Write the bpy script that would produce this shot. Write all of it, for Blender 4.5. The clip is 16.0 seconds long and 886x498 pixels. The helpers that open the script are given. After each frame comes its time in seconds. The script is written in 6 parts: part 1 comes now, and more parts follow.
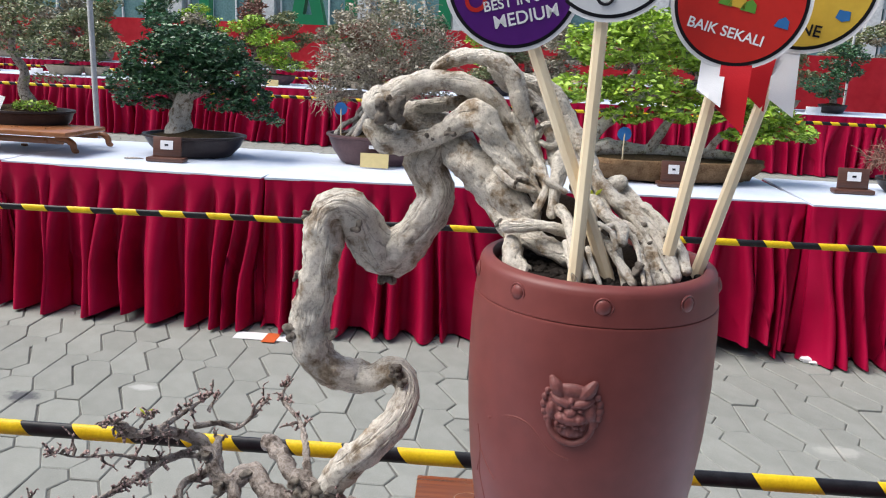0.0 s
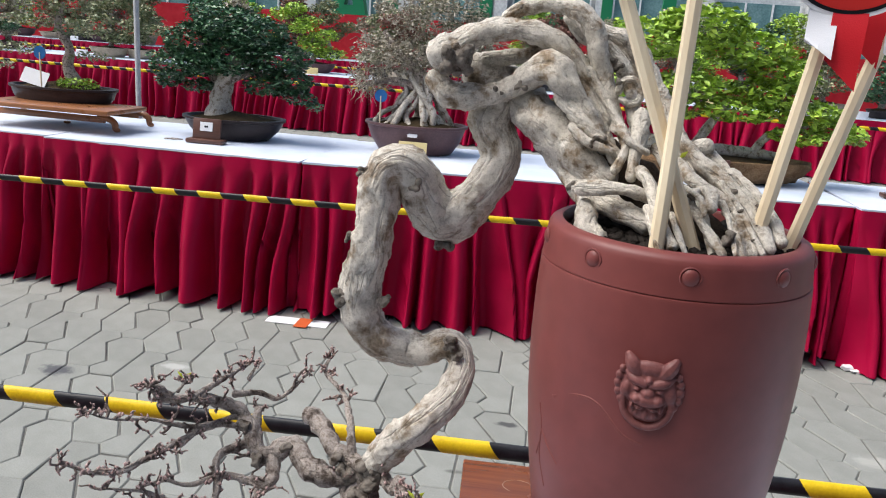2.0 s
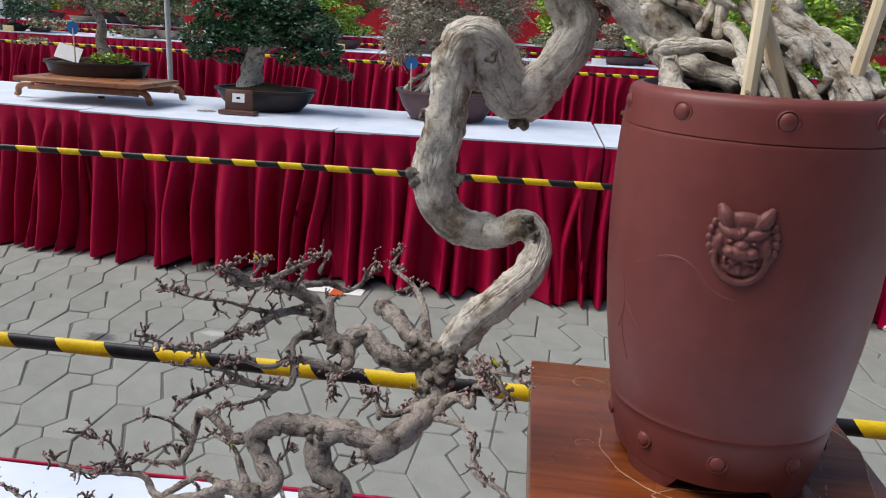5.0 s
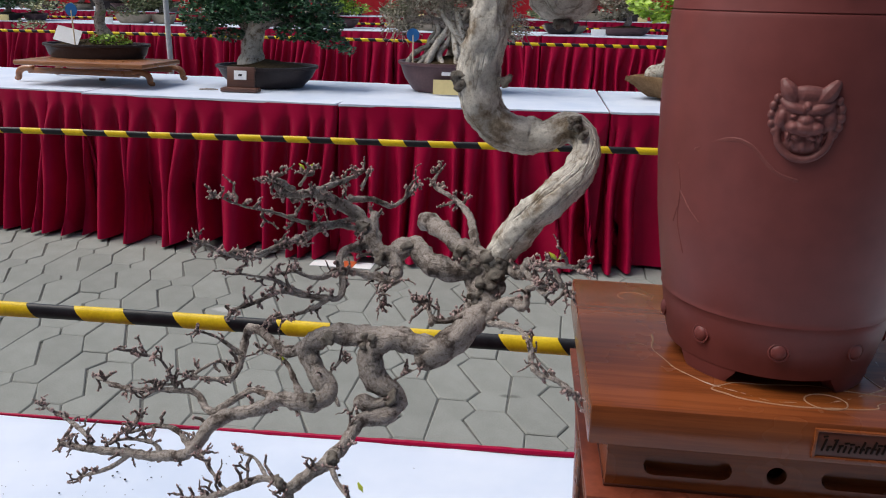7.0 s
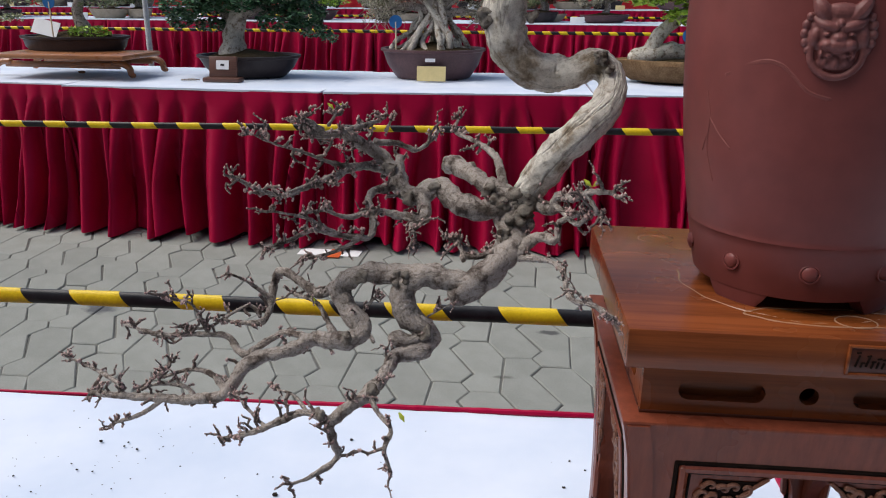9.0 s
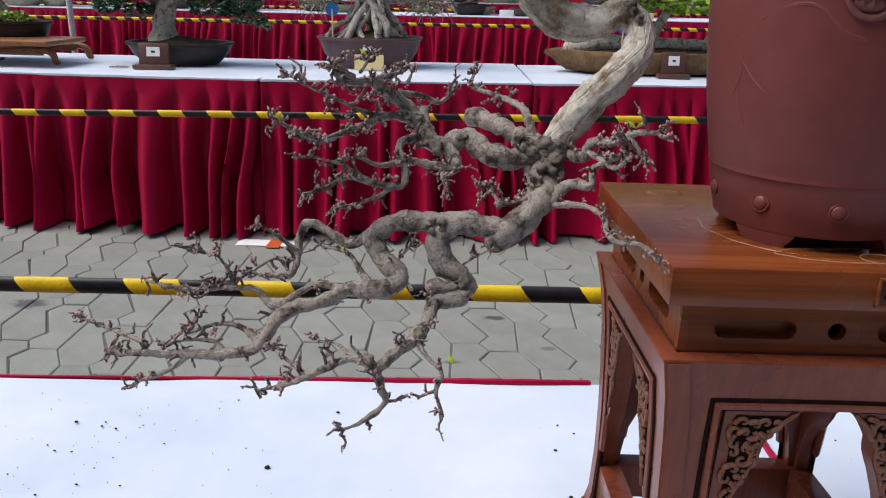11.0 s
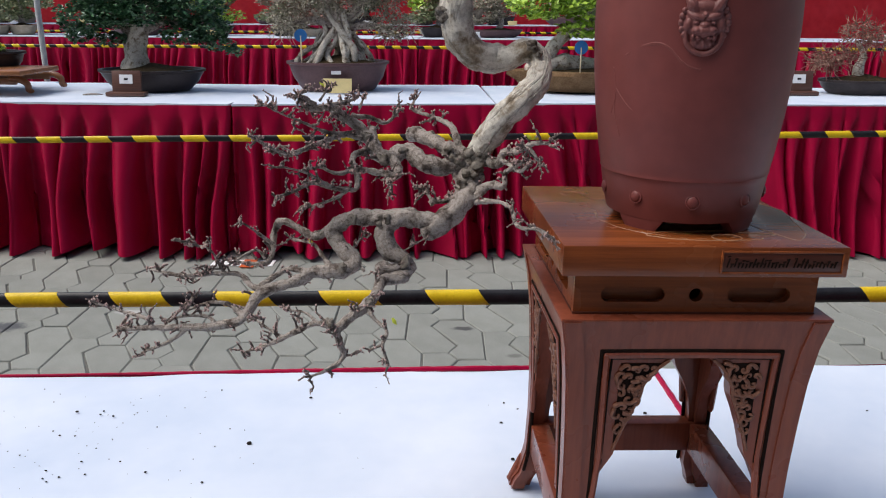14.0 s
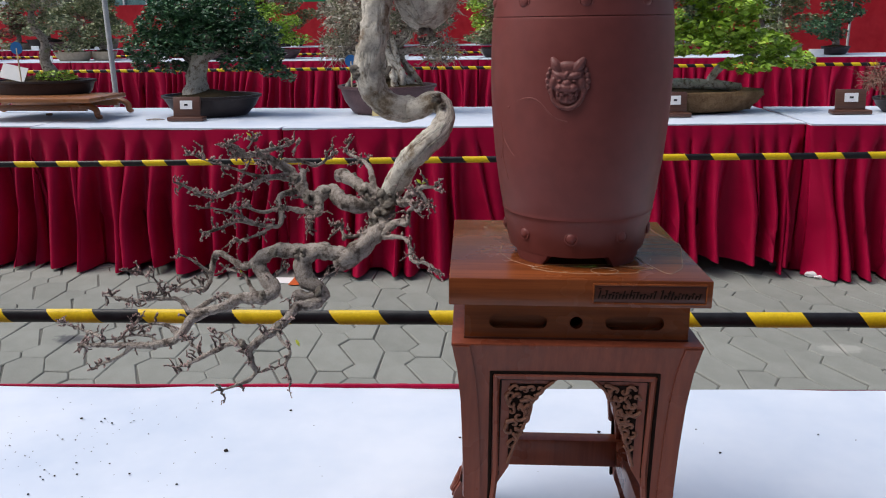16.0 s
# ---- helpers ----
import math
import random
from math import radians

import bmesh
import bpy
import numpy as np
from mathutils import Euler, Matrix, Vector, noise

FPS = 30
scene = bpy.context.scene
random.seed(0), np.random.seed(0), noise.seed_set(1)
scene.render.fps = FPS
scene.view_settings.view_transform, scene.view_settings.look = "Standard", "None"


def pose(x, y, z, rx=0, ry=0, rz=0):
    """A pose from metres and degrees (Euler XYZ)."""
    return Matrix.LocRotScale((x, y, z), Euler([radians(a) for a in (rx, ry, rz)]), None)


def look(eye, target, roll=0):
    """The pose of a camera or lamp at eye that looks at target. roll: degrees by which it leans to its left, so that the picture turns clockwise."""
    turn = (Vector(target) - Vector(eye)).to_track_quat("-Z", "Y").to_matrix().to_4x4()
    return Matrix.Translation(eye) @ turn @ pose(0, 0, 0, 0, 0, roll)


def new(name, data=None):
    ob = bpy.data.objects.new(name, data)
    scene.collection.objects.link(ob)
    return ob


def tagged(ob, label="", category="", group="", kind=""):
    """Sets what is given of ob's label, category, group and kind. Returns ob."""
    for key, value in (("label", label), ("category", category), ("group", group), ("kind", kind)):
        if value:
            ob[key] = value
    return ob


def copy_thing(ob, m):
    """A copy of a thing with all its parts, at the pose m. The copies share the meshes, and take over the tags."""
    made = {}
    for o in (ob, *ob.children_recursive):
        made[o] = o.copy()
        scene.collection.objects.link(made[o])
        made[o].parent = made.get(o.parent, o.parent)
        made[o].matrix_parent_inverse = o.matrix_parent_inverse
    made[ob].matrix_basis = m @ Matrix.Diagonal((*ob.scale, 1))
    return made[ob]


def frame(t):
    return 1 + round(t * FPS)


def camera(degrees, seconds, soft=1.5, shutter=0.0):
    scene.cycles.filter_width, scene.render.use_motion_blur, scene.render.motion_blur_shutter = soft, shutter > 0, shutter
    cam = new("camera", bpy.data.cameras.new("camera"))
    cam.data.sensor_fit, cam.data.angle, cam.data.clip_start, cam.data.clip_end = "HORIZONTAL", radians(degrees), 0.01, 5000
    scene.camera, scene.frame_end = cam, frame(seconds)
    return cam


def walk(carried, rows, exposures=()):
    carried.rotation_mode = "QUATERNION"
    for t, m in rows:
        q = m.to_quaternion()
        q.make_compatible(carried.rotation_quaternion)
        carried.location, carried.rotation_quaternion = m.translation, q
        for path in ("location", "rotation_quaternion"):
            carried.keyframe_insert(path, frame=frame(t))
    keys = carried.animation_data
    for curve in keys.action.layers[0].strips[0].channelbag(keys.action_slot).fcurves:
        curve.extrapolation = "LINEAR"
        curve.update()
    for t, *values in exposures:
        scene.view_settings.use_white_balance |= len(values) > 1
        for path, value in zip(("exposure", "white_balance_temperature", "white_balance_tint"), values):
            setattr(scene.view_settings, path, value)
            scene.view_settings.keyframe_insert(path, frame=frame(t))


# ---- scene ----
cam = camera(57.0, 16.0, 1.1)
EXPO = [(0.0, 1.03), (3.5, 0.86), (4.7, 0.62), (7.0, 0.44), (9.2, 0.47), (12.5, 0.53), (16.0, 0.46)]
PATH = [
    (0, (-0.0400, -0.4990, 1.401), (-0.2460, 1.4300, 0.914), 2.4),
    (0.5, (-0.0450, -0.4850, 1.396), (-0.2830, 1.4390, 0.906), 2.8),
    (1, (-0.0520, -0.4730, 1.388), (-0.3050, 1.4480, 0.894), 3.5),
    (1.5, (-0.0570, -0.4700, 1.38), (-0.3220, 1.4490, 0.881), 3.9),
    (2, (-0.0610, -0.4690, 1.373), (-0.3420, 1.4460, 0.869), 4),
    (2.5, (-0.0660, -0.4660, 1.36), (-0.3590, 1.4460, 0.852), 3.8),
    (3, (-0.0700, -0.4660, 1.352), (-0.3770, 1.4420, 0.838), 3.5),
    (3.5, (-0.0750, -0.4690, 1.345), (-0.3950, 1.4350, 0.823), 3.3),
    (4, (-0.0770, -0.4710, 1.335), (-0.4090, 1.4280, 0.805), 2.9),
    (4.5, (-0.0800, -0.4730, 1.32), (-0.4220, 1.4200, 0.772), 2.7),
    (4.7, (-0.0810, -0.4770, 1.317), (-0.4240, 1.4140, 0.765), 2.7),
    (6.8, (-0.1080, -0.4940, 1.27), (-0.4530, 1.3830, 0.673), 1.1),
    (7, (-0.1080, -0.4960, 1.267), (-0.4530, 1.3800, 0.664), 0.9),
    (7.5, (-0.1100, -0.5010, 1.258), (-0.4460, 1.3750, 0.653), 0.6),
    (8, (-0.1170, -0.5060, 1.252), (-0.4410, 1.3710, 0.643), 0.3),
    (8.5, (-0.1270, -0.5090, 1.243), (-0.4400, 1.3690, 0.63), 0.2),
    (9, (-0.1340, -0.5140, 1.236), (-0.4340, 1.3640, 0.617), 0.1),
    (9.2, (-0.1390, -0.5130, 1.231), (-0.4350, 1.3650, 0.611), 0.1),
    (11.3, (-0.2030, -0.5350, 1.206), (-0.2780, 1.3600, 0.573), 0.8),
    (11.5, (-0.2070, -0.5400, 1.204), (-0.2490, 1.3560, 0.569), 0.6),
    (12, (-0.2180, -0.5600, 1.202), (-0.2210, 1.3380, 0.571), 0.6),
    (12.5, (-0.2220, -0.5790, 1.2), (-0.2150, 1.3220, 0.581), 0.6),
    (13, (-0.2140, -0.6020, 1.202), (-0.1960, 1.3040, 0.595), 0.5),
    (13.5, (-0.1950, -0.6320, 1.214), (-0.1850, 1.2800, 0.629), 0.5),
    (14, (-0.1660, -0.6560, 1.227), (-0.2290, 1.2560, 0.644), 0.2),
    (14.5, (-0.1340, -0.6780, 1.235), (-0.2910, 1.2290, 0.655), -0.1),
    (15, (-0.1110, -0.6860, 1.24), (-0.2780, 1.2220, 0.665), -0.2),
    (15.5, (-0.0640, -0.6940, 1.246), (-0.2500, 1.2180, 0.692), -0.4),
    (16, (-0.0300, -0.7150, 1.259), (-0.2630, 1.1960, 0.717), -0.9),
]
walk(cam, [(t, look(eye, target, roll)) for t, eye, target, roll in PATH], exposures=EXPO)

# ---- world, sun, exposure ----
world = bpy.data.worlds.new("sky")
scene.world = world
world.use_nodes = True
wn = world.node_tree
sky = wn.nodes.new("ShaderNodeTexSky")
sky.sky_type, sky.sun_disc = "NISHITA", False
sky.sun_elevation, sky.sun_rotation = radians(58), radians(-103)
sky.air_density, sky.dust_density, sky.ozone_density = 1.0, 3.0, 1.0
wn.links.new(sky.outputs[0], wn.nodes["Background"].inputs[0])
wn.nodes["Background"].inputs[1].default_value = 0.092
sun = new("sun", bpy.data.lights.new("sun", "SUN"))
sun.data.energy, sun.data.angle, sun.data.color = 2.05, radians(45), (1.0, 0.98, 0.95)
sun.matrix_basis = look((-3.0, -0.7, 5.0), (0, 0, 0))

# ---- materials ----


def ramp(nt, fac, stops):
    n = nt.nodes.new("ShaderNodeValToRGB")
    while len(n.color_ramp.elements) < len(stops):
        n.color_ramp.elements.new(0.5)
    for e, (p, c) in zip(n.color_ramp.elements, stops):
        e.position, e.color = p, (*c, 1)
    nt.links.new(fac, n.inputs[0])
    return n.outputs[0]


def noise_tex(nt, vec, scale, detail=4.0, rough=0.6, stretch=None):
    if stretch:
        m = nt.nodes.new("ShaderNodeMapping")
        m.inputs["Scale"].default_value = stretch
        nt.links.new(vec, m.inputs[0])
        vec = m.outputs[0]
    n = nt.nodes.new("ShaderNodeTexNoise")
    n.inputs["Scale"].default_value, n.inputs["Detail"].default_value, n.inputs["Roughness"].default_value = scale, detail, rough
    nt.links.new(vec, n.inputs["Vector"])
    return n.outputs[0]


def mix(nt, fac, a, b, kind="MIX"):
    n = nt.nodes.new("ShaderNodeMix")
    n.data_type, n.blend_type = "RGBA", kind
    for sock, v in ((n.inputs[0], fac), (n.inputs[6], a), (n.inputs[7], b)):
        if isinstance(v, (int, float)):
            sock.default_value = v
        elif isinstance(v, tuple):
            sock.default_value = (*v, 1)
        else:
            nt.links.new(v, sock)
    return n.outputs[2]


def base_mat(name, rough=0.6, metal=0.0, coat=0.0, spec=0.5):
    m = bpy.data.materials.new(name)
    m.use_nodes = True
    nt = m.node_tree
    p = nt.nodes["Principled BSDF"]
    p.inputs["Roughness"].default_value, p.inputs["Metallic"].default_value = rough, metal
    p.inputs["Coat Weight"].default_value, p.inputs["Coat Roughness"].default_value = coat, 0.12
    p.inputs["Specular IOR Level"].default_value = spec
    return m, nt, p


def bump(nt, p, height, strength, dist):
    b = nt.nodes.new("ShaderNodeBump")
    b.inputs["Strength"].default_value, b.inputs["Distance"].default_value = strength, dist
    nt.links.new(height, b.inputs["Height"])
    nt.links.new(b.outputs[0], p.inputs["Normal"])


def coords(nt, which="Object"):
    return nt.nodes.new("ShaderNodeTexCoord").outputs[which]


def mottled(name, a, b, scale, rough=0.6, fine=0.3, bumps=0.2, dist=0.001, coat=0.0, spread=0.0, spec=0.25, fine_scale=8.0):
    """Two colours mixed by a coarse noise, a finer grain over it, and relief; spread: how far pieces differ."""
    m, nt, p = base_mat(name, rough, coat=coat, spec=spec)
    c = coords(nt)
    big = noise_tex(nt, c, scale)
    small = noise_tex(nt, c, scale * fine_scale, 6)
    col = ramp(nt, big, ((0.35, a), (0.68, b)))
    col = mix(nt, fine, col, ramp(nt, small, ((0.3, tuple(v * 0.45 for v in a)), (0.7, tuple(min(1, v * 1.35) for v in b)))))
    if spread:
        info = nt.nodes.new("ShaderNodeObjectInfo")
        mr = nt.nodes.new("ShaderNodeMapRange")
        mr.inputs[3].default_value, mr.inputs[4].default_value = 1 - spread, 1 + spread
        nt.links.new(info.outputs["Random"], mr.inputs[0])
        col = mix(nt, 1.0, col, mr.outputs[0], "MULTIPLY")
    nt.links.new(col, p.inputs["Base Color"])
    if bumps:
        bump(nt, p, small, bumps, dist)
    return m


def bark_mat(name, pale, mid, dark, along=14.0, around=100.0, lines=0.5, coarse=45.0, relief=0.003, speck=1.0):
    """Pale weathered bark: soft stains, scaly plates, fibres and a few long dark cracks."""
    m, nt, p = base_mat(name, 0.88, spec=0.15)
    uv, ob = coords(nt, "UV"), coords(nt)
    white, none = (1, 1, 1), (0, 0, 0)
    stainy = noise_tex(nt, ob, coarse, 5, 0.65)
    scale = noise_tex(nt, ob, coarse * 6, 6, 0.7)
    grit = noise_tex(nt, ob, coarse * 22, 4, 0.7)
    crack = noise_tex(nt, uv, 1.0, 4, 0.6, (along, around, 1))
    fibre = noise_tex(nt, uv, 1.0, 5, 0.7, (along * 3, around * 5, 1))
    half = tuple(0.5 * x + 0.5 * y for x, y in zip(mid, pale))
    low = tuple(d / q for d, q in zip(dark, mid))
    col = ramp(nt, stainy, ((0.32, tuple(v * 0.55 for v in mid)), (0.38, mid), (0.44, half), (0.50, pale), (0.72, tuple(min(1, v * 1.1) for v in pale))))
    col = mix(nt, 0.55 * speck, col, ramp(nt, scale, ((0.33, (0.35, 0.31, 0.27)), (0.43, (0.85, 0.83, 0.80)), (0.52, white), (0.70, (1.15, 1.15, 1.16)))), "MULTIPLY")
    col = mix(nt, 0.35 * speck, col, ramp(nt, grit, ((0.32, (0.40, 0.37, 0.34)), (0.46, white), (0.64, (1.2, 1.2, 1.2)))), "MULTIPLY")
    col = mix(nt, 0.16, col, ramp(nt, fibre, ((0.34, (0.55, 0.50, 0.45)), (0.47, white))), "MULTIPLY")
    col = mix(nt, lines, col, ramp(nt, crack, ((0.480, white), (0.493, low), (0.499, low), (0.510, white))), "MULTIPLY")
    nt.links.new(col, p.inputs["Base Color"])
    deep = ramp(nt, crack, ((0.455, white), (0.490, none), (0.500, none), (0.53, white)))
    h = mix(nt, 0.4, mix(nt, 0.65, deep, scale), mix(nt, 0.7, fibre, grit))
    bump(nt, p, h, 1.0, relief)
    return m


def wood_mat(name, a, b, rough, coat, along="X", spec=0.5):
    m, nt, p = base_mat(name, rough, coat=coat, spec=spec)
    c = coords(nt)
    st = {"X": (3, 85, 85), "Z": (85, 85, 3)}[along]
    g = noise_tex(nt, c, 1.6, 7, 0.7, st)
    w = noise_tex(nt, c, 14, 3)
    col = ramp(nt, g, ((0.38, a), (0.62, b)))
    col = mix(nt, 0.25, col, ramp(nt, w, ((0.3, a), (0.7, b))))
    nt.links.new(col, p.inputs["Base Color"])
    rr = ramp(nt, w, ((0.3, (rough * 0.7,) * 3), (0.7, (min(1, rough * 1.4),) * 3)))
    nt.links.new(rr, p.inputs["Roughness"])
    bump(nt, p, g, 0.12, 0.0006)
    return m


def cloth_mat(name, a, b, rough=0.75, weave=900.0, sheen=0.0, spec=0.25):
    m, nt, p = base_mat(name, rough, spec=spec)
    c = coords(nt)
    big = noise_tex(nt, c, 5, 4)
    fine = noise_tex(nt, c, weave, 2)
    col = ramp(nt, big, ((0.3, a), (0.7, b)))
    nt.links.new(col, p.inputs["Base Color"])
    p.inputs["Sheen Weight"].default_value = sheen
    bump(nt, p, mix(nt, 0.25, noise_tex(nt, c, 22, 5), fine), 0.25, 0.002)
    return m


def leaf_mat(name, a, b, c3, rough=0.45):
    m, nt, p = base_mat(name, rough)
    geo = nt.nodes.new("ShaderNodeNewGeometry")
    col = ramp(nt, geo.outputs["Random Per Island"], ((0.0, a), (0.55, b), (1.0, c3)))
    nt.links.new(col, p.inputs["Base Color"])
    p.inputs["Subsurface Weight"].default_value = 0.0
    return m


def plain(name, col, rough=0.5, coat=0.0, metal=0.0):
    return mottled(name, col, tuple(min(1, v * 1.08) for v in col), 30, rough, 0.08, 0.05, 0.0004, coat)


BARK = bark_mat("weathered_bark", (0.64, 0.595, 0.52), (0.31, 0.245, 0.178), (0.060, 0.042, 0.030), 9, 95, 0.45, 42, 0.0036, 1.15)
BARK_ROOT = bark_mat("root_bark", (0.71, 0.66, 0.575), (0.33, 0.25, 0.17), (0.05, 0.036, 0.026), 30, 130, 0.2, 60, 0.0034, 1.15)
BARK_DARK = bark_mat("branch_bark", (0.44, 0.385, 0.345), (0.150, 0.118, 0.100), (0.030, 0.023, 0.018), 60, 260, 0.25, 80, 0.0040, 1.6)
BARK_CRUST = bark_mat("crusted_bark", (0.47, 0.42, 0.36), (0.17, 0.13, 0.10), (0.016, 0.011, 0.008), 60, 200, 0.6, 140, 0.003)
SPUR = mottled("spur_bark", (0.09, 0.066, 0.058), (0.20, 0.16, 0.14), 250, 0.85, 0.4, 0.4)
CREVICE = mottled("soil_and_crevice_shade", (0.03, 0.02, 0.014), (0.09, 0.065, 0.045), 120, 0.95, 0.4, 0.6, spec=0.06)
BUD = mottled("bud_brown", (0.23, 0.12, 0.11), (0.50, 0.38, 0.35), 300, 0.7)
SOIL = mottled("black_soil", (0.012, 0.010, 0.009), (0.05, 0.042, 0.036), 160, 0.95, 0.5, 0.8, 0.003, spec=0.06)
CLAY = mottled("red_brown_clay", (0.150, 0.0350, 0.0305), (0.182, 0.0450, 0.0395), 9, 0.46, 0.14, 0.08, 0.0004, spec=0.38)
CLAY_IN = mottled("dark_clay_relief", (0.130, 0.044, 0.041), (0.180, 0.066, 0.060), 60, 0.45, 0.3, 0.2, 0.0005)
SCRATCH = mottled("pale_scratch", (0.165, 0.045, 0.039), (0.195, 0.060, 0.052), 200, 0.6)
WOOD_TOP = wood_mat("varnished_orange_wood", (0.120, 0.029, 0.009), (0.240, 0.064, 0.018), 0.24, 0.18, "X", 0.26)
WOOD_BODY = wood_mat("varnished_red_brown_wood", (0.135, 0.031, 0.015), (0.215, 0.053, 0.026), 0.30, 0.08, "Z", 0.26)
WOOD_WET = wood_mat("wet_dark_wood", (0.100, 0.024, 0.006), (0.250, 0.068, 0.016), 0.16, 0.0, "X", 0.12)
# pale colour of the painted glints on water edges and of the chalky lines
WATER_EDGE = plain("painted_glint_and_chalk", (0.34, 0.19, 0.11), 0.25)
WOOD_PLAQUE = wood_mat("dark_plaque_wood", (0.040, 0.010, 0.006), (0.085, 0.022, 0.011), 0.35, 0.2, "X", 0.3)
WOOD_CARVE = mottled("carved_wood", (0.120, 0.046, 0.026), (0.215, 0.092, 0.055), 200, 0.5, 0.3, 0.3)
# black of the plaque lettering; also paints shade into grooves and carving
WOOD_BLACK = mottled("black_letter_and_recess_shade", (0.006, 0.0035, 0.0025), (0.018, 0.010, 0.007), 120, 0.9, spec=0.06)
WHITE_CLOTH = cloth_mat("white_tablecloth", (0.52, 0.59, 0.71), (0.66, 0.705, 0.795), 0.6, 700, 0.0)
MAROON = cloth_mat("maroon_satin_skirt", (0.262, 0.0026, 0.027), (0.350, 0.0038, 0.039), 0.38, 1400, 0.0, 0.4)
MAROON.node_tree.nodes["Principled BSDF"].inputs["Specular Tint"].default_value = (0.9, 0.25, 0.4, 1)
PALE_WOOD = wood_mat("pale_chopstick_wood", (0.74, 0.59, 0.38), (0.84, 0.72, 0.51), 0.55, 0.0, "Z")
PAVER = mottled("grey_concrete_paver", (0.215, 0.222, 0.200), (0.270, 0.278, 0.254), 7, 0.85, 0.25, 0.3, 0.0012, spread=0.07, fine_scale=30)


def stain(m, spots):
    """Oil and dust marks on the paving, each (x, y, rx, ry, colour)."""
    nt = m.node_tree
    p = nt.nodes["Principled BSDF"]
    col = p.inputs["Base Color"].links[0].from_socket
    pos = nt.nodes.new("ShaderNodeNewGeometry").outputs["Position"]
    ragged = noise_tex(nt, pos, 14, 5, 0.7)
    for x, y, rx, ry, c in spots:
        mp = nt.nodes.new("ShaderNodeMapping")
        mp.inputs["Location"].default_value = (-x / rx, -y / ry, 0)
        mp.inputs["Scale"].default_value = (1 / rx, 1 / ry, 0)
        nt.links.new(pos, mp.inputs[0])
        ln = nt.nodes.new("ShaderNodeVectorMath"); ln.operation = "LENGTH"
        nt.links.new(mp.outputs[0], ln.inputs[0])
        ad = nt.nodes.new("ShaderNodeMath"); ad.operation = "ADD"
        nt.links.new(ln.outputs["Value"], ad.inputs[0]); nt.links.new(ragged, ad.inputs[1])
        col = mix(nt, ramp(nt, ad.outputs[0], ((0.75, (0.8, 0.8, 0.8)), (1.0, (0, 0, 0)))), col, c)
    nt.links.new(col, p.inputs["Base Color"])


stain(PAVER, [(-1.96, 2.25, 0.17, 0.11, (0.05, 0.052, 0.065)), (-0.18, 2.31, 0.10, 0.05, (0.035, 0.035, 0.04)), (-1.55, 2.42, 0.14, 0.07, (0.42, 0.42, 0.40)), (0.0, 2.06, 0.07, 0.04, (0.12, 0.12, 0.11)), (-0.32, 1.92, 0.08, 0.03, (0.10, 0.10, 0.09)), (1.15, 2.4, 0.2, 0.1, (0.36, 0.36, 0.33))])
JOINT = mottled("dark_joint_sand", (0.100, 0.100, 0.090), (0.150, 0.148, 0.134), 30, 0.95, 0.4, 0.4)
WHITE = plain("white_paint", (0.78, 0.78, 0.78), 0.4)
BLACK = plain("black_print", (0.012, 0.012, 0.015), 0.4)
RED = plain("red_print", (0.50, 0.025, 0.02), 0.3, 0.5)
PURPLE = plain("purple_print", (0.080, 0.012, 0.155), 0.3, 0.5)
GOLD = plain("gold_print", (0.58, 0.38, 0.05), 0.3, 0.4)
SILVER = plain("silver_print", (0.62, 0.64, 0.66), 0.3, 0.4)
BLUE = plain("blue_print", (0.03, 0.14, 0.36), 0.4)
GREEN_P = plain("green_print", (0.10, 0.26, 0.04), 0.4)
RED_RIB = cloth_mat("red_ribbon", (0.55, 0.012, 0.02), (0.64, 0.02, 0.03), 0.45, 1500, 0.1)
WHITE_RIB = cloth_mat("white_ribbon", (0.76, 0.77, 0.80), (0.82, 0.83, 0.85), 0.5, 1500, 0.1)
POT_DARK = mottled("dark_glazed_pot", (0.026, 0.020, 0.021), (0.050, 0.038, 0.038), 14, 0.42, 0.2, 0.2)
POT_PALE = mottled("cream_pot", (0.36, 0.29, 0.21), (0.48, 0.40, 0.30), 14, 0.5, 0.2, 0.2)
POT_BROWN = mottled("brown_unglazed_pot", (0.100, 0.056, 0.060), (0.140, 0.080, 0.082), 14, 0.45, 0.2, 0.2)
STONE = mottled("ochre_stone_slab", (0.14, 0.075, 0.036), (0.30, 0.19, 0.105), 22, 0.9, 0.4, 1.0, 0.01, spec=0.06)
SIGNWOOD = wood_mat("brown_sign_wood", (0.075, 0.030, 0.020), (0.13, 0.055, 0.036), 0.4, 0.2)
STANDWOOD = wood_mat("orange_brown_stand_wood", (0.24, 0.085, 0.030), (0.36, 0.15, 0.06), 0.35, 0.3)
STEEL = mottled("grey_steel_pole", (0.42, 0.42, 0.42), (0.55, 0.55, 0.54), 40, 0.4)
YELLOW_LABEL = plain("pale_yellow_card", (0.68, 0.55, 0.26), 0.6)
MOSS = mottled("dark_moss", (0.030, 0.022, 0.012), (0.095, 0.068, 0.038), 60, 0.95, 0.5, 0.8, 0.006, spec=0.06)
LEAF_DARK = leaf_mat("dark_green_leaf", (0.012, 0.048, 0.020), (0.038, 0.115, 0.048), (0.11, 0.225, 0.10), 0.35)
LEAF_BRIGHT = leaf_mat("bright_green_leaf", (0.13, 0.22, 0.022), (0.31, 0.49, 0.045), (0.52, 0.69, 0.10))
LEAF_OLIVE = leaf_mat("olive_leaf", (0.08, 0.125, 0.05), (0.21, 0.24, 0.11), (0.38, 0.36, 0.21))
LEAF_GREY = leaf_mat("grey_brown_leaf", (0.15, 0.13, 0.085), (0.34, 0.31, 0.23), (0.56, 0.51, 0.42), 0.7)
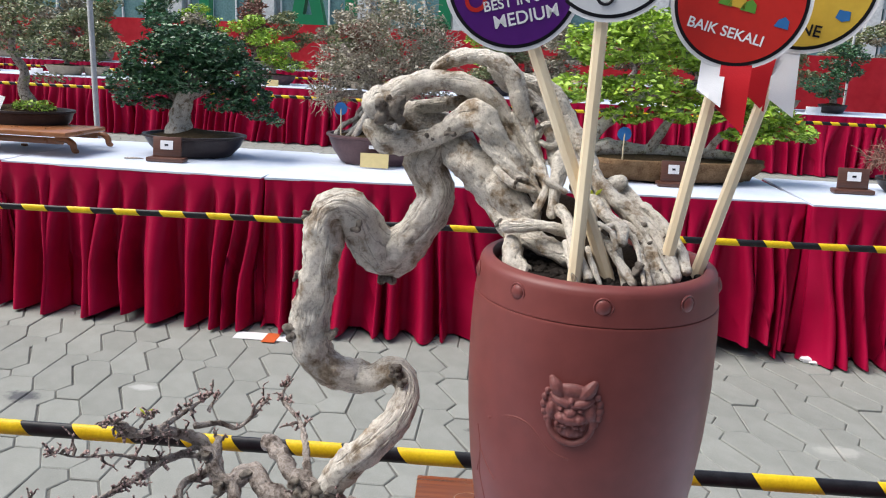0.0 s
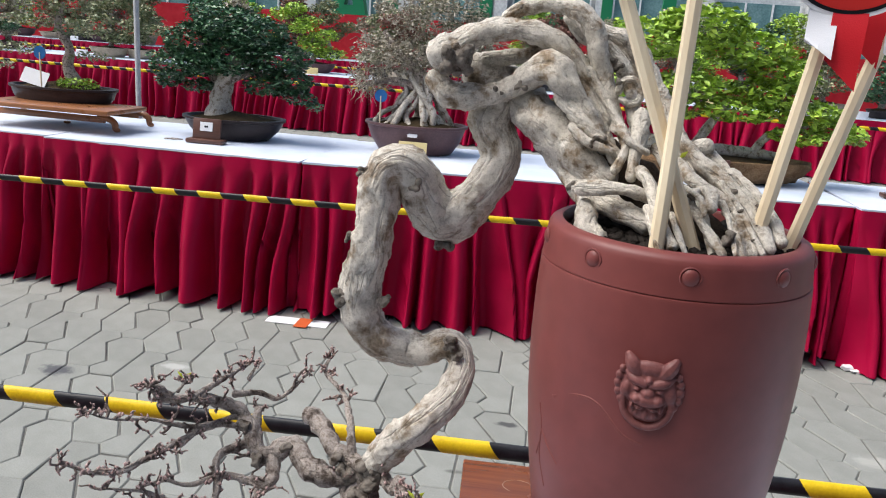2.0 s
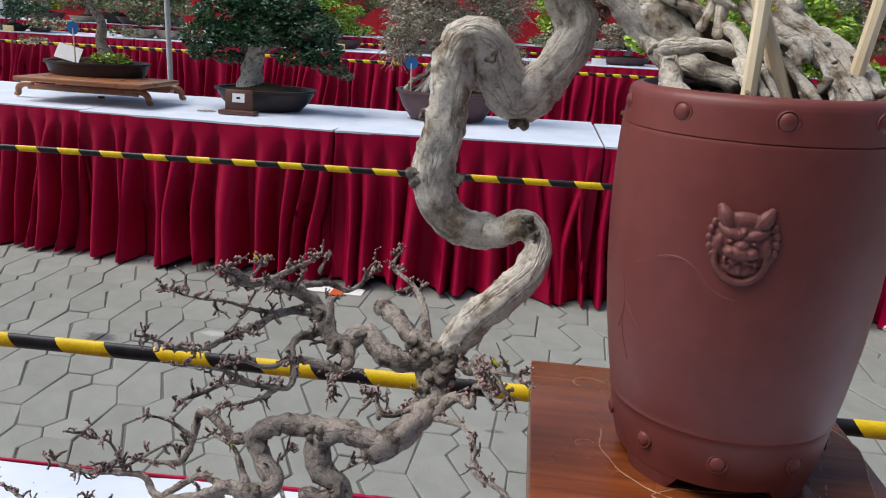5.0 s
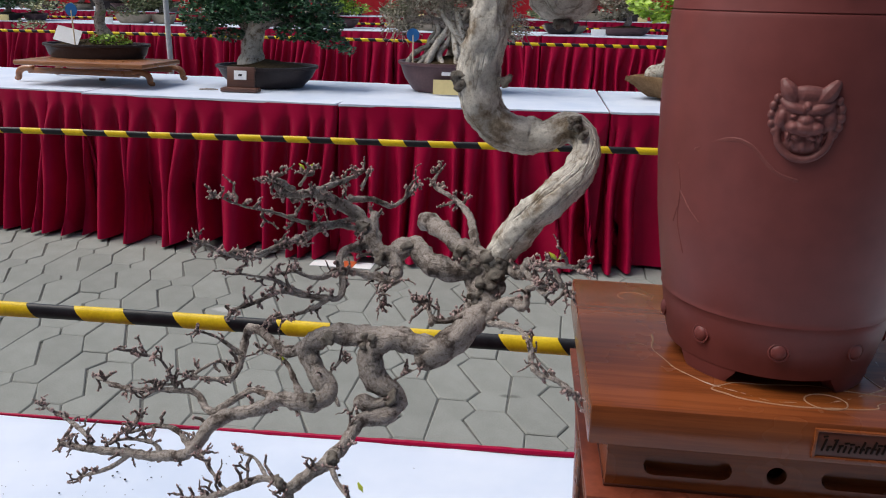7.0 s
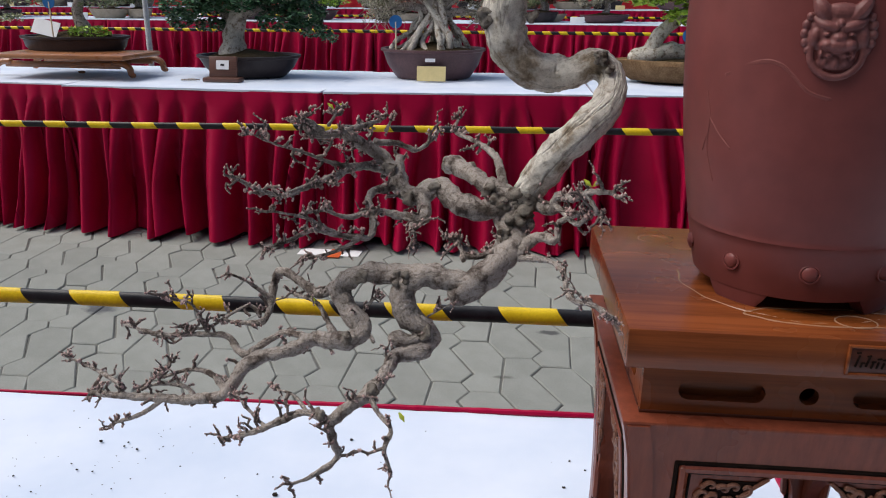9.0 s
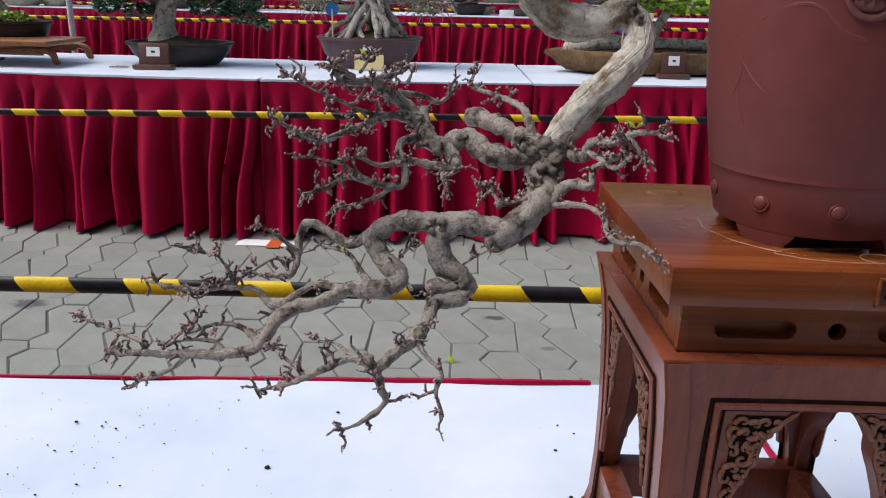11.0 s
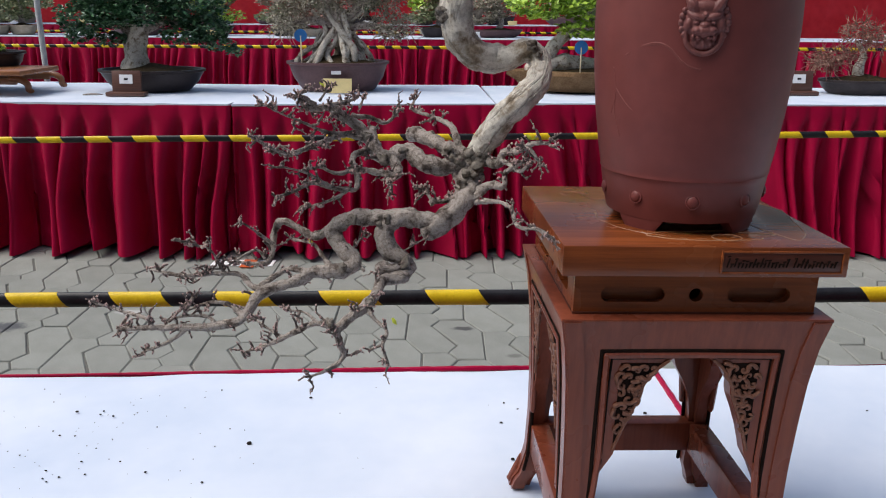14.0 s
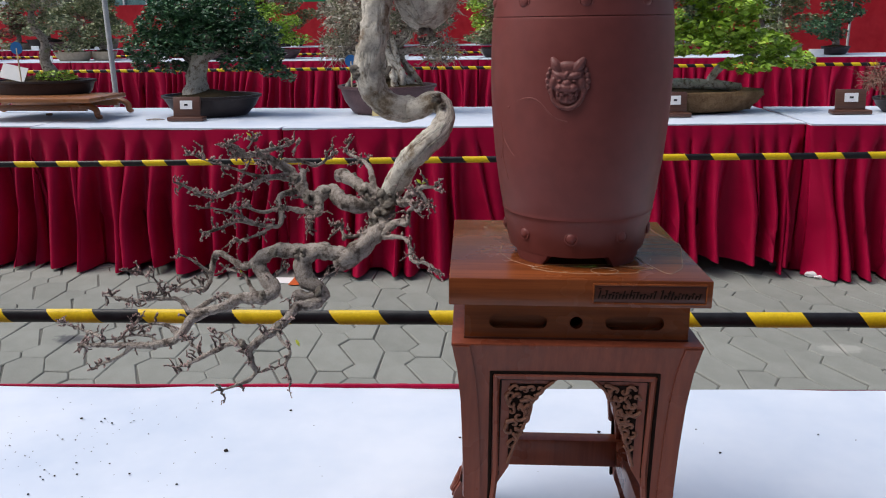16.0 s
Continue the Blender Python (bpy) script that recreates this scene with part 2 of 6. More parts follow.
LEAF_RED = leaf_mat("dull_red_twig", (0.14, 0.055, 0.04), (0.24, 0.11, 0.08), (0.32, 0.20, 0.15), 0.7)
LEAF_LIME = leaf_mat("fresh_lime_leaf", (0.35, 0.42, 0.03), (0.45, 0.50, 0.04), (0.5, 0.5, 0.06))
RED_FABRIC = cloth_mat("red_fabric", (0.62, 0.028, 0.048), (0.74, 0.048, 0.072), 0.7, 500, 0.1)
FACADE = mottled("grey_white_facade", (0.58, 0.59, 0.59), (0.72, 0.73, 0.72), 1.5, 0.8)
GLASS_TEAL = mottled("teal_window_glass", (0.10, 0.21, 0.22), (0.20, 0.34, 0.34), 2.0, 0.1)
LETTER_GREEN = plain("green_letter", (0.014, 0.20, 0.085), 0.5)

# ---- helpers for meshes ----


def part(name, bm, material, parent=None, label="", smooth=True, sharp=38):
    me = bpy.data.meshes.new(name)
    bm.normal_update()
    bm.to_mesh(me)
    bm.free()
    me.materials.append(material)
    if smooth:
        me.polygons.foreach_set("use_smooth", [True] * len(me.polygons))
        me.set_sharp_from_angle(angle=radians(sharp))
    ob = new(name, me)
    if parent:
        ob.parent = parent
    if label:
        ob["label"] = label
    return ob


def data_part(name, verts, faces, material, parent=None, label="", smooth=False):
    me = bpy.data.meshes.new(name)
    me.from_pydata(verts, [], faces)
    me.materials.append(material)
    if smooth:
        me.polygons.foreach_set("use_smooth", [True] * len(me.polygons))
    ob = new(name, me)
    if parent:
        ob.parent = parent
    if label:
        ob["label"] = label
    return ob


def thing(name, m, label, category, group="", kind=""):
    ob = new(name)
    ob.matrix_basis = m
    return tagged(ob, label, category, group, kind)


def box(bm, x0, x1, y0, y1, z0, z1, bev=0.0, m=None):
    r = bmesh.ops.create_cube(bm, size=1)
    vs = r["verts"]
    for v in vs:
        v.co = Vector((x0 + (v.co.x + 0.5) * (x1 - x0), y0 + (v.co.y + 0.5) * (y1 - y0), z0 + (v.co.z + 0.5) * (z1 - z0)))
    if bev:
        es = list({e for v in vs for e in v.link_edges})
        out = bmesh.ops.bevel(bm, geom=es, offset=bev, segments=2, profile=0.5, affect="EDGES")
        vs = list({v for f in out["faces"] for v in f.verts} | {v for v in vs if v.is_valid})
    if m:
        bmesh.ops.transform(bm, matrix=m, verts=[v for v in vs if v.is_valid])
    return bm


def boxed(*a, **k):
    return box(bmesh.new(), *a, **k)


def ball(bm, c, rx, ry, rz, seg=12, m=None):
    r = bmesh.ops.create_uvsphere(bm, u_segments=seg, v_segments=max(6, seg // 2 + 2), radius=1)
    for v in r["verts"]:
        v.co = Vector((v.co.x * rx, v.co.y * ry, v.co.z * rz))
    t = Matrix.Translation(c) @ (m if m else Matrix())
    bmesh.ops.transform(bm, matrix=t, verts=r["verts"])


def plate(outer, holes, thick, m):
    """A flat plate in the local XY plane, with holes through it, thick along local Z."""
    bm = bmesh.new()
    for loop in [outer] + list(holes):
        vs = [bm.verts.new((x, y, 0)) for x, y in loop]
        for i, v in enumerate(vs):
            bm.edges.new((v, vs[(i + 1) % len(vs)]))
    bmesh.ops.triangle_fill(bm, use_beauty=True, edges=bm.edges[:])
    bmesh.ops.recalc_face_normals(bm, faces=bm.faces[:])
    if sum(f.normal.z for f in bm.faces) < 0:
        bmesh.ops.reverse_faces(bm, faces=bm.faces[:])
    ex = bmesh.ops.extrude_face_region(bm, geom=bm.faces[:])
    for v in ex["geom"]:
        if isinstance(v, bmesh.types.BMVert):
            v.co.z += thick
    bmesh.ops.recalc_face_normals(bm, faces=bm.faces[:])
    bmesh.ops.transform(bm, matrix=m, verts=bm.verts[:])
    return bm


def revolve(profile, seg=48, sx=1.0, sy=1.0, wobble=None):
    bm = bmesh.new()
    rings = []
    for r, z in profile:
        ring = []
        for i in range(seg):
            a = 2 * math.pi * i / seg
            k = r * (wobble(a, z) if wobble else 1)
            ring.append(bm.verts.new((k * math.cos(a) * sx, k * math.sin(a) * sy, z)))
        rings.append(ring)
    for a, b in zip(rings, rings[1:]):
        for i in range(seg):
            bm.faces.new((a[i], a[(i + 1) % seg], b[(i + 1) % seg], b[i]))
    bm.faces.new(rings[0][::-1])
    bm.faces.new(rings[-1])
    return bm


def smooth_path(pts, step=None):
    """Catmull-Rom through (x, y, z, r) points."""
    P = [np.array(p, float) for p in pts]
    P = [2 * P[0] - P[1]] + P + [2 * P[-1] - P[-2]]
    out = []
    for i in range(1, len(P) - 2):
        a, b, c, d = P[i - 1:i + 3]
        ln = np.linalg.norm((c - b)[:3])
        n = max(2, int(ln / (step if step else max(0.0012, 0.45 * (b[3] + c[3]) / 2))))
        for k in range(n):
            t = k / n
            q = 0.5 * (2 * b + (c - a) * t + (2 * a - 5 * b + 4 * c - d) * t * t + (3 * b - a - 3 * c + d) * t ** 3)
            q[3] = max(q[3], 0.4 * min(b[3], c[3]))
            out.append(q)
    out.append(P[-2])
    return out


def tube(pts, seg=10, rough=0.12, freq=60.0, ridges=0.0, step=None, bm=None, seed=0.0, knob=True, scaly=0.0):
    """A limb swept along pts, its girth broken by noise and by ridges that run along it."""
    bm = bm if bm else bmesh.new()
    uvl = bm.loops.layers.uv.verify()
    path = smooth_path(pts, step)
    for _ in range(4 if len(pts) > 3 else 0):
        path = [path[0]] + [0.25 * p + 0.5 * q + 0.25 * r for p, q, r in zip(path, path[1:], path[2:])] + [path[-1]]
    if knob:
        for rev in (True, False):
            if rev:
                path.reverse()
            e, d = path[-1], (path[-1] - path[-2])[:3]
            d = d / (np.linalg.norm(d) + 1e-9)
            path += [np.array((*(e[:3] + d * e[3] * k), e[3] * w)) for k, w in ((0.45, 0.88), (0.8, 0.55))]
            if rev:
                path.reverse()
    n = len(path)
    tang = []
    for i in range(n):
        t = Vector((path[min(i + 1, n - 1)] - path[max(i - 1, 0)])[:3])
        tang.append(t.normalized() if t.length > 1e-9 else Vector((0, 0, 1)))
    u = tang[0].orthogonal().normalized()
    rings, dist, s = [], [], 0.0
    for i, q in enumerate(path):
        if i:
            s += (Vector(q[:3]) - Vector(path[i - 1][:3])).length
        dist.append(s)
        u = (u - tang[i] * u.dot(tang[i])).normalized()
        w = tang[i].cross(u)
        ring = []
        for k in range(seg):
            a = 2 * math.pi * k / seg
            d = u * math.cos(a) + w * math.sin(a)
            p = Vector(q[:3]) + d * q[3]
            f = 1 + rough * noise.noise(p * freq + Vector((seed, 0, 0))) + 0.5 * rough * noise.noise(p * freq * 2.7)
            if scaly:
                f += scaly * (noise.noise(p * 330) + 0.8 * max(0.0, noise.noise(p * 150) - 0.15))
            if ridges:
                f += ridges * (abs(math.sin(1.5 * a + s * 22 + 2.2 * noise.noise(p * 28))) - 0.55)
            ring.append(bm.verts.new(Vector(q[:3]) + d * q[3] * f))
        rings.append(ring)
    r0 = path[0][3]
    for i in range(n - 1):
        for k in range(seg):
            k2 = (k + 1) % seg
            f = bm.faces.new((rings[i][k], rings[i][k2], rings[i + 1][k2], rings[i + 1][k]))
            for lp, (di, kk) in zip(f.loops, ((i, k), (i, k + 1), (i + 1, k + 1), (i + 1, k))):
                lp[uvl].uv = (dist[di], 2 * math.pi * kk / seg * r0)
    for ring, q, t, sg in ((rings[0], path[0], tang[0], -1), (rings[-1], path[-1], tang[-1], 1)):
        tip = bm.verts.new(Vector(q[:3]) + t * sg * q[3] * (0.35 if knob else 0.6))
        for k in range(seg):
            a, b = ring[k], ring[(k + 1) % seg]
            bm.faces.new((b, a, tip) if sg < 0 else (a, b, tip))
    return bm


def leaves(centres, n, size, rng, flat=0.35, shell=0.55):
    """Small folded leaves filling the outer part of ellipsoids (x, y, z, rx, ry, rz)."""
    vol = np.array([c[3] * c[4] * c[5] for c in centres]) ** 0.75
    pick = rng.choice(len(centres), n, p=vol / vol.sum())
    verts, faces = [], []
    for i in pick:
        cx, cy, cz, rx, ry, rz = centres[i]
        d = rng.normal(size=3); d /= np.linalg.norm(d)
        k = shell + (1 - shell) * rng.random() ** 0.6
        k *= 1 + 0.22 * noise.noise(Vector((d[0] * 3 + cx * 7, d[1] * 3, d[2] * 3 + i)))
        p = np.array((cx + d[0] * rx * k, cy + d[1] * ry * k, cz + d[2] * rz * k))
        a = rng.normal(size=3); a[2] *= flat; a /= np.linalg.norm(a)
        up = np.array((0, 0, 1.0)) + 0.7 * rng.normal(size=3)
        b = np.cross(up, a); b /= np.linalg.norm(b) + 1e-9
        c = np.cross(a, b)
        s = size * (0.6 + 0.8 * rng.random())
        j = len(verts)
        verts += [tuple(p - a * s * 0.5), tuple(p + b * s * 0.3 + c * s * 0.1), tuple(p + a * s * 0.55), tuple(p - b * s * 0.3 + c * s * 0.1)]
        faces += [(j, j + 1, j + 2), (j, j + 2, j + 3)]
    return verts, faces


def twigs(centres, n, length, r, rng):
    """Crooked thin twigs that radiate through ellipsoids."""
    verts, faces = [], []
    for _ in range(n):
        cx, cy, cz, rx, ry, rz = centres[rng.integers(len(centres))]
        d = rng.normal(size=3); d /= np.linalg.norm(d)
        p = np.array((cx, cy, cz)) + d * np.array((rx, ry, rz)) * (0.2 + 0.75 * rng.random())
        for s in range(3):
            q = p + (d * 0.6 + 0.55 * rng.normal(size=3)) * length / 3
            rr = r * (1 - 0.25 * s)
            a = np.cross(q - p, (0.3, 0.2, 0.9)); a /= np.linalg.norm(a) + 1e-9
            b = np.cross(q - p, a); b /= np.linalg.norm(b) + 1e-9
            j = len(verts)
            for o in (p, q):
                verts += [tuple(o + a * rr), tuple(o - 0.5 * a * rr + 0.87 * b * rr), tuple(o - 0.5 * a * rr - 0.87 * b * rr)]
            faces += [(j, j + 1, j + 4, j + 3), (j + 1, j + 2, j + 5, j + 4), (j + 2, j, j + 3, j + 5)]
            p = q
    return verts, faces


# ---- ground ----
bm = bmesh.new()
bmesh.ops.create_grid(bm, x_segments=2, y_segments=2, size=150)
for v in bm.verts:
    v.co.z = -0.006
ground = tagged(part("ground", bm, JOINT, smooth=False), "grey paved ground with dark sandy joints", "ground", kind="structure")

# ---- exhibition tables ----


def skirt_mesh(pts, height, hem, rng, fold=0.062, pitch=0.13, rises=(), flare=0.0):
    """A gathered skirt hung along the polyline pts, folds deepening downwards."""
    P = [Vector((*p, 0)) for p in pts]
    seglen = [(b - a).length for a, b in zip(P, P[1:])]
    total = sum(seglen)
    n = int(total / 0.009)
    ph, knots = rng.random() * 6, []
    s = 0
    while s < total + 0.3:
        knots.append(s)
        s += pitch * (0.55 + 1.1 * rng.random() ** 1.4)
    amp = 0.7 + 0.5 * rng.random(len(knots))
    lean = rng.normal(size=len(knots)) * 0.05
    duty = 0.38 + 0.38 * rng.random(len(knots))
    rows = (0.0, 0.07, 0.095, 0.105, 0.12, 0.15, 0.20, 0.28, 0.40, 0.52, 0.64, 0.76, 0.88, 1.0)
    verts, faces = [], []
    for i in range(n + 1):
        s = total * i / n
        acc, k = 0, 0
        while k < len(seglen) - 1 and s > acc + seglen[k]:
            acc += seglen[k]; k += 1
        d = (P[k + 1] - P[k]).normalized()
        nor = Vector((d.y, -d.x, 0))
        o = P[k] + d * (s - acc)
        lift = hem + 0.016 * noise.noise(Vector((s * 2.1 + ph, 0, 0))) + 0.008 * noise.noise(Vector((s * 9, ph, 0)))
        if nor.y < -0.5:
            lift += sum(h * math.exp(-((o.x - x) / w) ** 2) for x, w, h in rises)
        for v in rows:
            g = min(1.0, max(0.0, (v - 0.075) / 0.60)) ** 0.7
            s2 = s + 0.05 * g * noise.noise(Vector((s * 3, v * 1.5, ph))) 
            j = int(np.searchsorted(knots, s2 + 1e-9)) - 1
            j = max(0, min(j, len(knots) - 2))
            t = (s2 - knots[j]) / (knots[j + 1] - knots[j])
            w = 1.0 - (1.0 - duty[j]) * min(1.0, 0.15 + 1.0 * g)
            up = max(0.0, math.sin(math.pi * t / w)) ** 0.5 if t < w else 0.0
            if nor.y > -0.5:
                up, g = 0.4 * up, 0.5 * g
            off = (0.10 * up * amp[j] + (flare if nor.y < -0.5 else 0.0) * v) * v - (1 - up) * fold * g + 0.012 * noise.noise(Vector((s * 1.4, v, ph)))
            z = height - v * (height - lift)
            q = o + nor * (0.004 + off) + d * lean[j] * g
            verts.append((q.x, q.y, z))
    m = len(rows)
    for i in range(n):
        for r in range(m - 1):
            a = i * m + r
            faces.append((a, a + 1, a + m + 1, a + m))
    return verts, faces


def exhibition_table(x0, y0, x1, y1, depth, seed, fold=0.062, pitch=0.13, rises=(), label="exhibition table with white cloth top and gathered maroon skirt"):
    """A table whose front edge runs from (x0, y0) to (x1, y1)."""
    rng = np.random.default_rng(seed)
    L = math.hypot(x1 - x0, y1 - y0)
    ang = math.degrees(math.atan2(y1 - y0, x1 - x0))
    t = thing("exhibition_table", pose(x0, y0, 0, 0, 0, ang), label, "table", "exhibition tables")
    part("board", boxed(0.01, L - 0.01, 0.015, depth - 0.01, 0.715, 0.742), SIGNWOOD, t)
    bm = bmesh.new()
    nx, ny = max(8, int(L / 0.06)), 12
    g = [[bm.verts.new((L * i / nx, depth * j / ny, 0.748 + 0.0022 * noise.noise(Vector((i * 0.5, j * 0.7, seed))))) for j in range(ny + 1)] for i in range(nx + 1)]
    for i in range(nx):
        for j in range(ny):
            bm.faces.new((g[i][j], g[i + 1][j], g[i + 1][j + 1], g[i][j + 1]))
    ex = bmesh.ops.extrude_edge_only(bm, edges=[e for e in bm.edges if e.is_boundary])
    for v in ex["geom"]:
        if isinstance(v, bmesh.types.BMVert):
            v.co.z -= 0.010
    part("cloth_top", bm, WHITE_CLOTH, t, "white cloth top")
    pts = [(0.02, depth), (0, depth), (0, 0), (L, 0), (L, depth), (0.04, depth)]
    v, f = skirt_mesh(pts, 0.741, 0.014, rng, fold, pitch, rises, 0.06)
    ob = data_part("skirt", v, f, MAROON, t, "gathered maroon satin skirt", True)
    for x in (0.06, L - 0.06):
        for y in (0.08, depth - 0.08):
            part("leg", boxed(x - 0.015, x + 0.015, y - 0.015, y + 0.015, 0.0, 0.716), STEEL, t)
    return t


exhibition_table(-4.05, 3.40, -2.70, 3.33, 0.95, 1, 0.095, 0.125)
exhibition_table(-2.686, 3.286, -1.328, 3.245, 0.95, 2, 0.095, 0.125, ((0.62, 0.16, 0.03),))
exhibition_table(-1.312, 3.245, -0.048, 3.350, 0.92, 3, 0.055, 0.10, ((0.2, 0.12, 0.03),))
exhibition_table(-0.040, 3.352, 1.25, 3.452, 0.85, 4, 0.055, 0.075, ((0.75, 0.3, 0.075), (1.1, 0.1, 0.05)))
exhibition_table(1.262, 3.395, 2.60, 3.44, 0.80, 5, 0.055, 0.075)
exhibition_table(2.61, 3.44, 3.95, 3.50, 0.80, 6, 0.055, 0.075)
for i in range(8):
    x = -10.6 + 1.95 * i
    exhibition_table(x, 10.3 - 0.045 * (x + 2), x + 1.93, 10.3 - 0.045 * (x + 3.93), 1.0, 20 + i)
for i in range(9):
    x = -13.6 + 2.2 * i
    exhibition_table(x, 16.2, x + 2.18, 16.2, 1.0, 40 + i)

# ---- near table under the bonsai ----
TURN = 4.2
near = thing("display_table", pose(0.088, 0.375, 0, 0, 0, TURN), "display table with creased white cloth and a maroon skirt edge", "table")


def near_half(x0, x1, seed):
    bm = bmesh.new()
    nx, ny = int((x1 - x0) / 0.02), 48
    def h(x, y):
        p = Vector((x * 3.1, y * 3.1, seed))
        return 0.7475 + 0.0016 * noise.noise(p) + 0.0011 * noise.noise(p * 3.3) - 0.003 * math.exp(-((y) / 0.02) ** 2) * (0.5 + noise.noise(Vector((x * 8, 0, 3))))
    g = [[bm.verts.new((x0 + (x1 - x0) * i / nx, -0.95 + 0.95 * j / ny, h(x0 + (x1 - x0) * i / nx, -0.95 + 0.95 * j / ny))) for j in range(ny + 1)] for i in range(nx + 1)]
    for i in range(nx):
        for j in range(ny):
            bm.faces.new((g[i][j], g[i + 1][j], g[i + 1][j + 1], g[i][j + 1]))
    ex = bmesh.ops.extrude_edge_only(bm, edges=[e for e in bm.edges if e.is_boundary])
    for v in ex["geom"]:
        if isinstance(v, bmesh.types.BMVert):
            v.co.z -= 0.012
    part("cloth_top", bm, WHITE_CLOTH, near, "white cloth with faint creases")
    part("board", boxed(x0 + 0.012, x1 - 0.012, -0.93, -0.012, 0.705, 0.734), SIGNWOOD, near)
    rng = np.random.default_rng(seed)
    v, f = skirt_mesh([(x1, 0.0), (x0, 0.0)], 0.7440, 0.03, rng, 0.004)
    data_part("skirt", v, f, MAROON, near, "maroon satin skirt", True)
    for x in (x0 + 0.06, x1 - 0.06):
        for y in (-0.88, -0.08):
            part("leg", boxed(x - 0.015, x + 0.015, y - 0.015, y + 0.015, 0, 0.706), STEEL, near)


near_half(-1.80, -0.005, 71)
near_half(0.002, 1.6, 72)
# the maroon skirt's folded edge that shows along the cloth
bm = tube([(-0.98, 0.002, 0.7470, 0.0018), (-0.7, 0.002, 0.7475, 0.002), (-0.45, 0.001, 0.7485, 0.0034), (-0.25, 0.0, 0.7490, 0.0040), (-0.165, 0.001, 0.7485, 0.0036)], 8, 0.25, 40)
part("hem", bm, MAROON, near, "folded maroon skirt hem")
bm = tube([(-0.0015, 0.0, 0.7478, 0.004), (-0.0015, -0.3, 0.7478, 0.004), (-0.0015, -0.9, 0.7478, 0.0035)], 8, 0.25, 40)
part("hem", bm, MAROON, near, "maroon fold between the two cloths")

# soil crumbs on the cloth
rng = np.random.default_rng(9)
bm = bmesh.new()
def crumb(x, y, s):
    r = bmesh.ops.create_icosphere(bm, subdivisions=1, radius=s)
    for v in r["verts"]:
        v.co = Vector((v.co.x * (0.8 + 0.7 * rng.random()), v.co.y * (0.7 + 0.5 * rng.random()), v.co.z * 0.7)) + Vector((x, y, 0.7485 + 0.4 * s))
for _ in range(120):
    x, y = rng.normal(-0.60, 0.09), rng.normal(0.10, 0.10)
    if y < 0.28:
        crumb(x, y, 0.0005 + 0.0012 * rng.random() ** 3)
for _ in range(60):
    x, y = rng.uniform(-0.75, 0.5), rng.uniform(-0.3, 0.30)
    crumb(x, y, 0.0004 + 0.0009 * rng.random() ** 2)
for x, y, s in ((-0.41, 0.151, 0.0028), (-0.362, 0.264, 0.0018), (-0.637, 0.216, 0.002), (0.192, 0.201, 0.0016), (-0.12, 0.26, 0.0015), (-0.125, 0.21, 0.0016), (0.05, 0.24, 0.0022), (-0.115, 0.13, 0.0022)):
    crumb(x, y, s)
tagged(part("soil_crumbs", bm, SOIL), "scattered black soil crumbs on the white cloth", "soil", kind="stuff")

# ---- barrier tapes ----


TAPE_BLACK = mottled("black_tape", (0.010, 0.010, 0.012), (0.022, 0.022, 0.026), 40, 0.35, 0.2, 0.1)
TAPE_YELLOW = mottled("yellow_tape", (0.66, 0.44, 0.012), (0.80, 0.56, 0.02), 25, 0.38, 0.15, 0.1)


def tape(a, b, r, label, PERIOD=0.2, shift=0.0):
    """A barrier tape twisted into a flat rope, with slanted yellow bands on black."""
    a, b = Vector(a), Vector(b)
    L = (b - a).length
    d = (b - a).normalized(); up = Vector((0, 0, 1)); side = d.cross(up)
    seg = 14
    def sleeve(s0, s1, r, n, slant):
        bm = bmesh.new()
        rings = []
        for i in range(n + 1):
            s = s0 + (s1 - s0) * i / n
            ring = []
            for q in range(seg):
                an = 2 * math.pi * q / seg
                k = 1 + 0.05 * noise.noise(Vector((s * 5, 0, 1)))
                ring.append(bm.verts.new(a + d * (s - slant * r * math.sin(an)) + up * math.sin(an) * r * k + side * math.cos(an) * r * 0.6 + up * 0.002 * noise.noise(Vector((s * 1.7, 3, 1)))))
            rings.append(ring)
        for p, q in zip(rings, rings[1:]):
            for i in range(seg):
                bm.faces.new((p[i], p[(i + 1) % seg], q[(i + 1) % seg], q[i]))
        bm.faces.new(rings[0][::-1]); bm.faces.new(rings[-1])
        bmesh.ops.recalc_face_normals(bm, faces=bm.faces[:])
        return bm
    t = part("barrier_tape", sleeve(0, L, r, int(L / 0.06), 0), TAPE_BLACK)
    tagged(t, label, "barrier tape", "barrier tapes")
    s = 0.05 + shift
    while s + PERIOD / 2 < L - 0.05:
        part("yellow_band", sleeve(s, s + PERIOD / 2, r * 1.025 + 0.0002, 4, 0.75), TAPE_YELLOW, t)
        s += PERIOD
    return t


tape((-2.4, 0.82, 0.629), (2.4, 0.84, 0.732), 0.0150, "yellow and black striped barrier tape stretched behind the table", 0.207, 0.0423)
tape((-4.6, 2.62, 0.634), (4.2, 2.66, 0.762), 0.0130, "yellow and black striped barrier tape before the maroon skirts", 0.2, 0.007)
tape((-11.0, 10.3, 0.63), (7.5, 9.6, 0.68), 0.020, "yellow and black striped barrier tape before the second row")
tape((-13.5, 15.5, 0.63), (7.5, 15.4, 0.64), 0.020, "yellow and black striped barrier tape before the third row")
def tape_post(x, y):
    t = thing("barrier_post", pose(x, y, 0), "slim steel post that holds the barrier tape", "post", "barrier posts")
    part("base", revolve([(0.001, 0), (0.12, 0), (0.12, 0.012), (0.02, 0.03)], 24), STEEL, t)
    part("pole", revolve([(0.012, 0.02), (0.012, 0.80)], 12), STEEL, t)
